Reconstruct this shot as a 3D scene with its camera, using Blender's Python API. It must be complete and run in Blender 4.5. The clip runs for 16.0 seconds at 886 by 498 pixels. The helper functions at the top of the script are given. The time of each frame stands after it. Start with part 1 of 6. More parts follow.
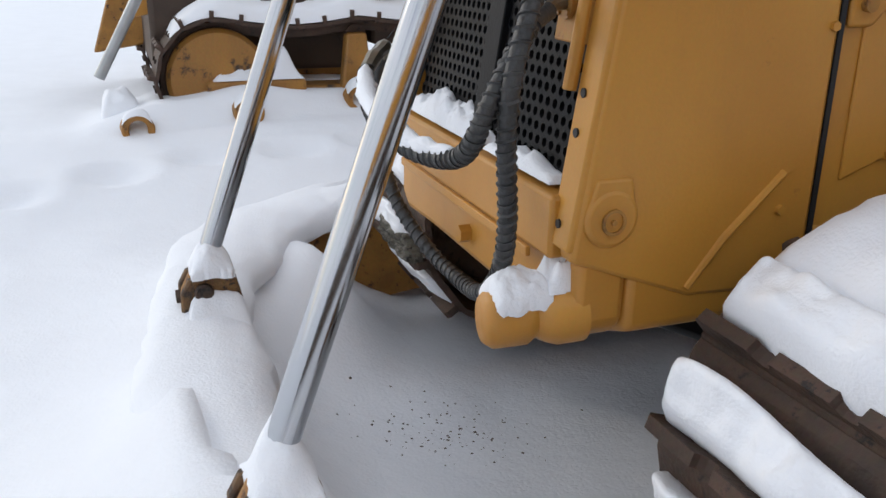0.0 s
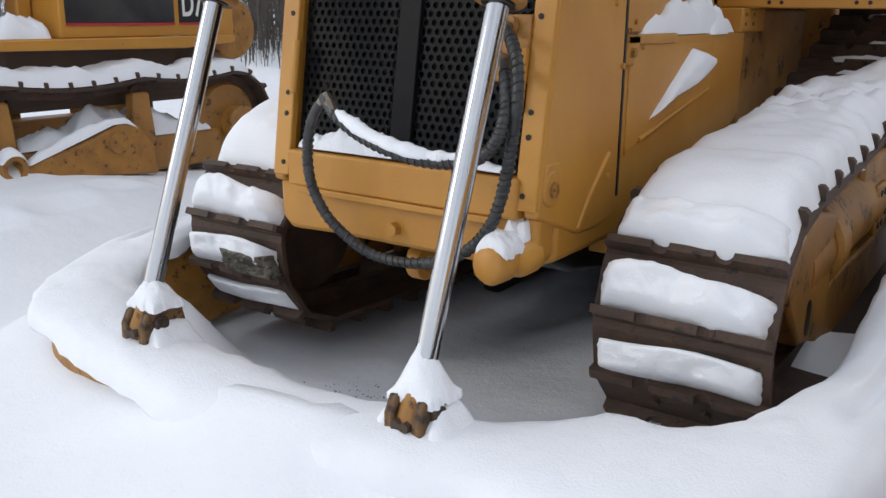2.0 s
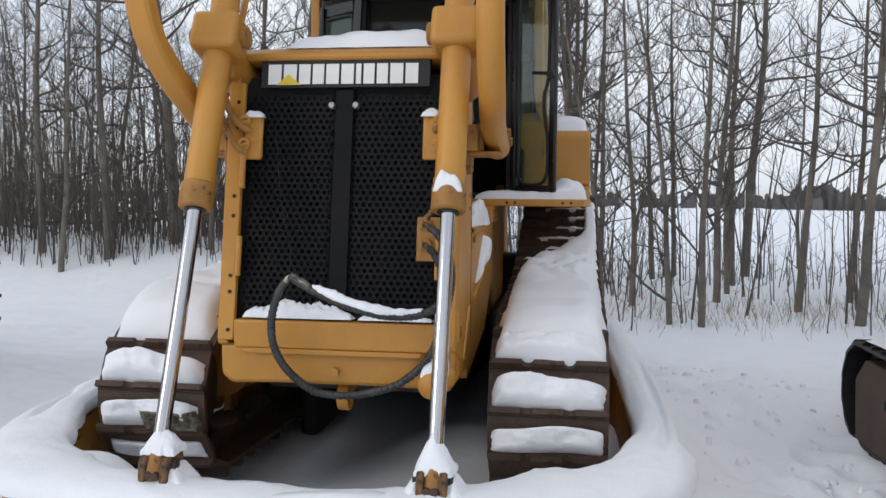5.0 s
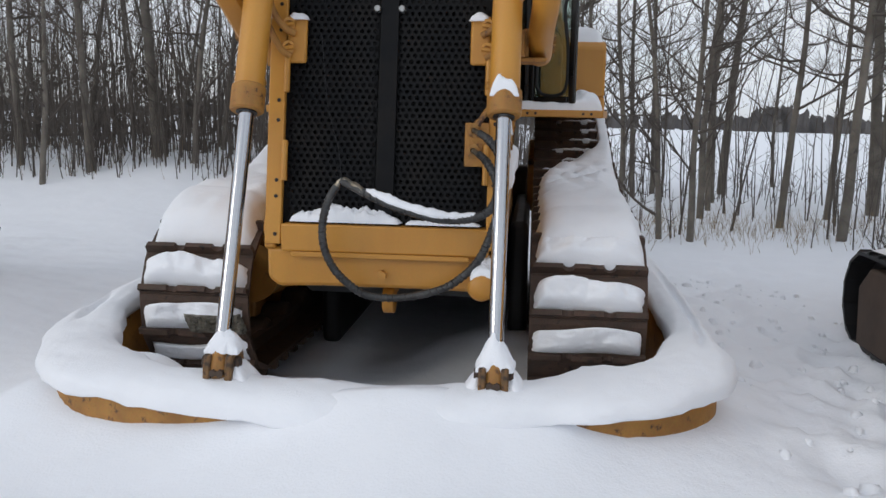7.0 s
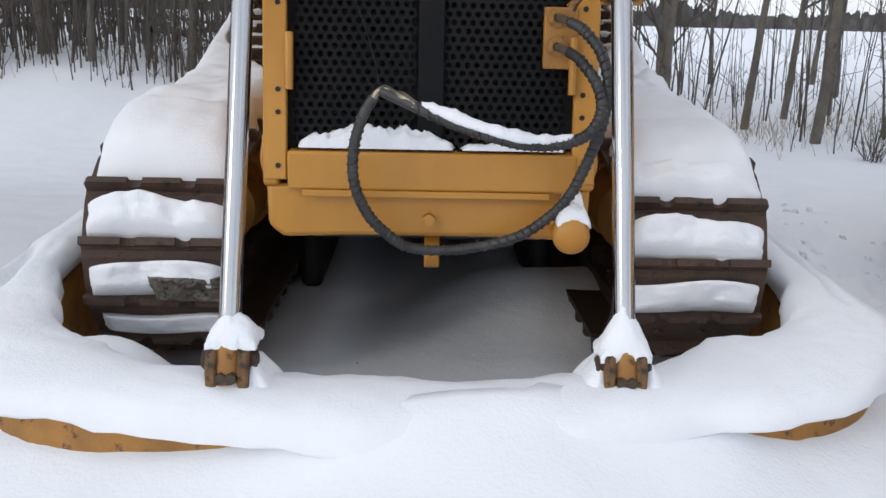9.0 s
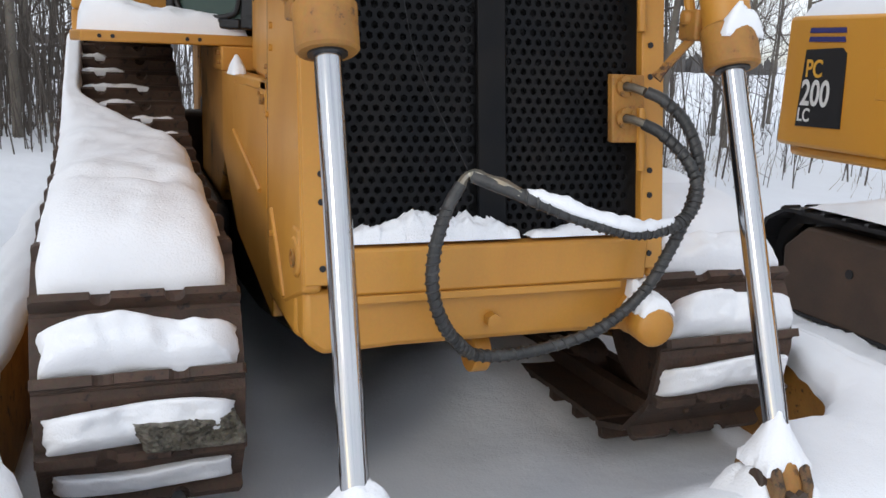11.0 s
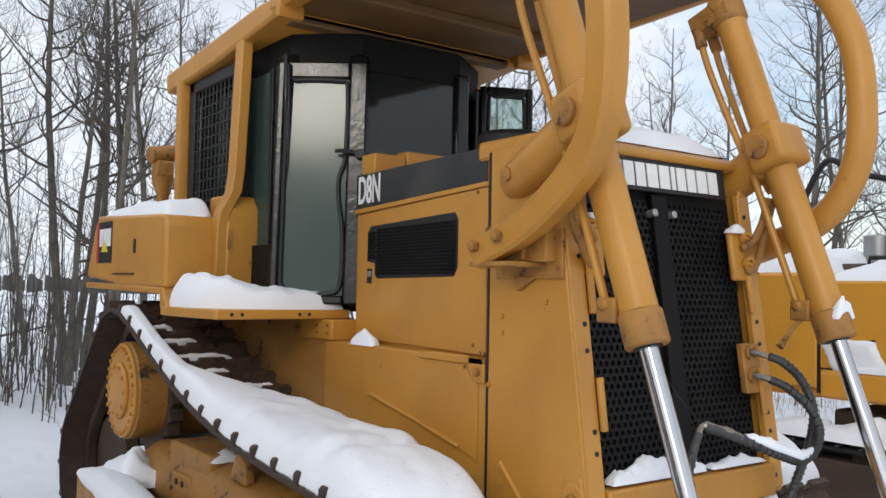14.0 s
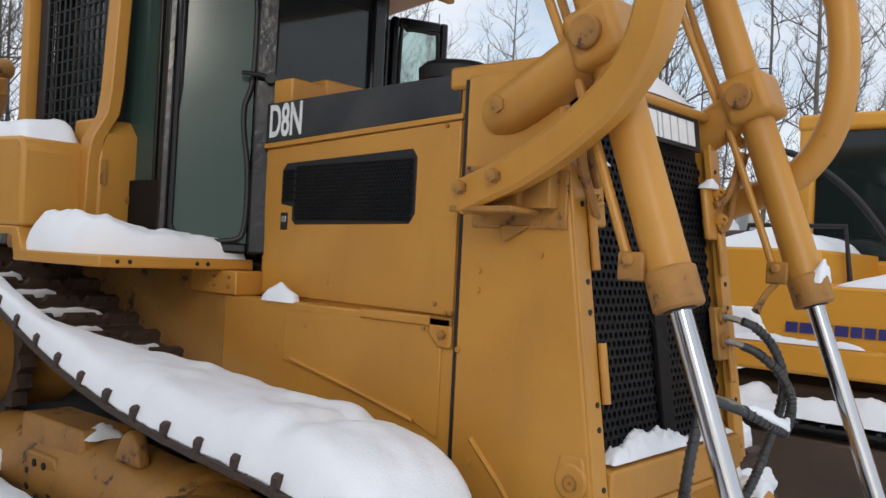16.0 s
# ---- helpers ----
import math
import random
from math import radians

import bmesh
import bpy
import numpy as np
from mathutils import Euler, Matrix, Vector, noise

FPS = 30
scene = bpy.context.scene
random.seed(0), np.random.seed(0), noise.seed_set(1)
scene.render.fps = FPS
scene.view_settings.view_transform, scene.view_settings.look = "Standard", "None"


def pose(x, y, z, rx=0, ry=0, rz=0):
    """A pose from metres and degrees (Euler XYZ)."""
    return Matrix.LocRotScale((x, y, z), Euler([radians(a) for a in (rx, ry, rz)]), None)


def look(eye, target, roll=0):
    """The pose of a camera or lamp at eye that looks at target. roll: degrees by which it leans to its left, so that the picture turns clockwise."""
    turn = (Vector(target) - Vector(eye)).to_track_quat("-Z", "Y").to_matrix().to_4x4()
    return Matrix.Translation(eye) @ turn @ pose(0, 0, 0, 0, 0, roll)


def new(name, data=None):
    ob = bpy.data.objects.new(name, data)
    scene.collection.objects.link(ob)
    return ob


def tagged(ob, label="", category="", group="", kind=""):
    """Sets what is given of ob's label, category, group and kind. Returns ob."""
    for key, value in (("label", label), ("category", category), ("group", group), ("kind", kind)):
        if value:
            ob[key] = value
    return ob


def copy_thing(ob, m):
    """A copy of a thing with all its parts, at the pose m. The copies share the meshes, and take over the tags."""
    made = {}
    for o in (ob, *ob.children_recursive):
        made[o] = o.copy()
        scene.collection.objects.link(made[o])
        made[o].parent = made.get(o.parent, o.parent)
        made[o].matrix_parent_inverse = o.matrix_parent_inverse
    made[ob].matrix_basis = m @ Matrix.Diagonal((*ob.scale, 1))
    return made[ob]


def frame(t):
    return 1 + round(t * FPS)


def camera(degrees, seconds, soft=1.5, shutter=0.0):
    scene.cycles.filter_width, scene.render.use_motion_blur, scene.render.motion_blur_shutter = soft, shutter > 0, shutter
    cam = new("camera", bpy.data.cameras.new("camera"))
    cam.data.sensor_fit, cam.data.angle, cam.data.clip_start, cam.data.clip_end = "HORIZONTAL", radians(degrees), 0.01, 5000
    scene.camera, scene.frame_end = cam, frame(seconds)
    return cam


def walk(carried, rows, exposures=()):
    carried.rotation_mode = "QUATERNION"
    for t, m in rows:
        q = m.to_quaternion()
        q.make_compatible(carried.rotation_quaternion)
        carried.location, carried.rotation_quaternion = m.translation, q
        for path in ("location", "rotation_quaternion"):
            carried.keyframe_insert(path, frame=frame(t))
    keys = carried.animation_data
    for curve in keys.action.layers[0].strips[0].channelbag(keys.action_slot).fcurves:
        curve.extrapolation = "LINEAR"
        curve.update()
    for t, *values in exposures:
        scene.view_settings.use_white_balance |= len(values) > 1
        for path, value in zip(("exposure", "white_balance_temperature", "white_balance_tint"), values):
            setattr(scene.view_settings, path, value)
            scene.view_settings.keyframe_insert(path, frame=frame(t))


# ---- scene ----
cam = camera(53.7, 16.0)
PATH = [
    (0, (2.091, -0.887, 1.501), (0.326, -0.221, 0.839), 0.8),
    (0.5, (2.097, -1.337, 1.468), (0.417, -0.456, 0.836), 2.6),
    (1, (2.16, -1.728, 1.567), (0.576, -0.666, 0.962), 1.6),
    (1.5, (1.99, -2.127, 1.481), (0.581, -0.819, 0.929), 0.3),
    (2, (1.962, -2.488, 1.535), (0.846, -0.914, 1.009), 0.5),
    (2.5, (2.032, -3.006, 1.599), (1.129, -1.28, 1.145), 1.3),
    (3, (1.843, -3.308, 1.504), (1.013, -1.532, 1.107), -2.0),
    (3.5, (1.708, -3.742, 1.511), (1.033, -1.896, 1.142), 1.5),
    (4, (1.599, -4.097, 1.546), (1.097, -2.185, 1.238), 3.2),
    (4.5, (1.378, -4.082, 1.578), (1.049, -2.116, 1.416), 1.5),
    (4.7, (1.277, -4.122, 1.63), (0.976, -2.149, 1.508), 0.8),
    (6.8, (0.776, -4.386, 1.6), (0.543, -2.404, 1.469), 0.9),
    (7, (0.733, -4.329, 1.559), (0.538, -2.362, 1.257), 1.1),
    (7.5, (0.603, -3.934, 1.535), (0.494, -1.997, 1.05), 1.0),
    (8, (0.456, -3.682, 1.55), (0.4, -1.75, 1.035), 0.6),
    (8.2, (0.371, -3.544, 1.521), (0.312, -1.616, 0.992), 0.9),
    (10.3, (-0.764, -2.657, 1.496), (-0.266, -0.775, 1.037), 1.7),
    (10.5, (-0.876, -2.52, 1.496), (-0.297, -0.656, 1.059), 1.7),
    (11, (-1.094, -2.452, 1.57), (-0.401, -0.628, 1.133), 2.3),
    (11.5, (-1.528, -2.437, 1.549), (-0.756, -0.631, 1.172), 3.3),
    (12, (-1.809, -2.344, 1.492), (-0.987, -0.555, 1.139), 2.0),
    (12.5, (-2.092, -2.109, 1.486), (-1.094, -0.41, 1.145), 2.0),
    (13, (-2.358, -2.091, 1.513), (-1.299, -0.435, 1.142), 2.0),
    (13.5, (-2.787, -2.286, 1.602), (-1.707, -0.623, 1.339), 1.1),
    (14, (-2.953, -2.331, 1.747), (-1.778, -0.715, 1.836), 1.1),
    (14.5, (-3.013, -2.338, 1.786), (-1.826, -0.773, 2.164), 1.9),
    (15, (-3.056, -2.258, 1.767), (-1.844, -0.71, 2.137), 3.9),
    (15.5, (-3.011, -1.83, 1.623), (-1.638, -0.385, 1.795), 3.9),
    (16, (-3.049, -1.498, 1.686), (-1.545, -0.179, 1.699), 2.9),
]
EXPOSURES = [(0, 0.03), (3.5, 0.02), (4.5, -0.05), (7.0, -0.26), (8.0, -0.18), (10.5, 0.14), (13.0, 0.13), (14.0, 0.0), (14.5, -0.13), (15.0, -0.27), (15.5, -0.30), (16.0, -0.12)]
walk(cam, [(t, look(eye, target, roll)) for t, eye, target, roll in PATH], EXPOSURES)

# ---- world, sun, exposure ----
SUN = Vector((-0.70, -0.60, 0.375)).normalized()
world = bpy.data.worlds.new("overcast_sky")
scene.world = world
world.use_nodes = True
wn, wl = world.node_tree.nodes, world.node_tree.links
wn.clear()
w_out, w_bg = wn.new("ShaderNodeOutputWorld"), wn.new("ShaderNodeBackground")
w_sky, w_co = wn.new("ShaderNodeTexSky"), wn.new("ShaderNodeTexCoord")
w_sky.sky_type, w_sky.sun_disc = "NISHITA", False
w_sky.sun_elevation = math.asin(SUN.z)
w_sky.sun_rotation = math.atan2(SUN.x, SUN.y)
w_map = wn.new("ShaderNodeMapping")
w_map.inputs["Scale"].default_value = (1.0, 1.0, 2.6)
w_cloud = wn.new("ShaderNodeTexNoise")
w_cloud.inputs["Scale"].default_value = 1.7
w_cloud.inputs["Detail"].default_value = 7.0
w_cloud.inputs["Roughness"].default_value = 0.6
w_ramp = wn.new("ShaderNodeValToRGB")
w_ramp.color_ramp.elements[0].position, w_ramp.color_ramp.elements[1].position = 0.34, 0.50
w_ramp.color_ramp.elements[0].color = (0.35, 0.35, 0.35, 1)
w_ramp.color_ramp.elements[1].color = (0.97, 0.97, 0.97, 1)
w_grey = wn.new("ShaderNodeValToRGB")
w_grey.color_ramp.elements[0].position, w_grey.color_ramp.elements[1].position = 0.3, 0.7
w_grey.color_ramp.elements[0].color = (5.9, 6.4, 7.25, 1)
w_grey.color_ramp.elements[1].color = (8.4, 8.75, 9.3, 1)
w_cloud2 = wn.new("ShaderNodeTexNoise")
w_cloud2.inputs["Scale"].default_value = 4.0
w_cloud2.inputs["Detail"].default_value = 5.0
w_mix = wn.new("ShaderNodeMixRGB")
wl.new(w_co.outputs["Generated"], w_map.inputs["Vector"])
wl.new(w_map.outputs["Vector"], w_cloud.inputs["Vector"])
wl.new(w_map.outputs["Vector"], w_cloud2.inputs["Vector"])
wl.new(w_cloud.outputs["Fac"], w_ramp.inputs["Fac"])
wl.new(w_cloud2.outputs["Fac"], w_grey.inputs["Fac"])
wl.new(w_ramp.outputs["Color"], w_mix.inputs["Fac"])
wl.new(w_sky.outputs["Color"], w_mix.inputs["Color1"])
# the cloud is brighter towards the sun behind it
w_dot, w_side, w_lit = wn.new("ShaderNodeVectorMath"), wn.new("ShaderNodeMapRange"), wn.new("ShaderNodeVectorMath")
w_dot.operation, w_lit.operation = "DOT_PRODUCT", "SCALE"
w_dot.inputs[1].default_value = SUN
w_side.inputs["From Min"].default_value, w_side.inputs["From Max"].default_value = -1.0, 1.0
w_side.inputs["To Min"].default_value, w_side.inputs["To Max"].default_value = 0.90, 1.10
wl.new(w_co.outputs["Generated"], w_dot.inputs[0])
wl.new(w_dot.outputs["Value"], w_side.inputs["Value"])
wl.new(w_grey.outputs["Color"], w_lit.inputs[0])
wl.new(w_side.outputs["Result"], w_lit.inputs["Scale"])
wl.new(w_lit.outputs["Vector"], w_mix.inputs["Color2"])
wl.new(w_mix.outputs["Color"], w_bg.inputs["Color"])
w_bg.inputs["Strength"].default_value = 0.137
wl.new(w_bg.outputs["Background"], w_out.inputs["Surface"])

sun_data = bpy.data.lights.new("sun", "SUN")
sun_data.energy, sun_data.angle, sun_data.color = 0.5, radians(10), (1.0, 0.93, 0.82)
sun = new("sun", sun_data)
sun.matrix_world = look((0, 0, 30), Vector((0, 0, 30)) - SUN)



# ---- materials ----
def material(name, base, rough=0.6, metal=0.0, other=None, scale=6.0, fine=60.0, mix=0.35, bump=0.15, spread=0.12, stain=None, stain_at=0.62, coat=0.0, spec=0.5, streak=0.0):
    """A principled surface with two scales of colour change, stains, and a fine relief."""
    m = bpy.data.materials.new(name)
    m.use_nodes = True
    n, l = m.node_tree.nodes, m.node_tree.links
    p = n["Principled BSDF"]
    co = n.new("ShaderNodeTexCoord")
    big, small = n.new("ShaderNodeTexNoise"), n.new("ShaderNodeTexNoise")
    big.inputs["Scale"].default_value, big.inputs["Detail"].default_value = scale, 6.0
    small.inputs["Scale"].default_value, small.inputs["Detail"].default_value = fine, 4.0
    for t in (big, small):
        l.new(co.outputs["Object"], t.inputs["Vector"])
    ramp = n.new("ShaderNodeValToRGB")
    ramp.color_ramp.elements[0].position, ramp.color_ramp.elements[1].position = 0.35, 0.65
    l.new(big.outputs["Fac"], ramp.inputs["Fac"])
    m1 = n.new("ShaderNodeMixRGB")
    m1.inputs["Color1"].default_value = (*base, 1)
    m1.inputs["Color2"].default_value = (*(other or [c * 0.75 for c in base]), 1)
    f1 = n.new("ShaderNodeMath")
    f1.operation = "MULTIPLY"
    f1.inputs[1].default_value = mix
    l.new(ramp.outputs["Color"], f1.inputs[0])
    l.new(f1.outputs[0], m1.inputs["Fac"])
    m2 = n.new("ShaderNodeMixRGB")
    m2.blend_type = "MULTIPLY"
    m2.inputs["Fac"].default_value = spread
    l.new(m1.outputs["Color"], m2.inputs["Color1"])
    l.new(small.outputs["Color"], m2.inputs["Color2"])
    last = m2
    if stain:
        st = n.new("ShaderNodeTexNoise")
        st.inputs["Scale"].default_value, st.inputs["Detail"].default_value = scale * 2.3, 9.0
        st.inputs["Roughness"].default_value = 0.7
        l.new(co.outputs["Object"], st.inputs["Vector"])
        sr = n.new("ShaderNodeValToRGB")
        sr.color_ramp.elements[0].position, sr.color_ramp.elements[1].position = stain_at, stain_at + 0.07
        l.new(st.outputs["Fac"], sr.inputs["Fac"])
        m3 = n.new("ShaderNodeMixRGB")
        m3.inputs["Color2"].default_value = (*stain, 1)
        l.new(sr.outputs["Color"], m3.inputs["Fac"])
        l.new(last.outputs["Color"], m3.inputs["Color1"])
        last = m3
    if streak:
        # grime that rain has drawn down the sides
        mp, sn, sg, m4 = n.new("ShaderNodeMapping"), n.new("ShaderNodeTexNoise"), n.new("ShaderNodeMapRange"), n.new("ShaderNodeMixRGB")
        mp.inputs["Scale"].default_value = (4.0, 4.0, 0.9)
        sn.inputs["Scale"].default_value, sn.inputs["Detail"].default_value, sn.inputs["Roughness"].default_value = 1.6, 8.0, 0.65
        sg.inputs["From Min"].default_value, sg.inputs["From Max"].default_value, sg.inputs["To Max"].default_value = 0.48, 0.75, streak
        m4.inputs["Color2"].default_value = (0.16, 0.085, 0.035, 1)
        l.new(co.outputs["Object"], mp.inputs["Vector"])
        l.new(mp.outputs["Vector"], sn.inputs["Vector"])
        l.new(sn.outputs["Fac"], sg.inputs["Value"])
        l.new(sg.outputs["Result"], m4.inputs["Fac"])
        l.new(last.outputs["Color"], m4.inputs["Color1"])
        last = m4
    l.new(last.outputs["Color"], p.inputs["Base Color"])
    p.inputs["Metallic"].default_value = metal
    p.inputs["Coat Weight"].default_value = coat
    p.inputs["Specular IOR Level"].default_value = spec
    rr = n.new("ShaderNodeMapRange")
    rr.inputs["To Min"].default_value, rr.inputs["To Max"].default_value = max(rough - 0.1, 0.03), min(rough + 0.1, 1)
    l.new(big.outputs["Fac"], rr.inputs["Value"])
    l.new(rr.outputs["Result"], p.inputs["Roughness"])
    b = n.new("ShaderNodeBump")
    b.inputs["Strength"].default_value, b.inputs["Distance"].default_value = bump, 0.01
    l.new(small.outputs["Fac"], b.inputs["Height"])
    l.new(b.outputs["Normal"], p.inputs["Normal"])
    return m


YELLOW = material("yellow_machine_paint", (0.57, 0.270, 0.042), 0.42, other=(0.45, 0.195, 0.03), scale=2.2, fine=110, mix=0.55, bump=0.06, spread=0.16, stain=(0.30, 0.125, 0.03), stain_at=0.66, streak=0.14)
YELLOW_WORN = material("worn_yellow_paint", (0.47, 0.22, 0.04), 0.6, other=(0.22, 0.10, 0.03), scale=7, fine=80, mix=0.6, bump=0.2, spread=0.3, stain=(0.07, 0.03, 0.015), stain_at=0.57)
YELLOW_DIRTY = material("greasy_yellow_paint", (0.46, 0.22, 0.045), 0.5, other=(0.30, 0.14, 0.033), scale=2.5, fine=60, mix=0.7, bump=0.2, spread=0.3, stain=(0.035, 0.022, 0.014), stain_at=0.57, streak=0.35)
# dirty brown, darkened further to put the shade under the canopy into the colour
ROOF_BROWN = material("dirty_shaded_roof_paint", (0.20, 0.105, 0.034), 0.6, other=(0.12, 0.065, 0.025), scale=1.8, fine=60, mix=0.8, bump=0.12, spread=0.3, stain=(0.07, 0.045, 0.025), stain_at=0.64)
CAB_BLACK = material("dull_cab_black", (0.007, 0.007, 0.007), 0.6, other=(0.014, 0.013, 0.012), scale=4, fine=90, mix=0.6, bump=0.1, spread=0.3, spec=0.2)
GLOSS_BLACK = material("chipped_gloss_black_steel", (0.010, 0.010, 0.011), 0.2, metal=0.0, other=(0.022, 0.021, 0.020), scale=4, fine=22, mix=0.6, bump=0.22, spread=0.2, stain=(0.10, 0.085, 0.07), stain_at=0.72, spec=0.35)
ICE = material("dirty_ice", (0.085, 0.072, 0.05), 0.55, other=(0.20, 0.185, 0.15), scale=22, fine=130, mix=0.9, bump=0.9, spread=0.4, stain=(0.025, 0.021, 0.015), stain_at=0.53)
ORANGE = material("orange_yellow_paint", (0.68, 0.32, 0.034), 0.4, other=(0.60, 0.26, 0.026), scale=1.2, fine=80, mix=0.5, bump=0.04, spread=0.1, stain=(0.45, 0.2, 0.03), stain_at=0.72)
BLACK = material("black_paint", (0.018, 0.018, 0.02), 0.45, scale=4, fine=120, bump=0.08, spread=0.3, other=(0.025, 0.024, 0.024), spec=0.35)
BLACK_PLATE = material("dusty_black_plate", (0.02, 0.022, 0.026), 0.35, other=(0.09, 0.085, 0.08), scale=3.0, fine=40, mix=0.5, bump=0.05, spread=0.3)
GRILLE = material("black_grille_paint", (0.007, 0.008, 0.010), 0.45, scale=5, fine=150, bump=0.1, spread=0.4, other=(0.018, 0.016, 0.015), mix=0.7, spec=0.11)
CORE = material("dark_radiator_core", (0.008, 0.008, 0.009), 0.8, scale=20, fine=200, bump=0.3)
STEEL = material("rusty_track_steel", (0.055, 0.036, 0.027), 0.7, metal=0.15, other=(0.115, 0.066, 0.044), scale=8, fine=70, mix=0.8, bump=0.35, spread=0.4, stain=(0.02, 0.016, 0.014), stain_at=0.58)
CHROME = material("chromed_rod", (0.50, 0.51, 0.53), 0.15, metal=1.0, scale=3, fine=30, bump=0.01, spread=0.05, other=(0.58, 0.58, 0.60))
RUBBER = material("wrapped_rubber_hose", (0.028, 0.029, 0.030), 0.42, other=(0.07, 0.07, 0.07), scale=18, fine=120, mix=0.7, bump=0.3, spread=0.3)
ZINC = material("zinc_fitting", (0.32, 0.31, 0.27), 0.4, metal=0.8, scale=20, fine=100, bump=0.1, other=(0.2, 0.14, 0.08), mix=0.6)
RUST_BROWN = material("brown_undercoat_steel", (0.085, 0.052, 0.033), 0.7, other=(0.05, 0.033, 0.025), scale=3, fine=60, mix=0.7, bump=0.2, spread=0.3)
GALV = material("galvanised_pipe", (0.42, 0.43, 0.43), 0.45, metal=0.8, scale=8, fine=60, bump=0.05, other=(0.3, 0.3, 0.3))
WHITE = material("white_decal", (0.80, 0.80, 0.78), 0.5, scale=9, fine=60, bump=0.02, spread=0.06)
RED = material("red_decal", (0.45, 0.03, 0.04), 0.5, scale=9, fine=60, bump=0.02, spread=0.06)
BLUE = material("blue_decal", (0.03, 0.03, 0.16), 0.5, scale=9, fine=60, bump=0.02, spread=0.06)
LEMON = material("yellow_decal", (0.72, 0.56, 0.04), 0.5, scale=9, fine=60, bump=0.02, spread=0.06)
AMBER = material("amber_decal", (0.78, 0.42, 0.05), 0.5, scale=9, fine=60, bump=0.02, spread=0.06)
RUSTY_YELLOW = material("rusted_yellow_casting", (0.27, 0.14, 0.045), 0.7, other=(0.10, 0.055, 0.028), scale=16, fine=90, mix=0.9, bump=0.5, spread=0.4, stain=(0.035, 0.022, 0.015), stain_at=0.52)
DRY = material("dry_grass", (0.30, 0.22, 0.12), 0.9, scale=9, fine=60, other=(0.2, 0.13, 0.08))
BARK = material("grey_aspen_bark", (0.22, 0.195, 0.165), 0.9, other=(0.115, 0.10, 0.085), scale=3.5, fine=45, mix=0.9, bump=0.5, spread=0.35, stain=(0.045, 0.04, 0.036), stain_at=0.6)
TWIG = material("dark_twigs", (0.085, 0.071, 0.060), 0.9, other=(0.13, 0.112, 0.098), scale=4, fine=60, mix=0.8, bump=0.2)
# paler and greyer than the near twigs: the haze of distance is in the colour
FAR_TWIG = material("hazed_distant_wood", (0.15, 0.142, 0.142), 0.95, other=(0.085, 0.080, 0.080), scale=0.35, fine=6, mix=0.9, bump=0.3, spread=0.3)


def snow_material(name, base, scale, depth, fine):
    m = bpy.data.materials.new(name)
    m.use_nodes = True
    n, l = m.node_tree.nodes, m.node_tree.links
    p = n["Principled BSDF"]
    co = n.new("ShaderNodeTexCoord")
    a, b = n.new("ShaderNodeTexNoise"), n.new("ShaderNodeTexNoise")
    a.inputs["Scale"].default_value, a.inputs["Detail"].default_value = scale, 6
    b.inputs["Scale"].default_value, b.inputs["Detail"].default_value = fine, 5
    for t in (a, b):
        l.new(co.outputs["Object"], t.inputs["Vector"])
    mix = n.new("ShaderNodeMixRGB")
    mix.inputs["Color1"].default_value = (*base, 1)
    mix.inputs["Color2"].default_value = (*[c * 0.93 for c in base], 1)
    l.new(a.outputs["Fac"], mix.inputs["Fac"])
    l.new(mix.outputs["Color"], p.inputs["Base Color"])
    p.inputs["Roughness"].default_value = 0.65
    p.inputs["Specular IOR Level"].default_value = 0.25
    b1, b2 = n.new("ShaderNodeBump"), n.new("ShaderNodeBump")
    b1.inputs["Strength"].default_value, b1.inputs["Distance"].default_value = 0.5, depth
    b2.inputs["Strength"].default_value, b2.inputs["Distance"].default_value = 0.45, 0.006
    l.new(a.outputs["Fac"], b1.inputs["Height"])
    l.new(b.outputs["Fac"], b2.inputs["Height"])
    l.new(b1.outputs["Normal"], b2.inputs["Normal"])
    l.new(b2.outputs["Normal"], p.inputs["Normal"])
    return m


SNOW = snow_material("settled_snow", (0.86, 0.88, 0.92), 9.0, 0.014, 130)
SNOW_GROUND = snow_material("ground_snow", (0.86, 0.88, 0.92), 3.5, 0.035, 80)


def glass_material(name, tint, rough, clear, spec=0.5):
    m = bpy.data.materials.new(name)
    m.use_nodes = True
    n, l = m.node_tree.nodes, m.node_tree.links
    p = n["Principled BSDF"]
    p.inputs["Base Color"].default_value = (*tint, 1)
    p.inputs["Transmission Weight"].default_value = clear
    p.inputs["IOR"].default_value = 1.5
    p.inputs["Specular IOR Level"].default_value = spec
    t = n.new("ShaderNodeTexNoise")
    t.inputs["Scale"].default_value, t.inputs["Detail"].default_value = 3.0, 6.0
    co = n.new("ShaderNodeTexCoord")
    l.new(co.outputs["Object"], t.inputs["Vector"])
    rr = n.new("ShaderNodeMapRange")
    rr.inputs["To Min"].default_value, rr.inputs["To Max"].default_value = rough * 0.6, rough * 1.5
    l.new(t.outputs["Fac"], rr.inputs["Value"])
    l.new(rr.outputs["Result"], p.inputs["Roughness"])
    return m


GLASS = glass_material("green_tinted_dusty_glass", (0.065, 0.108, 0.09), 0.12, 0.4, 0.18)
GLASS_CLEAR = glass_material("clear_pale_green_glass", (0.62, 0.78, 0.71), 0.04, 0.96, 0.4)
GLASS_DARK = glass_material("dark_cab_glass", (0.03, 0.042, 0.042), 0.06, 0.6, 0.3)


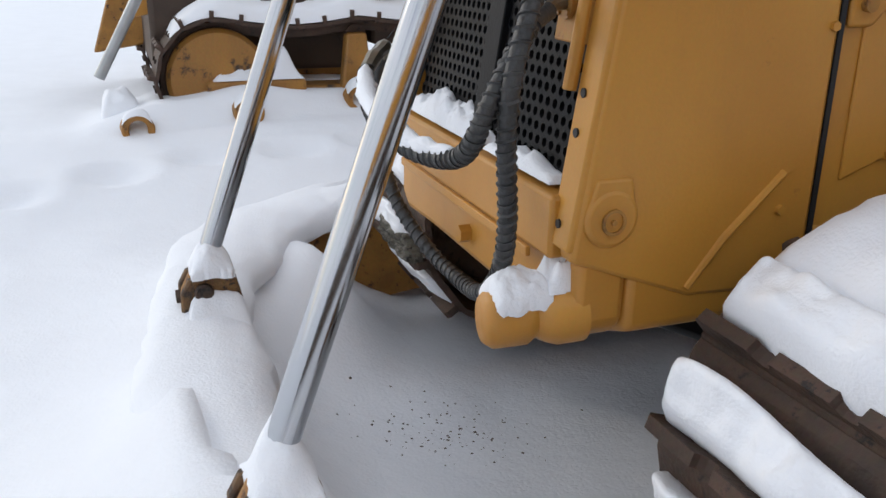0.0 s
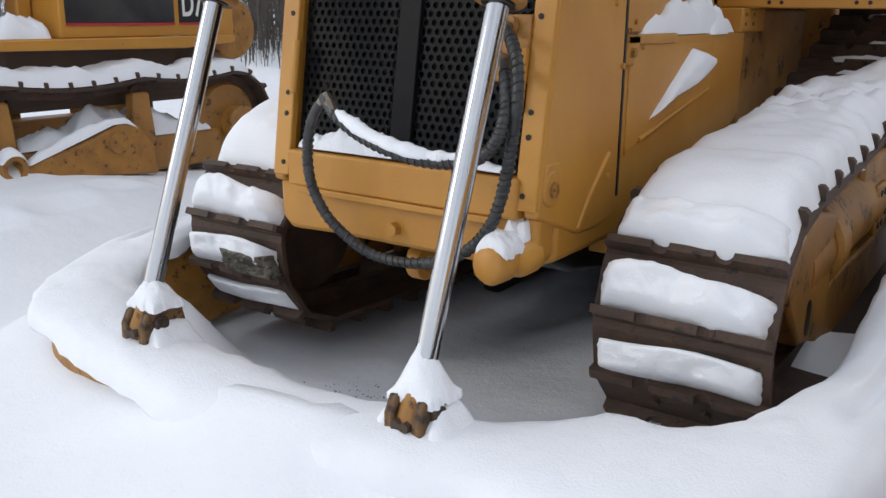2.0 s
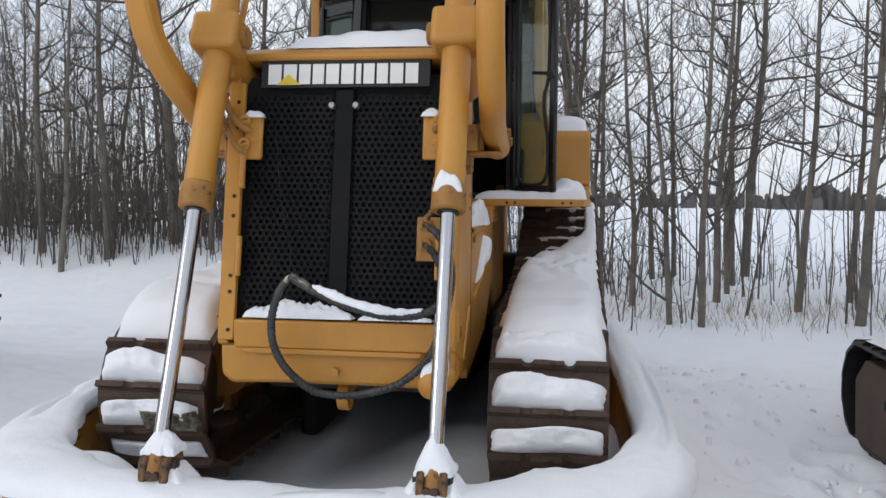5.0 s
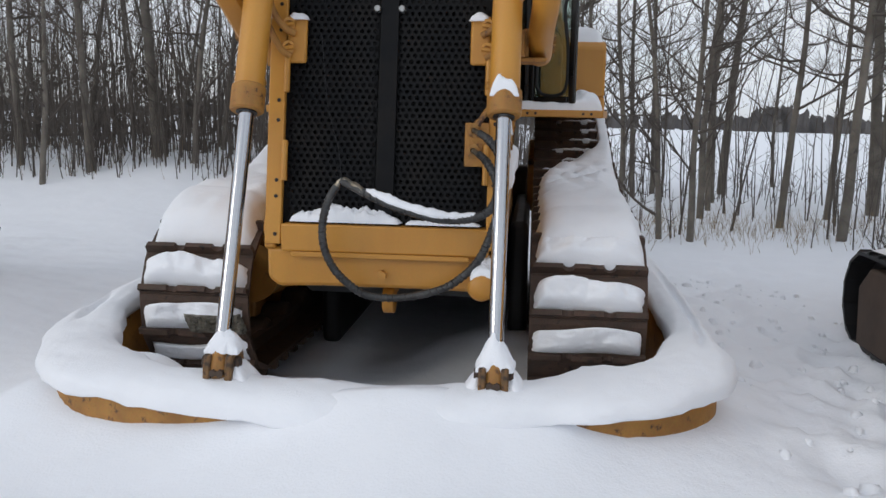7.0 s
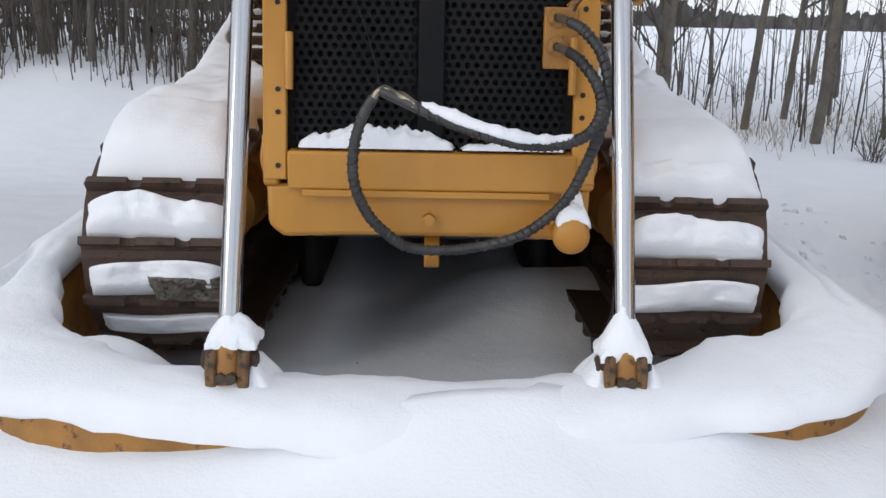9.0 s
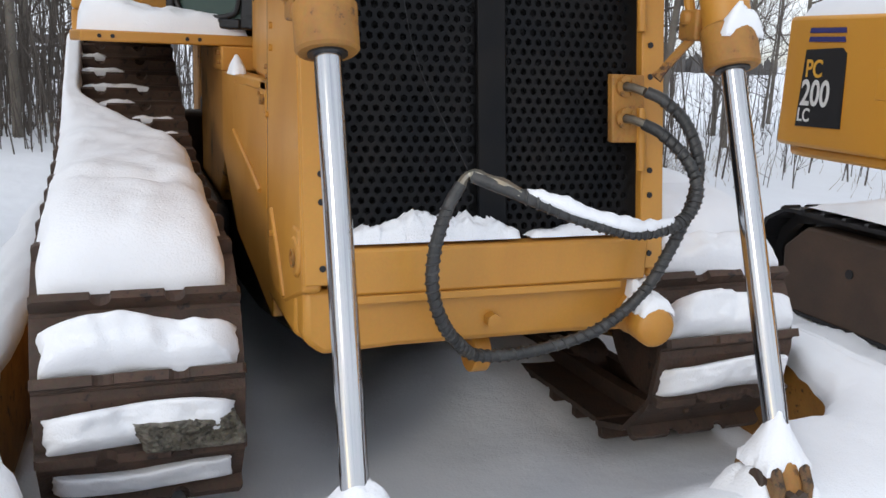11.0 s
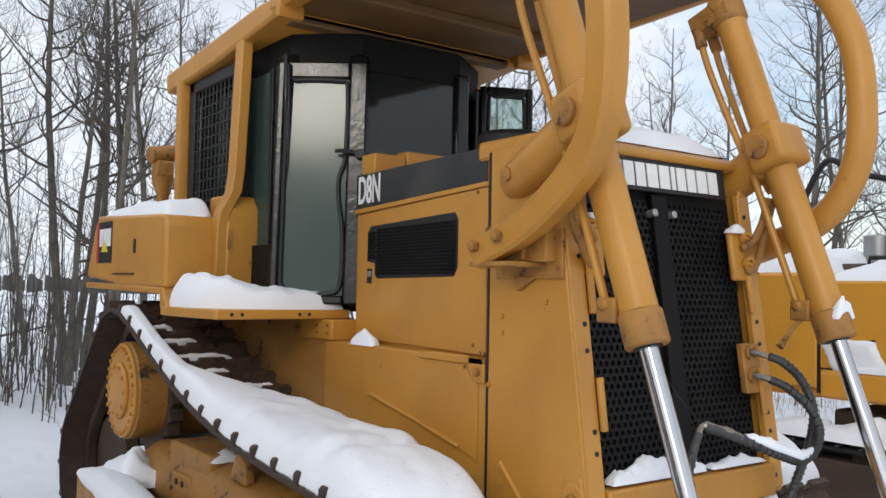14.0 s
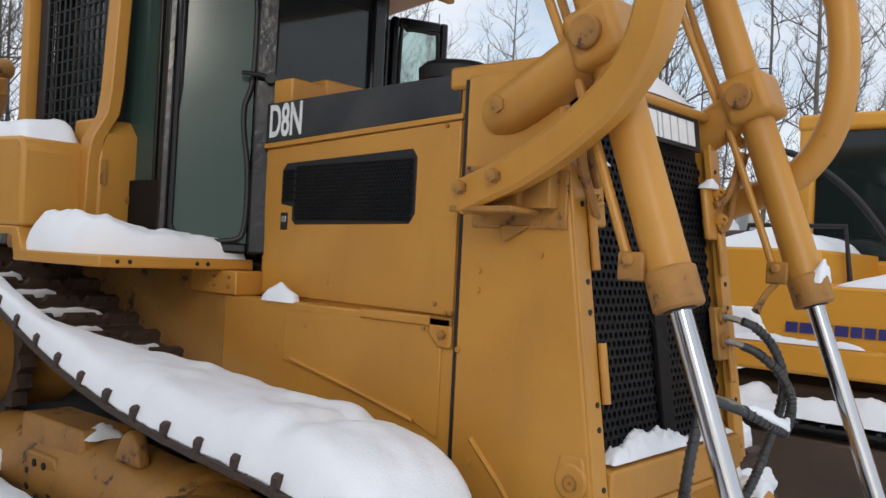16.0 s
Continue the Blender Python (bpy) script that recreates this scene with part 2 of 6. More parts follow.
# ---- geometry helpers ----
class Geo:
    """Vertices and faces of one mesh, gathered from simple shaped bodies."""

    def __init__(self):
        self.v, self.f = [], []

    def add(self, verts, faces):
        k = len(self.v)
        self.v += [tuple(p) for p in verts]
        self.f += [tuple(i + k for i in f) for f in faces]
        return self

    def box(self, x0, x1, y0, y1, z0, z1, m=None):
        p = [Vector(c) for c in ((x0, y0, z0), (x1, y0, z0), (x1, y1, z0), (x0, y1, z0), (x0, y0, z1), (x1, y0, z1), (x1, y1, z1), (x0, y1, z1))]
        if m is not None:
            p = [m @ c for c in p]
        return self.add(p, ((3, 2, 1, 0), (4, 5, 6, 7), (0, 1, 5, 4), (1, 2, 6, 5), (2, 3, 7, 6), (3, 0, 4, 7)))

    def prism(self, pts, axis, a, b, m=None):
        """A polygon of two coordinates, drawn out along the third axis from a to b."""
        order = {"x": lambda u, v, w: (w, u, v), "y": lambda u, v, w: (u, w, v), "z": lambda u, v, w: (u, v, w)}[axis]
        area = sum(p[0] * q[1] - q[0] * p[1] for p, q in zip(pts, pts[1:] + pts[:1]))
        if (area < 0) != (axis == "y"):
            pts = pts[::-1]
        lo, hi = min(a, b), max(a, b)
        n = len(pts)
        verts = [Vector(order(u, v, lo)) for u, v in pts] + [Vector(order(u, v, hi)) for u, v in pts]
        if m is not None:
            verts = [m @ c for c in verts]
        faces = [tuple(range(n - 1, -1, -1)), tuple(range(n, 2 * n))] + [(i, (i + 1) % n, n + (i + 1) % n, n + i) for i in range(n)]
        return self.add(verts, faces)

    def tube(self, pts, r, sides=12, spin=0.0, cap=True, square=False):
        """A sweep round a line of points; r is one radius or one per point. A frame is carried along without twist."""
        pts = [Vector(p) for p in pts]
        rs = [r] * len(pts) if not isinstance(r, (list, tuple)) else list(r)
        t = [((pts[min(i + 1, len(pts) - 1)] - pts[max(i - 1, 0)]) or Vector((0, 0, 1))).normalized() for i in range(len(pts))]
        side = t[0].cross(Vector((1, 0, 0)) if abs(t[0].x) < 0.8 else Vector((0, 1, 0))).normalized()
        verts, faces = [], []
        for i, p in enumerate(pts):
            side = (side - t[i] * side.dot(t[i])).normalized()
            up = t[i].cross(side)
            for k in range(sides):
                a = 2 * math.pi * k / sides + spin
                q = rs[i]
                if square:
                    c, s = math.cos(a), math.sin(a)
                    q = rs[i] / max(abs(c) ** 6 + abs(s) ** 6, 1e-6) ** (1 / 6)
                verts.append(p + (side * math.cos(a) + up * math.sin(a)) * q)
        for i in range(len(pts) - 1):
            for k in range(sides):
                a, b = i * sides + k, i * sides + (k + 1) % sides
                faces.append((a, b, b + sides, a + sides))
        if cap:
            faces.append(tuple(range(sides - 1, -1, -1)))
            faces.append(tuple((len(pts) - 1) * sides + k for k in range(sides)))
        return self.add(verts, faces)

    def cyl(self, a, b, r, sides=20, r2=None, edge=0.0):
        a, b = Vector(a), Vector(b)
        r2 = r if r2 is None else r2
        if edge:
            d = (b - a).normalized() * edge
            return self.tube([a, a + d, b - d, b], [r - edge, r, r2, r2 - edge], sides)
        return self.tube([a, b], [r, r2], sides)

    def ring(self, c, axis, r0, r1, w, sides=24):
        """A ring of square section about an axis."""
        c, axis = Vector(c), Vector(axis).normalized()
        s = axis.cross(Vector((0, 0, 1)) if abs(axis.z) < 0.9 else Vector((1, 0, 0))).normalized()
        u = axis.cross(s)
        verts, faces = [], []
        for k in range(sides):
            a = 2 * math.pi * k / sides
            d = s * math.cos(a) + u * math.sin(a)
            for r, h in ((r0, -w / 2), (r1, -w / 2), (r1, w / 2), (r0, w / 2)):
                verts.append(c + d * r + axis * h)
        for k in range(sides):
            a, b = 4 * k, 4 * ((k + 1) % sides)
            for j in range(4):
                faces.append((a + j, a + (j + 1) % 4, b + (j + 1) % 4, b + j))
        return self.add(verts, faces)

    def loft(self, rows, closed_u=False):
        """A skin over rows of points."""
        n = len(rows[0])
        k = len(self.v)
        self.v += [tuple(p) for row in rows for p in row]
        for i in range(len(rows) - 1):
            for j in range(n if closed_u else n - 1):
                a, b = k + i * n + j, k + i * n + (j + 1) % n
                self.f.append((a, b, b + n, a + n))
        return self


PLACE = {}


def pieces(g):
    """The bodies of which the gathered geometry is made, each by itself."""
    root = list(range(len(g.v)))

    def find(i):
        while root[i] != i:
            root[i] = root[root[i]]
            i = root[i]
        return i

    for f in g.f:
        for a, b in zip(f, f[1:]):
            root[find(a)] = find(b)
    out = {}
    for f in g.f:
        out.setdefault(find(f[0]), []).append(f)
    made = []
    for faces in out.values():
        ids = sorted({i for f in faces for i in f})
        at = {i: k for k, i in enumerate(ids)}
        one = Geo()
        one.v, one.f = [g.v[i] for i in ids], [tuple(at[i] for i in f) for f in faces]
        made.append(one)
    return made


def parts(name, g, mat, parent, label="", bevel=0.0, angle=35, segments=2):
    """One part for each body."""
    return [part(name, one, mat, parent, label, bevel, angle, segments) for one in pieces(g)]


def part(name, g, mat, parent=None, label="", bevel=0.0, angle=35, segments=2):
    """Links the gathered geometry as one mesh object under a thing or a part, its origin at its middle."""
    if isinstance(g, Geo):
        pts = np.array(g.v)
        c = Vector(((pts.min(0) + pts.max(0)) / 2).tolist())
        if parent is None:
            c.z = float(pts[:, 2].min())
        me = bpy.data.meshes.new(name)
        me.from_pydata((pts - np.array(c)).tolist(), [], g.f)
        bm = bmesh.new()
        bm.from_mesh(me)
        bmesh.ops.recalc_face_normals(bm, faces=bm.faces)
        bm.to_mesh(me)
        bm.free()
        me.materials.append(mat)
        me.polygons.foreach_set("use_smooth", [True] * len(me.polygons))
        me.set_sharp_from_angle(angle=radians(angle))
    else:
        me, c = g, Vector((0, 0, 0))
    ob = new(name, me)
    if bevel:
        b = ob.modifiers.new("worn_edge", "BEVEL")
        b.width, b.segments, b.limit_method, b.angle_limit = bevel, segments, "ANGLE", radians(40)
        b.harden_normals = False
    set_place(ob, Matrix.Translation(c), parent)
    if label:
        tagged(ob, label)
    return ob


def set_place(ob, m, parent=None):
    PLACE[ob.name] = m
    if parent is not None:
        ob.parent = parent
        ob.matrix_parent_inverse = PLACE[parent.name].inverted()
    ob.matrix_basis = m


def thing(name, at, label, category, group="", kind=""):
    """An Empty at a thing's base, to carry its parts."""
    ob = new(name)
    ob.empty_display_size = 0.2
    set_place(ob, Matrix.Translation(at), None)
    return tagged(ob, label, category, group, kind)


def spline(pts, n=8):
    """A smooth line through the points."""
    pts = [Vector(p) for p in pts]
    ext = [pts[0] * 2 - pts[1], *pts, pts[-1] * 2 - pts[-2]]
    out = []
    for i in range(1, len(ext) - 2):
        p0, p1, p2, p3 = ext[i - 1 : i + 3]
        for k in range(n):
            t = k / n
            out.append(0.5 * (2 * p1 + (p2 - p0) * t + (2 * p0 - 5 * p1 + 4 * p2 - p3) * t * t + (3 * p1 - p0 - 3 * p2 + p3) * t ** 3))
    return out + [pts[-1]]


def hull_belt(circles, step, phase=0.0, sag=None):
    """The line of a belt round circles (y, z, r), cut into equal steps: points and directions; phase in steps."""
    pts = [(y + r * math.cos(a), z + r * math.sin(a)) for y, z, r in circles for a in np.linspace(0, 2 * math.pi, 90, endpoint=False)]
    pts = sorted(set((round(a, 5), round(b, 5)) for a, b in pts))

    def half(seq):
        h = []
        for p in seq:
            while len(h) > 1 and (h[-1][0] - h[-2][0]) * (p[1] - h[-2][1]) - (h[-1][1] - h[-2][1]) * (p[0] - h[-2][0]) <= 0:
                h.pop()
            h.append(p)
        return h[:-1]

    ring = half(pts) + half(pts[::-1])
    ring.append(ring[0])
    ring = np.array(ring)
    if sag:
        fine = [ring[0]]
        for a, b in zip(ring, ring[1:]):
            n = max(int(np.hypot(*(b - a)) / 0.05), 1)
            fine += [a + (b - a) * (k + 1) / n for k in range(n)]
        ring = np.array([(y, z - (sag(y) if z > 0.60 else 0.0)) for y, z in fine])
    run = np.r_[0, np.cumsum(np.hypot(*np.diff(ring, axis=0).T))]
    count = int(round(run[-1] / step))
    s = (np.arange(count) + 0.5 + phase) * run[-1] / count

    def at(u):
        u = u % run[-1]
        return np.array([np.interp(u, run, ring[:, 0]), np.interp(u, run, ring[:, 1])])

    return [(at(u), (at(u + step * 0.45) - at(u - step * 0.45))) for u in s]


def hex_sheet(u0, u1, v0, v1, pitch, hole, place, thick):
    """A punched sheet: hexagonal cells, each with a round hole, laid by place(u, v, depth)."""
    g = Geo()
    dx, dy, R = pitch, pitch * math.sqrt(3) / 2, pitch / math.sqrt(3)
    rows = int((v1 - v0) / dy)
    for j in range(rows):
        cols = int((u1 - u0) / dx)
        for i in range(cols):
            cu, cv = u0 + (i + 0.5 + 0.5 * (j % 2) * 0.98) * dx, v0 + (j + 0.5) * dy
            if cu + dx * 0.5 > u1 + dx * 0.1:
                continue
            k = len(g.v)
            for q in range(6):
                a = math.pi / 6 + q * math.pi / 3
                c, s = math.cos(a), math.sin(a)
                g.v.append(tuple(place(min(max(cu + R * c, u0), u1), min(max(cv + R * s, v0), v1), 0)))
                g.v.append(tuple(place(cu + hole * c, cv + hole * s, 0)))
                g.v.append(tuple(place(cu + hole * c, cv + hole * s, thick)))
            for q in range(6):
                a, b = k + 3 * q, k + 3 * ((q + 1) % 6)
                g.f += [(a, b, b + 1, a + 1), (a + 1, b + 1, b + 2, a + 2)]
    return g


def words(text, size, m, mat, parent, name="lettering", depth=0.003, squeeze=1.0):
    """Lettering in the built-in font as a mesh, its lower left corner at m, facing m's z."""
    cu = bpy.data.curves.new(name, "FONT")
    cu.body, cu.size, cu.extrude = text, size, depth / 2
    cu.offset = size * 0.018
    tmp = bpy.data.objects.new(name, cu)
    me = bpy.data.meshes.new_from_object(tmp)
    bpy.data.objects.remove(tmp)
    me.transform(m @ Matrix.Diagonal((squeeze, 1, 1, 1)))
    me.materials.append(mat)
    return part(name, me, mat, parent)


def pillow(base, nu, nv, thick, seed, rag=0.12, square=4.0, lump=0.35, freq=5.0, under=0.0):
    """A lump of snow over a patch base(u, v) -> (point, up), u and v from -1 to 1: rounded edges, uneven outline."""
    g = Geo()
    top, low = [], []
    off = Vector((seed * 3.7, seed * 1.3, seed * 7.1))
    for i in range(nu + 1):
        rt, rl = [], []
        for j in range(nv + 1):
            u, v = -1 + 2 * i / nu, -1 + 2 * j / nv
            p0, _ = base(u, v)
            n1 = noise.noise(Vector(p0) * freq + off)
            n2 = noise.noise(Vector(p0) * freq * 3.1 + off)
            n3 = noise.noise(Vector(p0) * freq * 8.3 + off)
            shrink = 1 - rag * (0.5 + 0.6 * n1 + 0.40 * n2 + 0.28 * n3)
            p, up = base(u * shrink, v * shrink)
            h = max(1 - abs(u) ** square, 0) ** 0.5 * max(1 - abs(v) ** square, 0) ** 0.5
            h *= thick * (1 + lump * n1 + 0.4 * lump * n2 + 0.14 * lump * n3)
            rt.append(Vector(p) + Vector(up) * h)
            rl.append(Vector(p) - Vector(up) * under)
        top.append(rt)
        low.append(rl)
    g.loft(top)
    g.loft([r[::-1] for r in low])
    n = nv + 1
    k2 = (nu + 1) * n
    if under:
        rim = [(0, j) for j in range(n)] + [(i, nv) for i in range(1, nu + 1)] + [(nu, j) for j in range(nv - 1, -1, -1)] + [(i, 0) for i in range(nu - 1, 0, -1)]
        for (a, b), (c, d) in zip(rim, rim[1:] + rim[:1]):
            g.f.append((a * n + b, c * n + d, k2 + c * n + (nv - d), k2 + a * n + (nv - b)))
    return g


def snow(g, label, group="", name="snow_patch"):
    ob = part(name, g, SNOW, None, angle=80)
    return tagged(ob, label, "snow", group)


def flat(x0, x1, y0, y1, z, dzx=0.0, dzy=0.0):
    """A patch for pillow(): a level or sloping rectangle."""
    def base(u, v):
        return Vector(((x0 + x1) / 2 + u * (x1 - x0) / 2, (y0 + y1) / 2 + v * (y1 - y0) / 2, z + u * dzx + v * dzy)), Vector((0, 0, 1))
    return base


# ---- ground: one sheet of snow to the horizon ----
FRAME_LINE = spline([(-1.45, 3.35, 0.24), (-1.50, 2.2, 0.20), (-1.57, 1.2, 0.14), (-1.60, 0.3, 0.09), (-1.52, -0.24, 0.01), (-1.22, -0.59, -0.02), (-0.66, -0.70, -0.045), (0, -0.73, -0.07),
                     (0.66, -0.70, -0.035), (1.14, -0.60, 0.0), (1.49, -0.30, 0.01), (1.59, 0.2, 0.05), (1.57, 1.2, 0.12), (1.51, 2.2, 0.18), (1.46, 3.35, 0.22)], 8)
FRAME_XY = np.array([(p.x, p.y) for p in FRAME_LINE])


_front = sorted({round(p.x, 4): p.y for p in FRAME_LINE if p.y < 0.9}.items())
FRONT_X, FRONT_Y = [a for a, b in _front], [b for a, b in _front]


def within_frame(x, y):
    return FRONT_X[0] < x < FRONT_X[-1] and y > float(np.interp(x, FRONT_X, FRONT_Y))


def frame_distance(x, y):
    return float(np.sqrt(((FRAME_XY - (x, y)) ** 2).sum(1).min()))


def near_noise(x, y, f, s=0.0):
    return noise.noise(Vector((x * f + s, y * f - s, s * 0.7)))


FOOTPRINTS = []
_r = random.Random(11)
for k in range(26):
    t = k / 25
    FOOTPRINTS.append((2.35 + 0.9 * math.sin(t * 5) * 0.5 + _r.uniform(-0.25, 0.25), -1.6 + 6.4 * t + _r.uniform(-0.1, 0.1), _r.uniform(0.09, 0.14), _r.uniform(0.03, 0.07)))
for k in range(40):
    FOOTPRINTS.append((_r.uniform(1.9, 3.1), _r.uniform(-1.4, 4.5), _r.uniform(0.08, 0.14), _r.uniform(0.02, 0.05)))
for k in range(9):
    FOOTPRINTS.append((-2.9 - 0.1 * k + _r.uniform(-0.1, 0.1), -2.6 + 0.55 * k, 0.11, 0.05))


def ground_height(x, y):
    """The level of the snow: gentle drifts, a bank against the push frame, a hollow under the machine, a rise at the wood."""
    far = math.hypot(x, y)
    h = 0.05 * near_noise(x, y, 0.35) + 0.022 * near_noise(x, y, 1.3, 3.1) + 0.008 * near_noise(x, y, 4.0, 7.7)
    if far < 7:
        d = frame_distance(x, y)
        inside = within_frame(x, y)
        if inside:
            w = 0.30
            front = max(0.0, 1 - max(y + 0.6, 0) / 0.9)
            h += (0.30 + 0.07 * (x > 0.7) + 0.05 * (x < -0.7)) * math.exp(-(d / w) ** 2) * front
            h -= 0.02 * min(d, 1.0)
            # the drift blown in between the tracks
            a = min(max((x + 0.55 - 0.25 * y) / 0.55, 0), 1)
            h += 0.16 * a * a * (3 - 2 * a) * math.exp(-((y - 1.45) / 0.55) ** 2)
            h -= 0.05 * min(max((y + 0.2) / 0.5, 0), 1)
        else:
            # the bank stands highest before the middle of the frame and sinks at its two corners
            middle = math.exp(-((x - 0.20) / 0.72) ** 2) * min(max((0.1 - y) / 0.4, 0), 1)
            amp = (0.185 - (0.11 if x < 0 else 0.05) * min(max((y - 0.3) / 0.6, 0), 1)) + 0.215 * middle + 0.02 - 0.050 * min(max((x - 0.90) / 0.25, 0), 1) * min(max((0.5 - y) / 0.4, 0), 1)
            h += amp * math.exp(-max(d - 0.10, 0) / (0.40 + 0.10 * middle))
        # snow blown into the pockets before the two tracks
        h += 0.34 * math.exp(-((x + 1.10) / 0.32) ** 2 - ((y + 0.22) / 0.23) ** 2) + 0.16 * math.exp(-((x - 1.18) / 0.22) ** 2 - ((y + 0.22) / 0.18) ** 2) + 0.15 * math.exp(-((x - 0.72) / 0.36) ** 2 - ((y + 0.26) / 0.26) ** 2)
        h += 0.10 * math.exp(-((x + 1.72) / 0.22) ** 2 - ((y + 0.45) / 0.30) ** 2)
        for fx, fy, r, dep in FOOTPRINTS:
            q = ((x - fx) / r) ** 2 + ((y - fy) / (r * 1.7)) ** 2
            if q < 6:
                h += -dep * math.exp(-q) + dep * 0.35 * math.exp(-((math.sqrt(q) - 1.5) / 0.4) ** 2)
        # trodden and crumbled snow beside the machine
        trod = math.exp(-((x - 2.5 - 0.08 * y) / 0.62) ** 4) * min(max((y + 2.2) / 1.2, 0), 1) * min(max((6.5 - y) / 1.5, 0), 1)
        if trod > 0.02:
            h += trod * (0.06 * near_noise(x, y, 4.0, 2.2) + 0.055 * abs(near_noise(x, y, 10.0, 4.4)) - 0.04)
    if x < -2.0:
        w = min(max((-2.3 - x) / 1.6, 0), 1)
        e = min(max((3.9 - y) / 2.9, 0), 1) * min(max((y + 5.0) / 2.5, 0), 1)
        h += 0.29 * w * w * (3 - 2 * w) * e
        # the bank that buries the older machine's push arm
        lip = -4.10 + 0.16 * min(max(0.8 - y, 0), 1.6)
        bank = min(max((lip - x) / 0.22, 0), 1) * min(max((x + 4.95) / 0.3, 0), 1) * min(max((y + 1.15) / 0.5, 0), 1) * min(max((1.15 - y) / 0.3, 0), 1)
        h += (0.15 + 0.07 * math.exp(-(y / 0.30) ** 2)) * bank
    if y > 5:
        rise = min(max((y - 5.5) / 5, 0), 1)
        rise = rise * rise * (3 - 2 * rise)
        west = min(max((0.5 - x) / 5, 0), 1)
        h += rise * (0.10 + 0.75 * west) + rise * 0.10 * near_noise(x, y, 0.6, 5)
    if far > 40:
        h += -0.2 * min((far - 40) / 60, 1) + 1.2 * min(max((far - 150) / 600, 0), 1)
    return h


def stretched(lo, hi, step, reach, n):
    mid = list(np.arange(lo, hi + step / 2, step))
    grow = [(reach) ** (k / n) for k in range(1, n + 1)]
    return [lo - (g - 1) * 1.0 for g in grow[::-1]] + mid + [hi + (g - 1) * 1.0 for g in grow]


gx = stretched(-6.0, 5.0, 0.052, 1600, 46)
gy = stretched(-4.0, 7.0, 0.052, 1600, 46)
g = Geo()
g.loft([[(x, y, ground_height(x, y)) for x in gx] for y in gy])
ground = part("ground", g, SNOW_GROUND, None, angle=180)
tagged(ground, "deep untouched snow with drifts and footprints", "snow", kind="structure")


# ---- the main bulldozer ----
dozer = thing("bulldozer", (0, 1.9, -0.1), "large yellow crawler bulldozer without blade, parked in deep snow", "bulldozer")


def lean(z):
    return -0.05 + 0.146 * (z - 0.93)


# radiator guard
for s in (-1, 1):
    g = Geo()
    side = [(lean(0.88) + 0.01, 0.88), (lean(2.25) + 0.01, 2.25), (0.24, 2.345), (0.562, 2.345), (0.562, 0.79), (0.40, 0.762), (0.25, 0.768)]
    g.prism(side, "x", s * 0.550, s * 0.606)
    guard = part("guard_side", g, YELLOW, dozer, bevel=0.012)
    g = Geo()
    g.prism([(lean(0.9), 0.90), (lean(2.2), 2.20), (lean(2.2) + 0.035, 2.20), (lean(0.9) + 0.035, 0.90)], "x", s * 0.518, s * 0.602)
    flange = part("guard_flange", g, YELLOW, dozer, bevel=0.006)
    g = Geo()
    for z in (0.95, 1.14, 1.22, 1.52, 1.62, 1.88, 1.97, 2.1):
        g.cyl((s * 0.548, lean(z) - 0.004, z), (s * 0.548, lean(z) + 0.01, z), 0.010, 8)
    parts("flange_hole", g, BLACK, flange)
    # raised boss with a plug, and a weld rib, low on the guard
    g = Geo()
    g.tube([(s * 0.600, 0.04, 0.97), (s * 0.617, 0.04, 0.97)], [0.066, 0.060], 20)
    g.prism([(-0.02, 0.975), (0.10, 0.975), (0.085, 1.055), (0.0, 1.055)], "x", s * 0.598, s * 0.613)
    part("boss", g, YELLOW, dozer, bevel=0.01)
    g = Geo()
    g.ring((s * 0.621, 0.04, 0.965), (1, 0, 0), 0.022, 0.028, 0.006, 18)
    g.cyl((s * 0.615, 0.04, 0.965), (s * 0.625, 0.04, 0.965), 0.006, 8)
    parts("boss_plug", g, YELLOW_DIRTY, dozer)
    g = Geo()
    g.tube([(s * 0.604, 0.245, 0.79), (s * 0.607, 0.33, 0.90), (s * 0.606, 0.47, 1.035)], 0.010, 8)
    part("weld_rib", g, YELLOW, dozer)
    g = Geo()
    for y, z in ((0.465, 1.635), (0.465, 1.565), (0.545, 1.345), (0.47, 0.95), (0.2, 1.7)):
        g.cyl((s * 0.604, y, z), (s * 0.616, y, z), 0.011, 6)
    parts("guard_bolt", g, YELLOW, dozer)
    g = Geo()
    g.box(s * 0.600 - 0.004, s * 0.603 + 0.004, 0.560, 0.573, 0.86, 2.33)
    part("panel_gap", g, BLACK, dozer)
    # hinge lugs of the grille doors
    for z0, z1 in ((1.22, 1.42), (1.66, 1.86)):
        g = Geo()
        g.tube([(s * 0.507, lean(z0) - 0.012, z0), (s * 0.507, lean(z1) - 0.012, z1)], 0.016, 8)
        part("grille_hinge", g, YELLOW, dozer, bevel=0.003)
g = Geo()
g.prism([(lean(2.31) - 0.012, 2.314), (lean(2.31) - 0.012, 2.345), (0.24, 2.385), (0.66, 2.385), (0.66, 2.30), (0.24, 2.30)], "x", -0.60, 0.60)
part("guard_top", g, YELLOW, dozer, bevel=0.015)
g = Geo()
g.prism([(lean(0.85) + 0.085, 0.85), (lean(2.24) + 0.085, 2.24), (0.58, 2.24), (0.58, 0.85)], "x", -0.57, 0.57)
part("radiator_core", g, CORE, dozer)

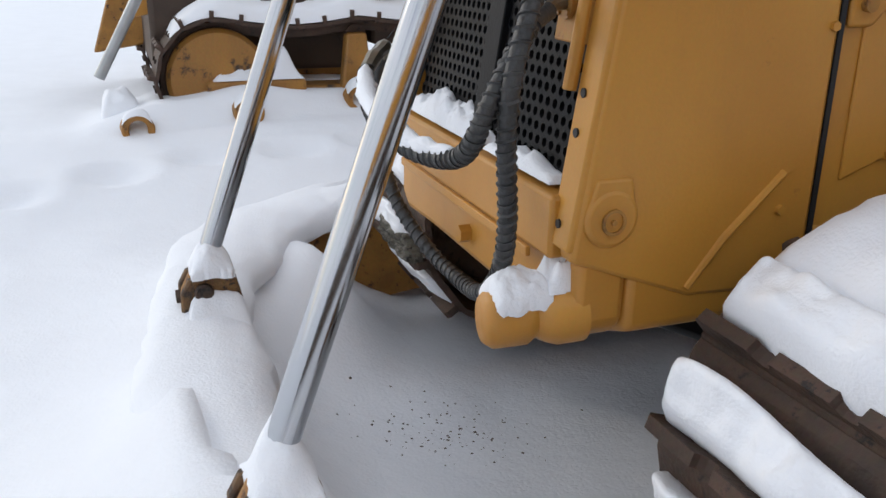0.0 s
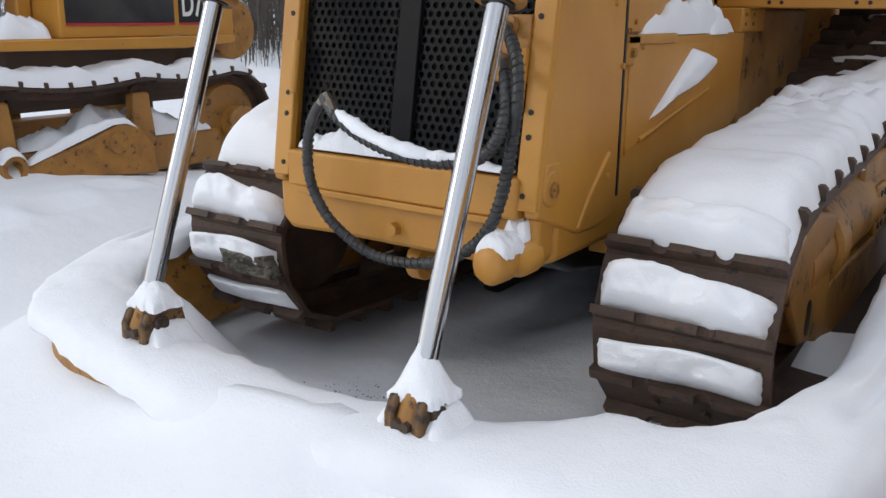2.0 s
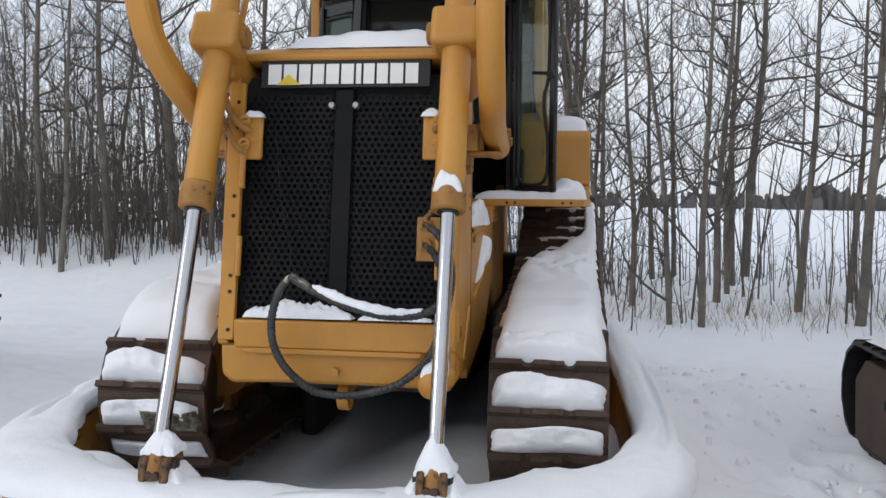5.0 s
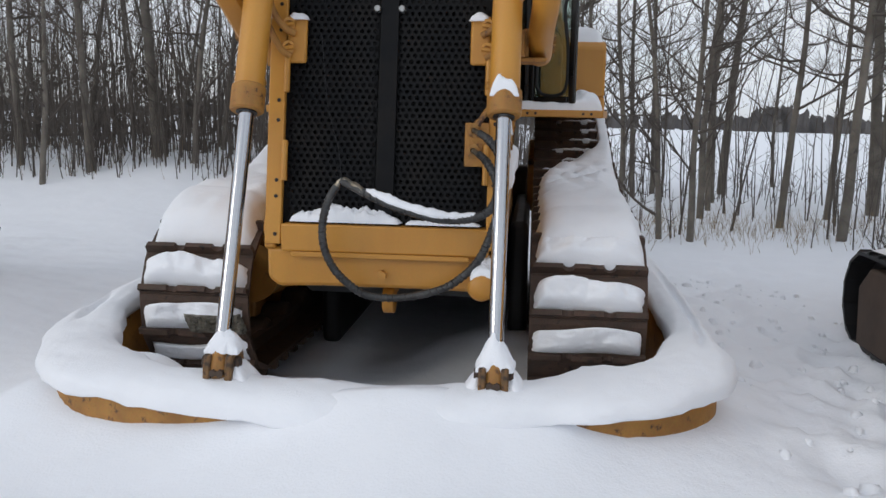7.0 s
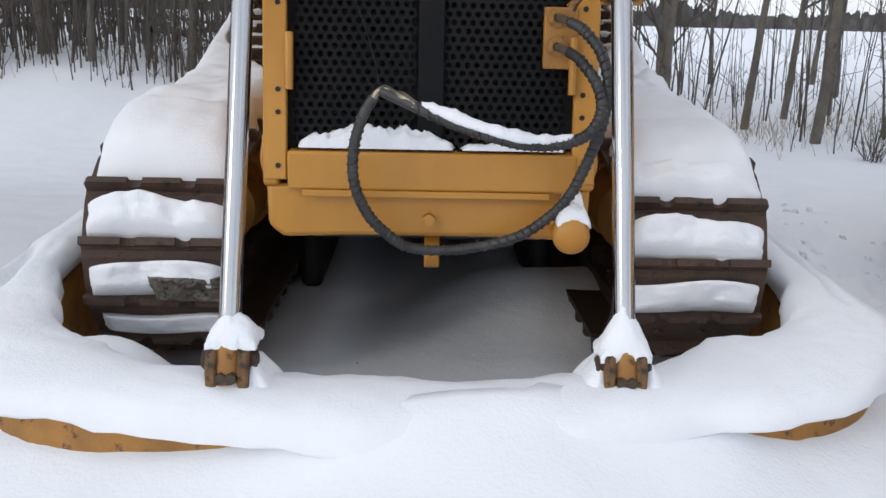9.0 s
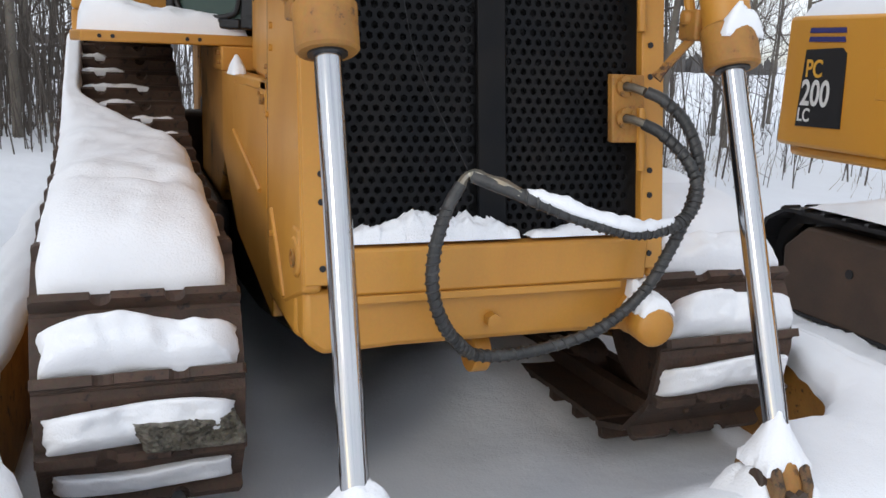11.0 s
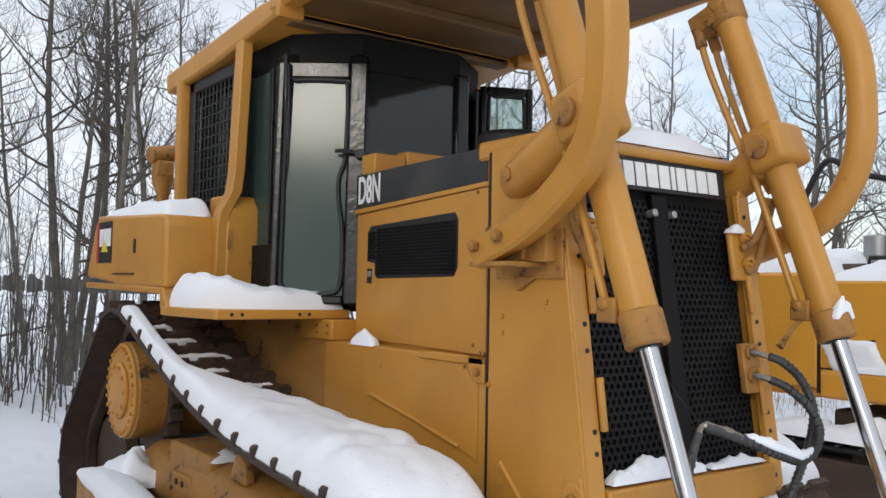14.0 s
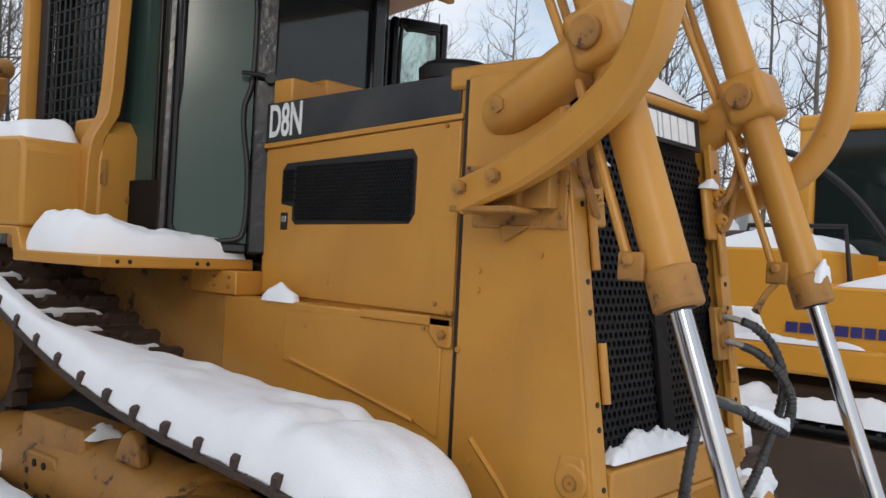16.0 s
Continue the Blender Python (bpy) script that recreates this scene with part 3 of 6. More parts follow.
# punched grille doors, centre strip, name plate
for a, b in ((-0.505, -0.045), (0.045, 0.505)):
    g = hex_sheet(a, b, 1.0, 2.165, 0.0345, 0.0120, lambda u, v, d: (u, lean(v) + 0.045 + d, v), 0.012)
    part("grille_panel", g, GRILLE, dozer, "black punched-steel grille door", angle=60)
g = Geo()
g.prism([(lean(1.0) + 0.028, 1.0), (lean(2.165) + 0.028, 2.165), (lean(2.165) + 0.05, 2.165), (lean(1.0) + 0.05, 1.0)], "x", -0.047, 0.047)
part("grille_strip", g, GRILLE, dozer, bevel=0.004)
for x in (-0.062, 0.062):
    g = Geo()
    g.cyl((x, lean(2.08) + 0.002, 2.083), (x, lean(2.08) + 0.05, 2.078), 0.017, 10, edge=0.004)
    part("grille_bolt", g, GALV, dozer)
g = Geo()
g.prism([(lean(2.17) + 0.006, 2.172), (lean(2.31) + 0.006, 2.312), (lean(2.31) + 0.036, 2.312), (lean(2.17) + 0.036, 2.172)], "x", -0.440, 0.440)
name_plate = part("name_plate", g, BLACK, dozer, "black name plate with white maker's bars", bevel=0.004)
x = -0.398
for wdt in (0.068, 0.068, 0.06, 0.058, 0.066, 0.064, 0.026, 0.056, 0.056, 0.066, 0.064):
    g = Geo()
    g.prism([(lean(2.19), 2.190), (lean(2.19) + 0.0146, 2.292), (lean(2.19) + 0.03, 2.292), (lean(2.19) + 0.02, 2.190)], "x", x, x + wdt)
    part("letter_bar", g, WHITE, name_plate)
    x += wdt + 0.0125
g = Geo()
g.prism([(-0.350, 2.186), (-0.225, 2.186), (-0.288, 2.238)], "y", lean(2.19) - 0.008, lean(2.19) + 0.012)
part("badge", g, LEMON, name_plate)

# chain plates with shackles beside the grille, valve plate with two hose unions
for s in (-1, 1):
    g = Geo()
    g.prism([(lean(1.805) - 0.012, 1.805), (lean(2.045) - 0.012, 2.045), (lean(2.045) + 0.02, 2.045), (lean(1.805) + 0.02, 1.805)], "x", s * 0.413, s * 0.512)
    plate = part("shackle_plate", g, YELLOW, dozer, bevel=0.012)
    for z in (2.0, 1.885):
        g = Geo()
        g.ring((s * 0.50, lean(z) - 0.03, z), (0.3 * s, 1, 0.2), 0.018, 0.032, 0.016, 12)
        g.cyl((s * 0.47, lean(z) - 0.03, z), (s * 0.545, lean(z) - 0.03, z - 0.01), 0.012, 8)
        part("shackle", g, YELLOW, plate)
g = Geo()
g.prism([(lean(1.31) - 0.012, 1.310), (lean(1.525) - 0.012, 1.525), (lean(1.525) + 0.02, 1.525), (lean(1.31) + 0.02, 1.310)], "x", 0.400, 0.520)
valve_plate = part("valve_plate", g, YELLOW_WORN, dozer, "yellow hose bracket plate with chipped edges", bevel=0.005)
for z in (1.488, 1.388):
    g = Geo()
    g.ring((0.445, lean(z) - 0.02, z), (0, 1, 0), 0.016, 0.034, 0.012, 16)
    for q in range(4):
        a = math.pi / 4 + q * math.pi / 2
        g.cyl((0.445 + 0.027 * math.cos(a), lean(z) - 0.032, z + 0.027 * math.sin(a)), (0.445 + 0.027 * math.cos(a), lean(z), z + 0.027 * math.sin(a)), 0.007, 6)
    part("union_flange", g, YELLOW_DIRTY, valve_plate)
    g = Geo()
    g.tube([(0.445, lean(z), z), (0.452, lean(z) - 0.05, z - 0.002), (0.475, lean(z) - 0.085, z - 0.012)], 0.014, 10)
    part("union_nipple", g, ZINC, valve_plate)

# front cross-member, its ledge, ball stub, nut and hitch eye
g = Geo()
g.box(-0.515, 0.535, -0.060, 0.16, 0.865, 1.005)
part("ledge_beam", g, YELLOW, dozer, bevel=0.01)
g = Geo()
g.box(-0.462, 0.440, -0.068, -0.056, 0.842, 0.866)
part("ledge_lip", g, YELLOW, dozer, bevel=0.003)
g = Geo()
g.prism([(-0.598, 0.88), (-0.595, 0.72), (-0.54, 0.675), (-0.30, 0.685), (0.30, 0.685), (0.54, 0.675), (0.595, 0.72), (0.598, 0.88)], "y", -0.022, 0.10)
g.prism([(-0.600, 0.90), (-0.600, 0.70), (-0.5, 0.66), (0.5, 0.66), (0.600, 0.70), (0.600, 0.90)], "y", 0.10, 0.62)
part("front_crossmember", g, YELLOW, dozer, bevel=0.02)
g = Geo()
g.tube([(0.53, 0.02, 0.745), (0.525, -0.04, 0.742), (0.52, -0.065, 0.74), (0.518, -0.085, 0.738), (0.515, -0.105, 0.738), (0.508, -0.18, 0.736), (0.506, -0.198, 0.736)],
       [0.075, 0.075, 0.066, 0.052, 0.066, 0.066, 0.052], 24)
part("ball_stub", g, YELLOW, dozer, "yellow round stub snow-topped", angle=60)
g = Geo()
g.cyl((0.0, -0.055, 0.755), (0.0, -0.01, 0.755), 0.025, 6)
part("front_nut", g, YELLOW, dozer)
g = Geo()
g.ring((0.015, 0.12, 0.60), (1, 0, 0), 0.03, 0.072, 0.06, 18)
g.box(-0.015, 0.045, 0.10, 0.25, 0.62, 0.72)
part("hitch_eye", g, YELLOW, dozer, bevel=0.006)
# belly guard in black: the shade beneath the machine is put into its colour
g = Geo()
g.prism([(0.20, 0.67), (0.45, 0.56), (1.0, 0.46), (1.5, 0.38), (3.9, 0.20), (4.2, 0.8), (4.2, 1.2), (0.45, 1.0)], "x", -0.50, 0.50)
part("belly_guard", g, BLACK, dozer, bevel=0.02)
# black boxes added inside the tracks to keep side light from under the machine
for s in (-1, 1):
    g = Geo()
    g.box(s * 0.60, s * 0.73, 1.70, 4.0, -0.08, 0.84)
    part("inner_light_block", g, BLACK, dozer, bevel=0.04)
# unseen rear wall down into the snow, added to shut out light from behind
g = Geo()
g.box(-0.72, 0.72, 4.0, 4.25, -0.05, 1.1)
part("rear_light_block", g, RUST_BROWN, dozer, bevel=0.04)

# lower side covers, hood, engine doors
for s in (-1, 1):
    g = Geo()
    g.prism([(0.57, 0.62), (0.57, 1.445), (2.02, 1.445), (2.02, 1.05), (1.5, 0.75)], "x", s * 0.48, s * 0.590)
    cover = part("lower_side_cover", g, YELLOW, dozer, bevel=0.008)
    g = Geo()
    g.prism([(0.64, 1.00), (0.64, 1.42), (1.56, 1.41), (1.56, 1.19), (0.75, 1.04)], "x", s * 0.588, s * 0.597)
    access = part("access_panel", g, YELLOW, cover, bevel=0.004)
    g = Geo()
    g.tube([(s * 0.600, 0.76, 1.05), (s * 0.602, 1.10, 1.125), (s * 0.600, 1.50, 1.20)], 0.010, 8)
    part("panel_rib", g, YELLOW, access)
    g = Geo()
    g.box(s * 0.590, s * 0.608, 0.585, 1.075, 1.415, 1.455)
    g.prism([(0.585, 1.34), (0.585, 1.455), (0.70, 1.455), (0.70, 1.39), (0.65, 1.34)], "x", s * 0.590, s * 0.608)
    part("hinge_plate", g, YELLOW, cover, bevel=0.01)
    g = Geo()
    g.cyl((s * 0.606, 0.625, 1.39), (s * 0.623, 0.625, 1.39), 0.018, 12)
    g.cyl((s * 0.606, 0.72, 1.405), (s * 0.614, 0.72, 1.405), 0.008, 8)
    parts("hinge_bolt", g, YELLOW_WORN, cover)
    # frame rail behind, and the block below the platform corner
    g = Geo()
    g.prism([(2.02, 1.0), (2.02, 1.44), (2.10, 1.56), (3.2, 1.56), (3.2, 0.8), (2.3, 0.75)], "x", s * 0.46, s * 0.58)
    part("frame_rail", g, YELLOW_DIRTY, dozer, bevel=0.015)
    g = Geo()
    g.prism([(1.93, 1.445), (1.93, 1.56), (2.3, 1.56), (2.3, 1.445)], "x", s * 0.42, s * 0.600)
    blk = part("platform_bracket", g, YELLOW, dozer, bevel=0.008)
    g = Geo()
    for y in (1.98, 2.10):
        for z in (1.485, 1.53):
            g.cyl((s * 0.595, y, z), (s * 0.609, y, z), 0.010, 6)
    parts("bracket_bolt", g, YELLOW_WORN, blk)
g = Geo()
g.prism([(-0.583, 0.566), (-0.435, 1.97), (0.435, 1.97), (0.583, 0.566)], "z", 1.43, 2.36)
part("hood", g, YELLOW, dozer, bevel=0.02)
HOOD_E = Vector((0.148, 1.404, 0)).normalized()


def hood_side(s):
    """A frame on the hood's flank: x runs to the rear, y up, z outward; its origin low at the front."""
    e = Vector((-s * HOOD_E.x, HOOD_E.y, 0))
    n = Vector((s * HOOD_E.y, HOOD_E.x, 0))
    m = Matrix((e, Vector((0, 0, 1)), n)).transposed().to_4x4()
    m.translation = Vector((s * 0.583, 0.566, 0))
    return m


for s in (-1, 1):
    m = hood_side(s)
    g = Geo()
    g.prism([(0.03, 1.46), (0.03, 2.185), (1.365, 2.145), (1.365, 1.46)], "z", 0.0, 0.014, m)
    door = part("engine_door", g, YELLOW, dozer, "yellow engine side door with a black mesh vent", bevel=0.005)
    g = Geo()
    g.prism([(0.045, 2.212), (0.045, 2.362), (1.40, 2.372), (1.40, 2.178)], "z", 0.0, 0.010, m)
    stripe = part("model_stripe", g, BLACK_PLATE, dozer, "dusty black stripe with white model letters", bevel=0.003)
    g = Geo()
    g.prism([(0.02, 2.190), (0.02, 2.212), (1.40, 2.178), (1.40, 2.152)], "z", 0.0, 0.018, m)
    part("door_rail", g, YELLOW, dozer, bevel=0.004)
    vent = [(0.30, 1.80), (0.265, 1.84), (0.265, 2.06), (0.295, 2.095), (1.19, 2.075), (1.225, 2.04), (1.225, 1.885), (1.13, 1.872), (1.13, 1.81), (1.10, 1.79)]
    g = Geo()
    g.prism(vent, "z", 0.012, 0.017, m)
    part("vent_frame", g, BLACK, door, bevel=0.002)
    g = hex_sheet(0.28, 1.11, 1.81, 2.07, 0.019, 0.006, lambda u, v, d: m @ Vector((u, v, 0.022 - d)), 0.004)
    part("vent_mesh", g, GRILLE, door, angle=60)
    g = hex_sheet(1.115, 1.215, 1.895, 2.05, 0.019, 0.006, lambda u, v, d: m @ Vector((u, v, 0.022 - d)), 0.004)
    part("vent_mesh", g, GRILLE, door, angle=60)
    g = Geo()
    g.box(1.165, 1.225, 1.765, 1.845, 0.010, 0.017, m)
    latch = part("latch_recess", g, BLACK, door, bevel=0.004)
    g = Geo()
    g.box(1.175, 1.215, 1.80, 1.83, 0.015, 0.022, m)
    part("latch", g, GALV, latch, bevel=0.003)
    g = Geo()
    for u, v in ((0.03, 1.47), (0.06, 1.47), (0.12, 1.50), (0.10, 2.17)):
        g.cyl(m @ Vector((u, v, 0.008)), m @ Vector((u, v, 0.024)), 0.009, 6)
    parts("door_bolt", g, YELLOW_WORN, door)
    # letters read from the rear to the front on the west flank, from the front to the rear on the east one
    face = m @ pose(1.455, 2.165, 0.0105, 0, 0, 0) @ Matrix.Diagonal((-1, 1, -1, 1)) @ Matrix.Diagonal((1, 1, -1, 1)) if s < 0 else m @ pose(1.10, 2.21, 0.0105)
    if s < 0:
        ex = (m.to_3x3() @ Vector((-1, 0, 0))).normalized()
        ez = Vector((0, 0, 1))
        face = Matrix((ex, ez, ex.cross(ez))).transposed().to_4x4()
        face.translation = m @ Vector((1.375, 2.210, 0.0115))
    words("D8N", 0.215, face, WHITE, stripe, squeeze=0.66)
g = Geo()
g.tube([(0.0, 1.15, 2.34), (0.0, 1.15, 2.47), (0.0, 1.15, 2.48), (0.0, 1.15, 2.535), (0.0, 1.15, 2.56), (0.0, 1.15, 2.572)], [0.12, 0.12, 0.17, 0.175, 0.15, 0.08], 28)
part("precleaner", g, BLACK, dozer, "black round air intake cap")
g = Geo()
g.box(-0.43, -0.22, 1.80, 1.94, 2.35, 2.49)
g.box(-0.20, 0.10, 1.82, 1.94, 2.35, 2.525)
parts("hood_box", g, YELLOW, dozer, bevel=0.01)
g = Geo()
g.cyl((0.16, 0.32, 2.38), (0.16, 0.32, 2.42), 0.03, 12)
part("filler_cap", g, YELLOW_WORN, dozer)


# lift cylinders on their yokes
def axis_at(s, z):
    return Vector((s * (0.606 - 0.006 * (z - 0.5)), -0.685 + 0.358 * (z - 0.5), z))


for s in (-1, 1):
    d = (axis_at(s, 2) - axis_at(s, 1)).normalized()
    back = Vector((0, d.z, -d.y))
    g = Geo()
    g.cyl(axis_at(s, 1.60), axis_at(s, 3.10), 0.070, 28)
    cyl = part("lift_cylinder", g, YELLOW, dozer, "yellow hydraulic lift cylinder with bare chrome rod")
    g = Geo()
    g.cyl(axis_at(s, 0.47), axis_at(s, 1.62), 0.0345, 28)
    part("rod", g, CHROME, cyl, "polished chrome rod")
    g = Geo()
    g.cyl(axis_at(s, 1.558), axis_at(s, 1.678), 0.080, 28, edge=0.008)
    part("gland", g, YELLOW_WORN, cyl)
    g = Geo()
    g.cyl(axis_at(s, 1.553), axis_at(s, 1.563), 0.050, 20)
    part("wiper", g, BLACK, cyl)
    g = Geo()
    g.cyl(axis_at(s, 3.03), axis_at(s, 3.18), 0.084, 20, edge=0.02)
    c = axis_at(s, 3.13)
    g.cyl(c + Vector((-s * 0.09, 0.0, 0.01)), c + Vector((s * 0.08, 0.0, 0.0)), 0.045, 12, edge=0.01)
    mm = Matrix.Translation(c) @ pose(0, 0, 0, -20.8, 0, 0)
    g.box(-0.08, 0.08, -0.05, 0.17, -0.075, 0.02, mm)
    g.box(-0.03, 0.03, -0.09, 0.02, 0.0, 0.075, mm)
    g.cyl(mm @ Vector((-0.07, 0.145, -0.15)), mm @ Vector((-0.055, 0.145, -0.05)), 0.03, 8)
    g.cyl(mm @ Vector((0.05, 0.145, -0.15)), mm @ Vector((0.05, 0.145, -0.05)), 0.03, 8)
    part("end_cap", g, YELLOW_WORN, cyl, bevel=0.012)
    for o, z0 in ((-0.045, 1.70), (0.035, 2.25)):
        g = Geo()
        pts = [axis_at(s, 3.06) + back * 0.145 + Vector((o * 1.3, 0, 0)), axis_at(s, 2.85) + back * 0.15 + Vector((o * 1.3, 0, 0)), axis_at(s, 2.5) + back * 0.13 + Vector((o, 0, 0)), axis_at(s, 2.3) + back * 0.11 + Vector((o, 0, 0)), axis_at(s, z0) + back * 0.10 + Vector((o, 0, 0))]
        g.tube(spline(pts, 5), 0.0165, 10)
        part("oil_pipe", g, YELLOW, cyl)
    g = Geo()
    c = axis_at(s, 1.71) + back * 0.09
    g.box(c.x - 0.075, c.x + 0.03, c.y - 0.05, c.y + 0.04, c.z - 0.045, c.z + 0.045)
    g.cyl(c + Vector((-0.09, 0, 0.02)), c + Vector((0.05, 0, 0.02)), 0.022, 8)
    part("pipe_elbow", g, YELLOW_WORN, cyl, bevel=0.01)
    if s > 0:
        g = Geo()
        g.tube(spline([c + Vector((-0.05, 0, -0.04)), c + Vector((-0.08, 0.03, -0.09)), c + Vector((-0.13, 0.05, -0.16))], 4), [0.014] * 8 + [0.02], 6)
        part("bent_tab", g, YELLOW_WORN, cyl)
    # yoke round the barrel, trunnion caps, and the arm to the guard
    g = Geo()
    c = axis_at(s, 2.405)
    mm = Matrix.Translation(c) @ pose(0, 0, 0, -20.8, 0, 0)
    g.box(-0.118, 0.118, -0.105, 0.085, -0.10, 0.10, mm)
    yoke = part("trunnion_yoke", g, YELLOW, dozer, bevel=0.03, segments=3)
    for q in (-1, 1):
        g = Geo()
        g.cyl(c + Vector((q * 0.11, 0, 0)), c + Vector((q * 0.145, 0, 0)), 0.055, 20, edge=0.006)
        part("trunnion_cap", g, YELLOW_WORN, yoke)
    g = Geo()
    g.tube(spline([c + Vector((0, 0.03, -0.02)), (s * 0.605, 0.17, 2.30), (s * 0.60, 0.32, 2.22), (s * 0.56, 0.42, 2.20)], 4), 0.092, 20)
    part("yoke_arm", g, YELLOW, yoke)
    g = Geo()
    g.cyl((s * 0.57, 0.36, 2.21), (s * 0.665, 0.345, 2.19), 0.058, 20, edge=0.02)
    g.cyl((s * 0.655, 0.36, 2.215), (s * 0.700, 0.355, 2.21), 0.030, 6)
    part("arm_boss", g, YELLOW_WORN, yoke)
    # short hoses from the pipes to the guard
    g = Geo()
    b = axis_at(s, 2.22) + back * 0.10
    g.tube(spline([b, b + Vector((-s * 0.02, 0.02, -0.12)), (s * 0.52, 0.06, 1.98), (s * 0.47, lean(1.96) - 0.02, 1.95)], 6), 0.017, 10)
    g.tube(spline([b + Vector((s * 0.04, 0, 0)), b + Vector((s * 0.02, 0.03, -0.16)), (s * 0.54, 0.05, 1.88), (s * 0.49, lean(1.86) - 0.02, 1.84)], 6), 0.017, 10)
    parts("guard_pipe", g, YELLOW_WORN, cyl)

# push frame round the front, with rod clevises
g = Geo()
rows = []
for k, p in enumerate(FRAME_LINE):
    t = (FRAME_LINE[min(k + 1, len(FRAME_LINE) - 1)] - FRAME_LINE[max(k - 1, 0)]).normalized()
    n = Vector((-t.y, t.x, 0))
    zt = 0.345
    rows.append([p + n * a + Vector((0, 0, z)) for a, z in ((-0.10, -0.12), (-0.11, 0.0), (-0.105, zt - 0.03), (-0.085, zt), (0.085, zt), (0.105, zt - 0.03), (0.11, 0.0), (0.10, -0.12))])
g.loft(rows, True)
g.f += [tuple(range(8)), tuple(len(g.v) - 8 + k for k in range(7, -1, -1))]
push_frame = part("push_frame", g, YELLOW_WORN, dozer, "worn yellow push frame with rust and bare patches", angle=50)
for s in (-1, 1):
    g = Geo()
    g.prism([(-0.755, 0.22), (-0.75, 0.455), (-0.72, 0.505), (-0.67, 0.525), (-0.59, 0.515), (-0.56, 0.22)], "x", s * 0.606 - 0.03, s * 0.606 + 0.03)
    part("clevis_block", g, RUSTY_YELLOW, push_frame, bevel=0.015)
    for o in (-0.048, 0.048):
        g = Geo()
        cx = s * 0.602 + o
        g.prism([(-0.765, 0.22), (-0.76, 0.455), (-0.735, 0.50), (-0.67, 0.525), (-0.59, 0.51), (-0.56, 0.38), (-0.53, 0.22)], "x", cx - 0.017, cx + 0.017)
        part("clevis_plate", g, RUSTY_YELLOW, push_frame, bevel=0.008)
    g = Geo()
    g.cyl((s * 0.602 - 0.085, -0.69, 0.46), (s * 0.602 + 0.085, -0.69, 0.46), 0.03, 14, edge=0.005)
    part("clevis_pin", g, STEEL, push_frame)
    g = Geo()
    for o in (-0.03, 0.03):
        g.cyl((s * 0.602 + o * 0.5, -0.772, 0.43), (s * 0.602 + o * 0.5, -0.72, 0.43), 0.017, 6)
    parts("clevis_bolt", g, RUST_BROWN, push_frame)
    g = Geo()
    g.tube([axis_at(s, 0.40), axis_at(s, 0.44), axis_at(s, 0.50), axis_at(s, 0.56)], [0.045, 0.05, 0.042, 0.035], 16)
    part("rod_end", g, YELLOW_WORN, push_frame)
    # arm pivot on the roller frame
    g = Geo()
    g.cyl((s * 1.30, 3.05, 0.44), (s * 1.57, 3.05, 0.44), 0.12, 24, edge=0.015)
    part("arm_pivot", g, YELLOW_DIRTY, push_frame)

g = Geo()
for k in range(13):
    y = 0.45 + 0.15 * k
    p = min(FRAME_LINE, key=lambda q: abs(q.y - y) + (9 if q.x > 0 else 0))
    for dz in (0.235, 0.145):
        g.ring((p.x - 0.108, y, p.z + dz), (1, 0, 0), 0.026, 0.036, 0.010, 14)
parts("weld_ring", g, YELLOW_WORN, push_frame)

# platform, fenders, tanks
for s in (-1, 1):
    g = Geo()
    g.prism([(s * 0.43, 2.03), (s * 1.225, 2.03), (s * 1.285, 2.42), (s * 1.285, 2.74), (s * 0.43, 2.74)], "z", 1.560, 1.612)
    g.prism([(2.62, 1.560), (2.72, 1.72), (4.43, 1.74), (4.43, 1.70), (2.78, 1.68), (2.74, 1.560)], "x", s * 0.55, s * 1.282)
    plat = part("platform", g, YELLOW, dozer, bevel=0.008)
    g = Geo()
    for k in (0.12, 0.22, 0.80, 0.90):
        g.cyl((s * (0.62 + 0.58 * k), 2.026, 1.586), (s * (0.62 + 0.58 * k), 2.042, 1.586), 0.010, 8)
    parts("edge_hole", g, BLACK, plat)
    g = Geo()
    g.prism([(2.70, 1.72), (2.70, 2.10), (2.75, 2.15), (4.14, 2.21), (4.22, 2.15), (4.43, 1.78), (3.75, 1.74), (3.65, 1.72)], "x", s * 0.96, s * 1.280)
    tank = part("side_tank", g, YELLOW, dozer, bevel=0.02)
    g = Geo()
    g.box(s * 1.278, s * 1.287, 3.26, 3.29, 1.93, 2.02)
    g.box(s * 1.278, s * 1.287, 3.28, 3.75, 1.795, 1.805)
    parts("tank_slot", g, BLACK, tank)
    g = Geo()
    g.box(s * 1.279, s * 1.286, 3.79, 4.14, 1.875, 2.16)
    decal = part("tank_decal", g, BLACK, tank, "dark decal with a plain white maker's bar")
    for y in (3.80, 3.895, 3.99):
        g = Geo()
        g.box(s * 1.284, s * 1.290, y, y + 0.08, 1.99, 2.11)
        part("letter_bar", g, WHITE, decal)
    g = Geo()
    g.prism([(3.86, 1.95), (4.01, 1.95), (3.935, 2.03)], "x", s * 1.287, s * 1.293)
    part("badge", g, LEMON, decal)
    g = Geo()
    g.box(s * 1.284, s * 1.290, 4.09, 4.137, 1.878, 2.157)
    part("decal_band", g, RED, decal)
    g = Geo()
    g.prism([(2.62, 1.60), (2.62, 2.20), (2.68, 2.28), (2.90, 2.28), (2.90, 1.60)], "x", s * 0.70, s * 0.945)
    locker = part("tool_locker", g, YELLOW, dozer, bevel=0.015)
    g = Geo()
    g.cyl((s * 0.78, 2.613, 1.88), (s * 0.78, 2.625, 1.88), 0.022, 12)
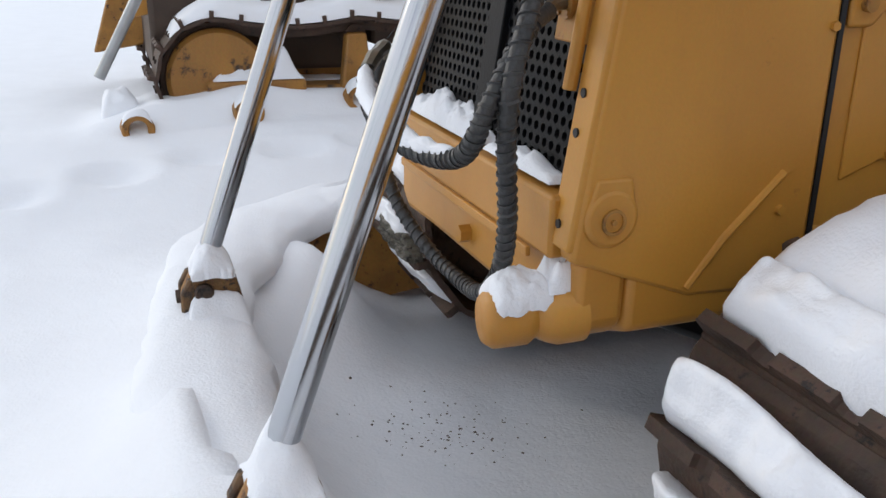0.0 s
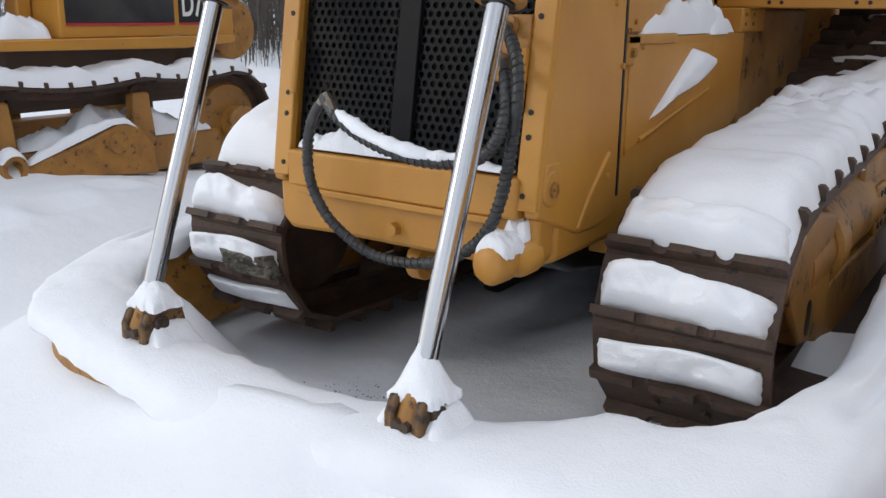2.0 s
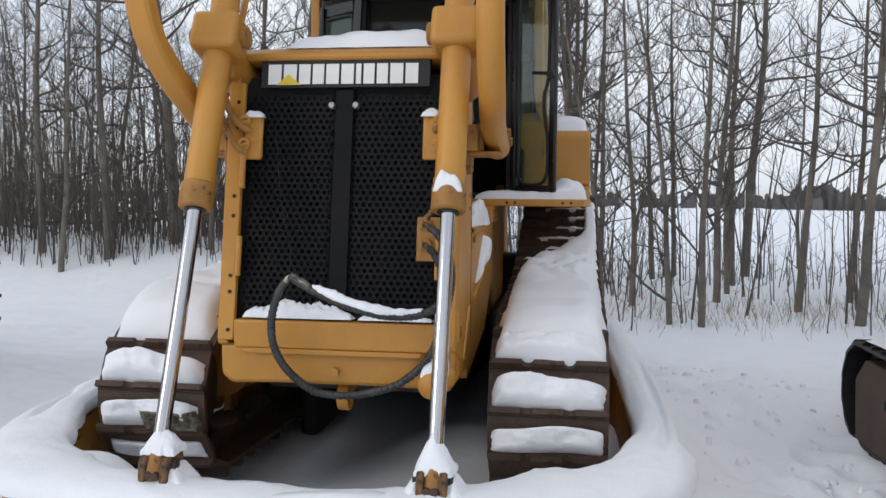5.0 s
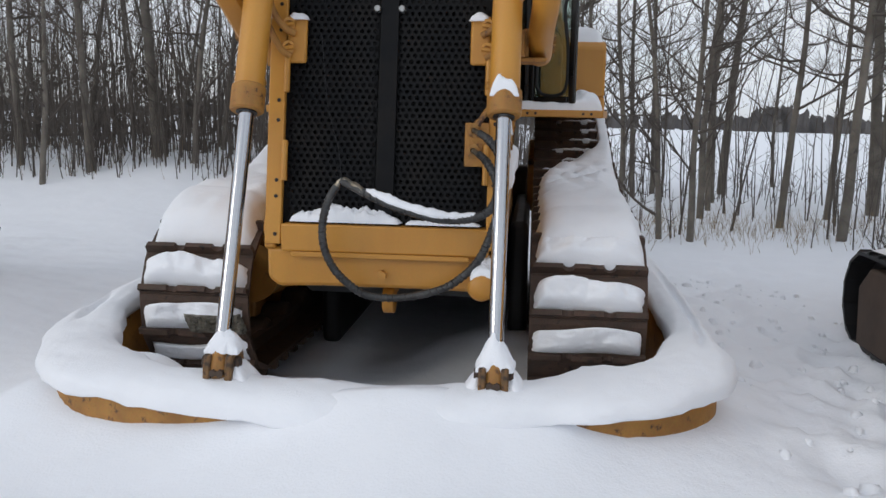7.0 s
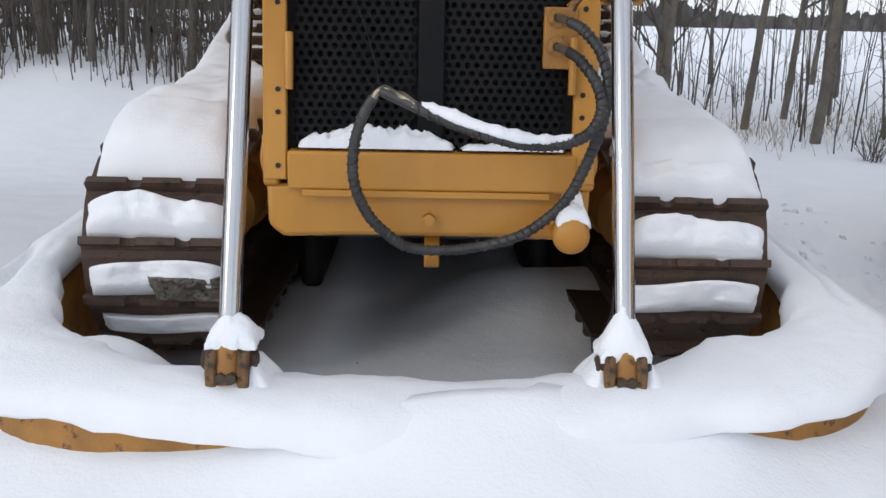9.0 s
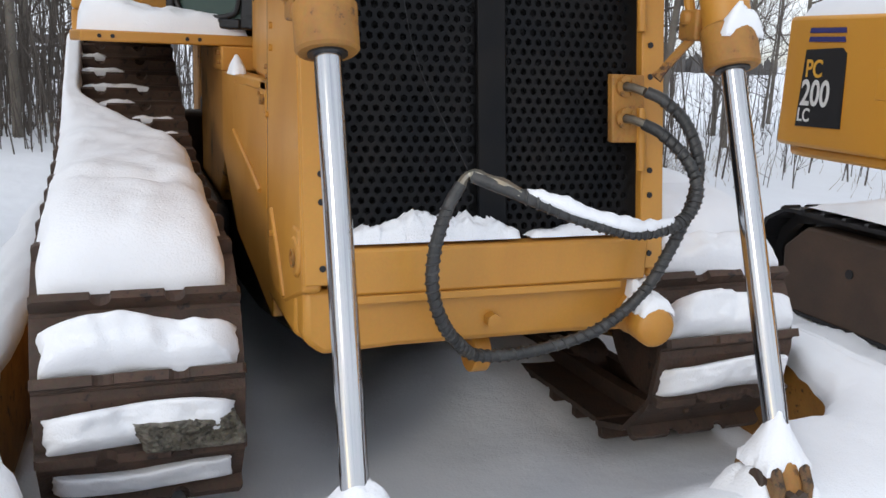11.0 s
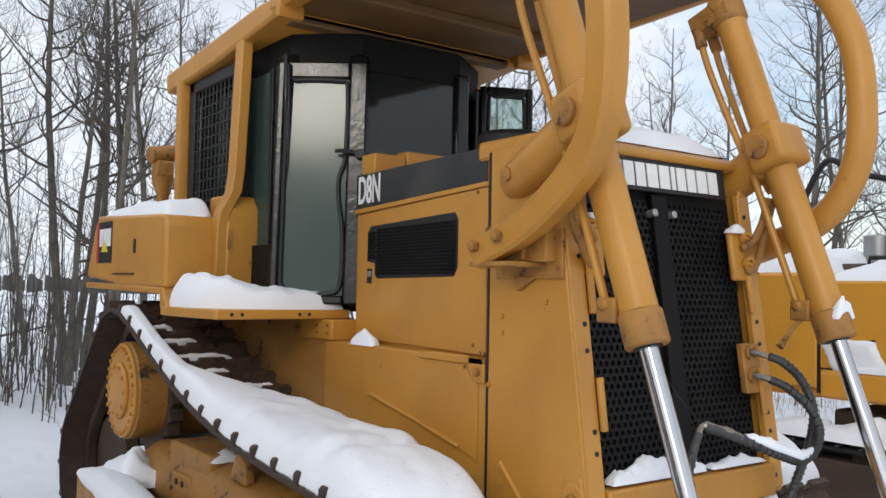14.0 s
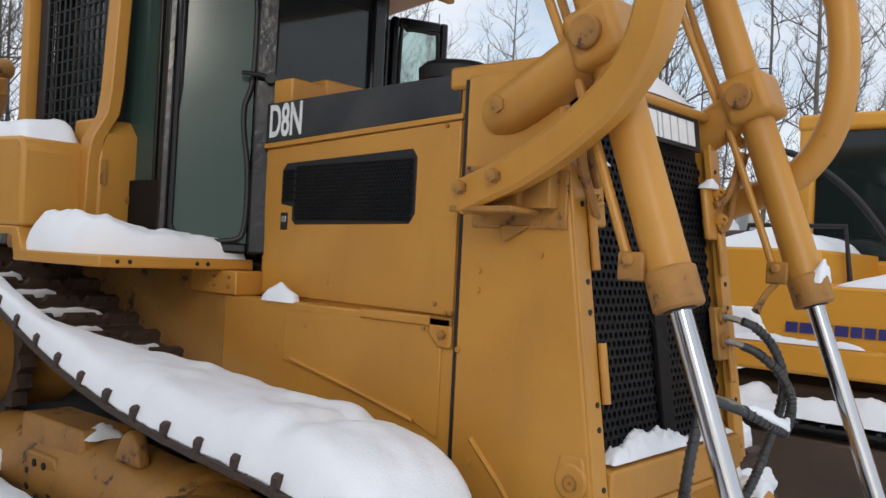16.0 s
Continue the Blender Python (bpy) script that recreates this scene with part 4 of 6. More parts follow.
    g.box(s * 0.91, s * 0.935, 2.608, 2.622, 1.95, 2.07)
    parts("locker_lock", g, YELLOW_WORN, locker)
g = Geo()
for s in (-1, 1):
    g.tube([(s * 0.35, 4.7, 1.7), (s * 0.38, 4.55, 2.45)], [0.07, 0.06], 16)
g.box(-0.5, 0.5, 4.35, 4.75, 0.7, 1.7)
parts("ripper_mount", g, YELLOW_WORN, dozer, bevel=0.03)
g = Geo()
g.tube([(-0.60, 4.82, 1.8), (-0.64, 4.72, 2.45), (-0.655, 4.69, 2.56), (-0.665, 4.67, 2.72)], [0.05, 0.05, 0.085, 0.085], 16)
g.cyl((-0.78, 4.66, 2.76), (-0.55, 4.70, 2.80), 0.07, 16, edge=0.012)
g.box(-0.73, -0.60, 4.60, 4.76, 2.60, 2.72)
part("ripper_cylinder", g, YELLOW_WORN, dozer, bevel=0.02)

# overhead guard: posts, roof with a round hole, side rails and brush loops
HOLE = Vector((-0.52, 0.80, 0))
g = Geo()
N = 48
outer, inner = [], []
for k in range(N):
    a = 2 * math.pi * (k + 0.5) / N
    c, s_ = math.cos(a), math.sin(a)
    # ray from the hole to the edge of the sheet
    lim = min(((0.80 - HOLE.x) / c if c > 0 else (-0.80 - HOLE.x) / c) if abs(c) > 1e-6 else 9, ((2.25 - HOLE.y) / s_ if s_ > 0 else (0.36 - HOLE.y) / s_) if abs(s_) > 1e-6 else 9)
    outer.append((HOLE.x + c * lim, HOLE.y + s_ * lim))
    inner.append((HOLE.x + c * 0.085, HOLE.y + s_ * 0.085))
g.loft([[(x, y, 3.285) for x, y in outer], [(x, y, 3.285) for x, y in inner], [(x, y, 3.335) for x, y in inner], [(x, y, 3.335) for x, y in outer], [(x, y, 3.285) for x, y in outer]], True)
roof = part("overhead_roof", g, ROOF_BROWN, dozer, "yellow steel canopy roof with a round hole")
g = Geo()
g.box(-0.80, 0.80, 0.30, 0.40, 3.225, 3.345)
parts("roof_beam", g, YELLOW, roof, bevel=0.012)
# inner beams take the same shade-darkened brown as the roof sheet
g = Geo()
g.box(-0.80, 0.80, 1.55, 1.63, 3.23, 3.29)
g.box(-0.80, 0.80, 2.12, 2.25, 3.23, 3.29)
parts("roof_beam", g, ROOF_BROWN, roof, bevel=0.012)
g = Geo()
g.prism([(2.12, 3.24), (2.12, 3.345), (2.3, 3.36), (3.92, 3.24), (3.90, 3.10), (3.0, 3.15)], "x", -0.91, 0.91)
part("rear_roof", g, YELLOW, roof, bevel=0.02)
for s in (-1, 1):
    g = Geo()
    if s < 0:
        rail = [(-0.86, 2.16, 3.33), (-0.86, 1.2, 3.34), (-0.855, 0.50, 3.365), (-0.85, 0.20, 3.375), (-0.85, -0.02, 3.315), (-0.86, -0.20, 3.14), (-0.865, -0.305, 2.90),
                (-0.86, -0.345, 2.65), (-0.825, -0.30, 2.38), (-0.785, -0.19, 2.22), (-0.755, -0.02, 2.095), (-0.745, 0.18, 1.985), (-0.745, 0.44, 1.885)]
    else:
        rail = [(0.86, 2.16, 3.32), (0.85, 1.2, 3.33), (0.82, 0.50, 3.345), (0.79, 0.24, 3.352), (0.78, 0.06, 3.315), (0.78, -0.11, 3.18), (0.78, -0.22, 3.02),
                (0.78, -0.30, 2.78), (0.78, -0.315, 2.45), (0.78, -0.25, 2.23), (0.775, -0.12, 2.085), (0.76, 0.10, 1.985), (0.755, 0.44, 1.885)]
    g.tube(spline(rail, 7), 0.059 if s < 0 else 0.064, 20, square=s < 0)
    part("brush_loop", g, YELLOW, roof, "bent yellow steel brush guard loop", angle=22 if s < 0 else 50)
    g = Geo()
    g.box(s * 0.78, s * 0.935, 2.00, 2.05, 3.21, 3.365)
    part("rail_joint", g, YELLOW, roof, bevel=0.008)
    g = Geo()
    g.box(s * 0.604, s * 0.68, 0.13, 0.42, 1.855, 1.985)
    g.box(s * 0.61, s * 0.79, 0.20, 0.47, 1.835, 1.856)
    g.box(s * 0.672, s * 0.70, 0.24, 0.48, 1.86, 2.0)
    g.box(s * 0.604, s * 0.622, 0.10, 0.50, 1.79, 1.985)
    g.prism([(0.24, 1.80), (0.37, 1.80), (0.35, 1.74)], "x", s * 0.604, s * 0.632)
    bracket = parts("loop_bracket", g, YELLOW_WORN, dozer, bevel=0.006)[1]
    g = Geo()
    for y, z in ((0.40, 1.915), (0.26, 1.95)):
        g.cyl((s * 0.80, y, z), (s * 0.835, y, z), 0.024, 6)
    parts("bracket_bolt", g, YELLOW_WORN, bracket)
    # posts
    g = Geo()
    rows = []
    for x, y, z in ((0.870, 2.60, 3.26), (0.885, 2.64, 2.42), (0.895, 2.65, 2.30), (0.955, 2.67, 2.17), (0.965, 2.68, 2.08), (0.970, 2.69, 1.62)):
        rows.append([(s * (x + a), y + b, z) for a, b in ((-0.035, -0.055), (0.035, -0.055), (0.035, 0.055), (-0.035, 0.055))])
    g.loft(rows, True)
    g.f += [(3, 2, 1, 0), tuple(len(g.v) - 4 + k for k in range(4))]
    part("roof_post", g, YELLOW, roof, bevel=0.008)
    g = Geo()
    g.tube([(s * 0.87, 3.62, 3.15), (s * 0.87, 3.60, 2.05)], 0.05, 16, square=True)
    part("roof_post", g, YELLOW, roof, angle=50)
    # wire-mesh rear side guard
    g = Geo()
    for a, b, c, d in ((2.72, 3.55, 3.04, 3.12), (2.72, 3.55, 2.10, 2.18), (2.70, 2.80, 2.1, 3.12), (3.46, 3.56, 2.1, 3.12)):
        g.box(s * 0.83, s * 0.86, a, b, c, d)
    mesh_frame = part("mesh_frame", g, BLACK, roof, bevel=0.01)
    for k in range(10):
        g = Geo()
        y = 2.83 + 0.065 * k
        g.cyl((s * 0.845, y, 2.16), (s * 0.845, y, 3.06), 0.005, 6)
        part("mesh_wire", g, BLACK, mesh_frame)
    for k in range(12):
        g = Geo()
        z = 2.22 + 0.07 * k
        g.cyl((s * 0.845, 2.78, z), (s * 0.845, 3.48, z), 0.005, 6)
        part("mesh_wire", g, BLACK, mesh_frame)

# cab
g = Geo()
CAB = [(-0.36, 2.08), (-0.70, 2.32), (-0.78, 2.75), (-0.78, 3.55), (0.78, 3.55), (0.78, 2.75), (0.70, 2.32), (0.36, 2.08)]
g.prism(CAB, "z", 1.60, 1.66)
cab = part("cab", g, CAB_BLACK, dozer, "black cab with tinted glass and a door standing open", bevel=0.012)
# thickened up to the canopy, so black stands in for the shade in that gap
g = Geo()
g.prism(CAB, "z", 3.02, 3.235)
part("cab_roof", g, CAB_BLACK, cab, bevel=0.012)
for x, y, r in ((-0.37, 2.10, 0.05), (0.37, 2.10, 0.05), (-0.70, 2.34, 0.05), (0.70, 2.34, 0.05), (-0.77, 2.78, 0.05), (0.77, 2.78, 0.05), (-0.76, 3.52, 0.06), (0.76, 3.52, 0.06)):
    g = Geo()
    g.box(x - r, x + r, y - r, y + r, 1.62, 3.10)
    part("cab_post", g, GLOSS_BLACK, cab, bevel=0.015)
g = Geo()
g.box(-0.33, 0.33, 2.08, 2.086, 2.30, 3.02)
part("windscreen", g, GLASS_DARK, cab)
for s in (-1, 1):
    g = Geo()
    g.prism([(s * 0.72, 2.38), (s * 0.765, 2.74), (s * 0.760, 2.74), (s * 0.714, 2.38)], "z", 1.95, 3.05)
    part("corner_window", g, GLASS, cab)
    g = Geo()
    g.box(s * 0.768, s * 0.774, 2.83, 3.46, 2.1, 3.02)
    part("side_window", g, GLASS_DARK, cab)
    g = Geo()
    g.box(s * 0.74, s * 0.78, 2.34, 3.5, 1.62, 1.98)
    part("cab_wall", g, CAB_BLACK, cab)
for k in range(4):
    g = Geo()
    g.box(-0.775 + 0.012 * k, -0.755 + 0.012 * k, 2.40 - 0.045 * k, 2.425 - 0.045 * k, 1.66, 3.03)
    part("door_pillar_rib", g, GLOSS_BLACK, cab, bevel=0.004)
g = Geo()
g.box(-0.70, 0.70, 3.52, 3.526, 2.1, 3.02)
part("rear_window", g, GLASS_DARK, cab)
g = Geo()
g.box(-0.72, 0.72, 3.50, 3.54, 1.62, 2.1)
part("cab_wall", g, CAB_BLACK, cab)
g = Geo()
g.box(-0.28, 0.28, 2.75, 3.2, 1.75, 2.0)
g.box(-0.27, 0.27, 3.12, 3.28, 1.95, 2.65)
part("seat", g, CAB_BLACK, cab, "dark operator's seat", bevel=0.05, segments=3)
g = Geo()
g.box(-0.34, 0.34, 2.12, 2.34, 1.66, 2.28)
part("dashboard", g, CAB_BLACK, cab, bevel=0.03)


def cab_door(s, hinge, edge, z0, z1):
    """A door leaf from its hinge to its free edge."""
    a, b = Vector((*hinge, 0)), Vector((*edge, 0))
    e = (b - a).normalized()
    n = Vector((e.y, -e.x, 0))
    if n.y > 0:
        n = -n
    # the leaf leans back a little
    tilt = 0.075 if s < 0 else 0.0
    m = Matrix((e, Vector((0, 0, 1)) - n * tilt, n + Vector((0, 0, tilt)))).transposed().to_4x4()
    m.translation = a + n * tilt * 2.1
    w = (b - a).length
    g = Geo()
    rim, head = (0.105, 0.10) if s < 0 else (0.05, 0.06)
    g.box(0, 0.045, z0, z1, -0.02, 0.03, m)
    g.box(w - rim, w, z0, z1, -0.02, 0.03, m)
    g.box(0.045, w - rim, z1 - head, z1, -0.02, 0.03, m)
    g.box(0.045, w - rim, z0, z0 + 0.05, -0.02, 0.03, m)
    leaf = part("cab_door", g, GLOSS_BLACK, cab, bevel=0.012)
    g = Geo()
    g.box(0.05, w - rim - 0.005, z0 + 0.05, z1 - head, -0.002, 0.004, m)
    part("door_glass", g, GLASS if s < 0 else GLASS_CLEAR, leaf, "pale green dusty glass" if s < 0 else "clear green-tinted glass")
    g = Geo()
    loop = [(0.06, z0 + 0.12), (0.06, z1 - head - 0.06), (0.10, z1 - head - 0.012), (w - rim - 0.06, z1 - head - 0.012), (w - rim - 0.012, z1 - head - 0.06), (w - rim - 0.012, 2.50), (w - rim - 0.045, 2.36), (w - rim - 0.04, 2.22), (w - rim - 0.015, 2.05),
            (w - rim - 0.015, z0 + 0.14), (w - rim - 0.07, z0 + 0.062), (0.12, z0 + 0.062), (0.06, z0 + 0.12)]
    g.tube(spline([m @ Vector((a, b, 0.016)) for a, b in loop], 4), 0.013, 8)
    part("door_seal", g, BLACK, leaf)
    g = Geo()
    g.tube([m @ Vector((w - 0.03, 2.50, 0.05)), m @ Vector((w - 0.08, 2.51, 0.06)), m @ Vector((w - 0.17, 2.515, 0.06))], 0.012, 8)
    g.cyl(m @ Vector((w - 0.03, 2.50, 0.02)), m @ Vector((w - 0.03, 2.50, 0.065)), 0.028, 12)
    part("door_handle", g, BLACK, leaf)
    return leaf


cab_door(-1, (-0.80, 2.30), (-0.385, 1.975), 1.64, 3.05)
cab_door(1, (0.70, 2.30), (1.03, 2.14), 1.66, 3.12)


# crawler tracks
def shoe_mesh(name, width, pitch, tall, mat):
    """One track shoe: a bent plate with a tall grouser bar and a trailing lip; x along its width, y along the run, z outward."""
    h = pitch / 2
    g = Geo()
    g.prism([(-h - 0.008, -0.012), (-h - 0.008, 0.004), (-h + 0.02, 0.012), (h - 0.006, 0.012), (h + 0.004, 0.0), (h, -0.014)], "x", -width / 2, width / 2)
    # the bar, with two half-round notches worn into its edge
    w = width / 2
    edge = [(-w, 0.006), (-w, tall - 0.012), (-w + 0.012, tall)]
    for c in (-0.105, 0.105):
        edge += [(c + 0.030 * math.cos(math.pi * (1 - q / 6)), tall - 0.030 * math.sin(math.pi * q / 6)) for q in range(7)]
    edge += [(w - 0.012, tall), (w, tall - 0.012), (w, 0.006)]
    g.prism(edge, "y", h - 0.042, h - 0.012)
    for x in (-0.09, 0.09):
        g.cyl((x, -0.03, 0.010), (x, -0.03, 0.026), 0.016, 6)
    me = bpy.data.meshes.new(name)
    me.from_pydata(g.v, [], g.f)
    me.materials.append(mat)
    return me


def crawler(parent, x, circles, width, pitch, tall, mat, link_mat, keep=None, phase=0.0, sag=None):
    """A chain of links with every shoe its own piece."""
    belt = hull_belt(circles, pitch, phase, sag)
    g = Geo()
    for o in (-0.09, 0.09):
        rows = []
        for (p, t) in belt + belt[:1]:
            t = t / np.hypot(*t)
            n = np.array([t[1], -t[0]])
            rows.append([(x + o + a, p[0] + n[0] * b, p[1] + n[1] * b) for a, b in ((-0.03, -0.012), (0.03, -0.012), (0.03, -0.085), (-0.03, -0.085))])
        g.loft(rows, True)
    chain = part("track_chain", g, link_mat, parent)
    me = shoe_mesh("track_shoe", width, pitch, tall, mat)
    for p, t in belt:
        if keep and not keep(p):
            continue
        t = t / np.hypot(*t)
        n = np.array([t[1], -t[0]])
        m = Matrix(((-1, 0, 0, x), (0, t[0], n[0], p[0]), (0, t[1], n[1], p[1]), (0, 0, 0, 1)))
        ob = new("track_shoe", me)
        set_place(ob, m, chain)
    return chain


def slack(y):
    """How far the upper run hangs below a straight line."""
    u = min(max((y - 0.50) / 2.8, 0.0), 1.0)
    return 0.14 * math.sin(math.pi * u) ** 1.3


PHASE = {-1: 0.68, 1: 0.87}
CIRCLES = [(0.535, 0.50, 0.405), (3.50, 1.06, 0.50), (4.30, 0.42, 0.44)]
for s in (-1, 1):
    crawler(dozer, s * 1.048, CIRCLES, 0.600, 0.2135, 0.062, STEEL, STEEL, phase=PHASE[s], sag=slack)
    g = Geo()
    g.cyl((s * 0.98, 0.535, 0.50), (s * 1.10, 0.535, 0.50), 0.33, 36, edge=0.02)
    idler = part("front_idler", g, STEEL, dozer)
    g = Geo()
    g.cyl((s * 0.98, 4.30, 0.42), (s * 1.10, 4.30, 0.42), 0.36, 36, edge=0.02)
    part("rear_idler", g, STEEL, dozer)
    g = Geo()
    teeth = []
    for k in range(48):
        a = 2 * math.pi * k / 48
        r = 0.45 if k % 2 else 0.40
        teeth.append((3.50 + r * math.cos(a), 1.06 + r * math.sin(a)))
    g.prism(teeth, "x", s * 1.0, s * 1.08)
    sprocket = part("sprocket", g, STEEL, dozer)
    g = Geo()
    g.cyl((s * 0.7, 3.46, 1.05), (s * 1.26, 3.46, 1.05), 0.312, 40, edge=0.01)
    drive = part("final_drive", g, YELLOW_DIRTY, dozer, "yellow final drive housing with a bolted cover")
    g = Geo()
    g.cyl((s * 1.25, 3.46, 1.05), (s * 1.285, 3.46, 1.05), 0.302, 40, edge=0.008)
    g.cyl((s * 1.28, 3.46, 1.05), (s * 1.31, 3.46, 1.05), 0.18, 32, edge=0.01)
    cov = part("drive_cover", g, YELLOW, drive)
    bolt = Geo()
    bolt.cyl((0, 0, 0), (s * 0.016, 0, 0), 0.013, 6)
    bm_me = bpy.data.meshes.new("cover_bolt")
    bm_me.from_pydata(bolt.v, [], bolt.f)
    bm_me.materials.append(YELLOW)
    for k in range(28):
        a = 2 * math.pi * k / 28
        ob = new("cover_bolt", bm_me)
        set_place(ob, Matrix.Translation((s * 1.284, 3.46 + 0.272 * math.cos(a), 1.05 + 0.272 * math.sin(a))), cov)
    for k in range(10):
        a = 2 * math.pi * k / 10
        ob = new("cover_bolt", bm_me)
        set_place(ob, Matrix.Translation((s * 1.308, 3.46 + 0.155 * math.cos(a), 1.05 + 0.155 * math.sin(a))), cov)
    # roller frame: tubes, fork, guards
    g = Geo()
    g.tube([(s * 1.05, 1.05, 0.54), (s * 1.05, 2.0, 0.59), (s * 1.05, 3.2, 0.56)], [0.20, 0.215, 0.2], 24)
    g.cyl((s * 1.05, 1.38, 0.56), (s * 1.05, 1.56, 0.57), 0.235, 24, edge=0.02)
    rf = part("roller_frame", g, YELLOW_DIRTY, dozer, "greasy yellow roller frame")
    g = Geo()
    g.prism([(0.66, 0.56), (0.68, 0.63), (1.02, 0.785), (1.08, 0.79), (1.45, 0.72), (1.39, 0.24), (1.33, 0.19), (0.95, 0.27), (0.80, 0.42)], "x", s * 1.15, s * 1.24)
    fork = part("idler_fork", g, YELLOW_DIRTY, rf, bevel=0.02)
    g = Geo()
    g.box(s * 1.14, s * 1.21, 0.48, 0.64, 0.42, 0.58)
    g.cyl((s * 1.20, 0.56, 0.50), (s * 1.25, 0.56, 0.50), 0.045, 6)
    parts("fork_boss", g, YELLOW_DIRTY, rf, bevel=0.01)
    g = Geo()
    g.prism([(1.055 + 0.036 * math.cos(q * math.pi / 8), (0.40 if q < 8 else 0.32) + 0.036 * math.sin(q * math.pi / 8)) for q in range(16)], "x", s * 1.236, s * 1.243)
    part("fork_slot", g, BLACK, fork)
    g = Geo()
    g.prism([(1.45, 0.02), (1.45, 0.30), (1.7, 0.36), (3.4, 0.36), (3.6, 0.1)], "x", s * 1.14, s * 1.20)
    part("roller_guard", g, YELLOW_DIRTY, rf, bevel=0.015)
    g = Geo()
    g.prism([(1.70, 0.76), (1.74, 0.88), (1.79, 0.91), (1.84, 0.88), (1.90, 0.76)], "x", s * 1.12, s * 1.19)
    g.box(s * 0.95, s * 1.2, 2.15, 2.75, 0.62, 0.84)
    parts("carrier_bracket", g, YELLOW_DIRTY, rf, bevel=0.02)
    g = Geo()
    g.prism([(2.30, 0.44), (2.25, 0.50), (2.25, 0.64), (2.30, 0.70), (2.55, 0.70), (2.60, 0.64), (2.60, 0.50), (2.55, 0.44)], "x", s * 1.19, s * 1.25)
    plate = part("pivot_flange", g, YELLOW_DIRTY, rf, bevel=0.012)
    g = Geo()
    for k in range(8):
        a = 2 * math.pi * (k + 0.5) / 8
        g.cyl((s * 1.246, 2.425 + 0.12 * math.cos(a), 0.57 + 0.09 * math.sin(a)), (s * 1.256, 2.425 + 0.12 * math.cos(a), 0.57 + 0.09 * math.sin(a)), 0.018, 10)
    parts("flange_hole", g, BLACK, plate)
    for k in range(5):
        g = Geo()
        g.cyl((s * 0.95, 1.15 + 0.5 * k, 0.10), (s * 1.14, 1.15 + 0.5 * k, 0.10), 0.12, 20, edge=0.02)
        part("bottom_roller", g, STEEL, rf)

# hydraulic hoses hanging before the grille
hose_rows = [
    ("hose", [(0.478, -0.06, 1.475), (0.52, -0.10, 1.45), (0.575, -0.15, 1.38), (0.602, -0.19, 1.27), (0.592, -0.195, 1.16), (0.568, -0.18, 1.06), (0.535, -0.16, 0.96), (0.490, -0.145, 0.865), (0.42, -0.13, 0.785), (0.32, -0.115, 0.715), (0.18, -0.09, 0.668), (0.04, -0.075, 0.648), (-0.08, -0.09, 0.665), (-0.16, -0.13, 0.73), (-0.222, -0.165, 0.81), (-0.263, -0.19, 0.92), (-0.263, -0.205, 1.04), (-0.232, -0.21, 1.15), (-0.195, -0.205, 1.215)]),
    ("hose", [(0.478, -0.06, 1.375), (0.515, -0.12, 1.345), (0.565, -0.19, 1.27), (0.575, -0.235, 1.19), (0.545, -0.25, 1.125), (0.49, -0.26, 1.09), (0.40, -0.28, 1.075), (0.30, -0.31, 1.082), (0.19, -0.33, 1.11), (0.08, -0.325, 1.145), (-0.05, -0.29, 1.195), (-0.165, -0.215, 1.238)]),
]
for name, pts in hose_rows:
    line = spline(pts, 7)
    g = Geo()
    g.tube(line, 0.0185, 12)
    hose = part(name, g, RUBBER, dozer, "black hydraulic hose wrapped with spiral guard")
    # spiral wrap, each coil a thin band
    g = Geo()
    coil = []
    for k in range(60, 10 * (len(line) - 8)):
        i, f = divmod(k, 10)
        t = (line[i + 1] - line[i]).normalized()
        a = t.cross(Vector((0.2, 1, 0.1))).normalized()
        b = t.cross(a)
        w = 2 * math.pi * k / 16
        coil.append(line[i].lerp(line[i + 1], f / 10) + (a * math.cos(w) + b * math.sin(w)) * 0.0182)
    g.tube(coil, 0.0046, 4, cap=False)
    part("hose_wrap", g, RUBBER, hose)
g = Geo()
g.tube(spline([(-0.195, -0.205, 1.21), (-0.183, -0.205, 1.232), (-0.16, -0.21, 1.24), (-0.10, -0.255, 1.222), (-0.05, -0.29, 1.195)], 4), [0.017, 0.016, 0.014, 0.013, 0.013, 0.013, 0.013, 0.014, 0.020, 0.020, 0.016, 0.016, 0.021, 0.021, 0.019, 0.019, 0.019], 8)
part("hose_coupling", g, ZINC, dozer, "dull metal hose coupling")
g = Geo()
g.tube(spline([(-0.175, -0.20, 1.255), (-0.21, -0.09, 1.38), (-0.285, -0.0, 1.60), (-0.33, 0.06, 1.95)], 5), 0.0014, 5)
part("tie_wire", g, BLACK, dozer)


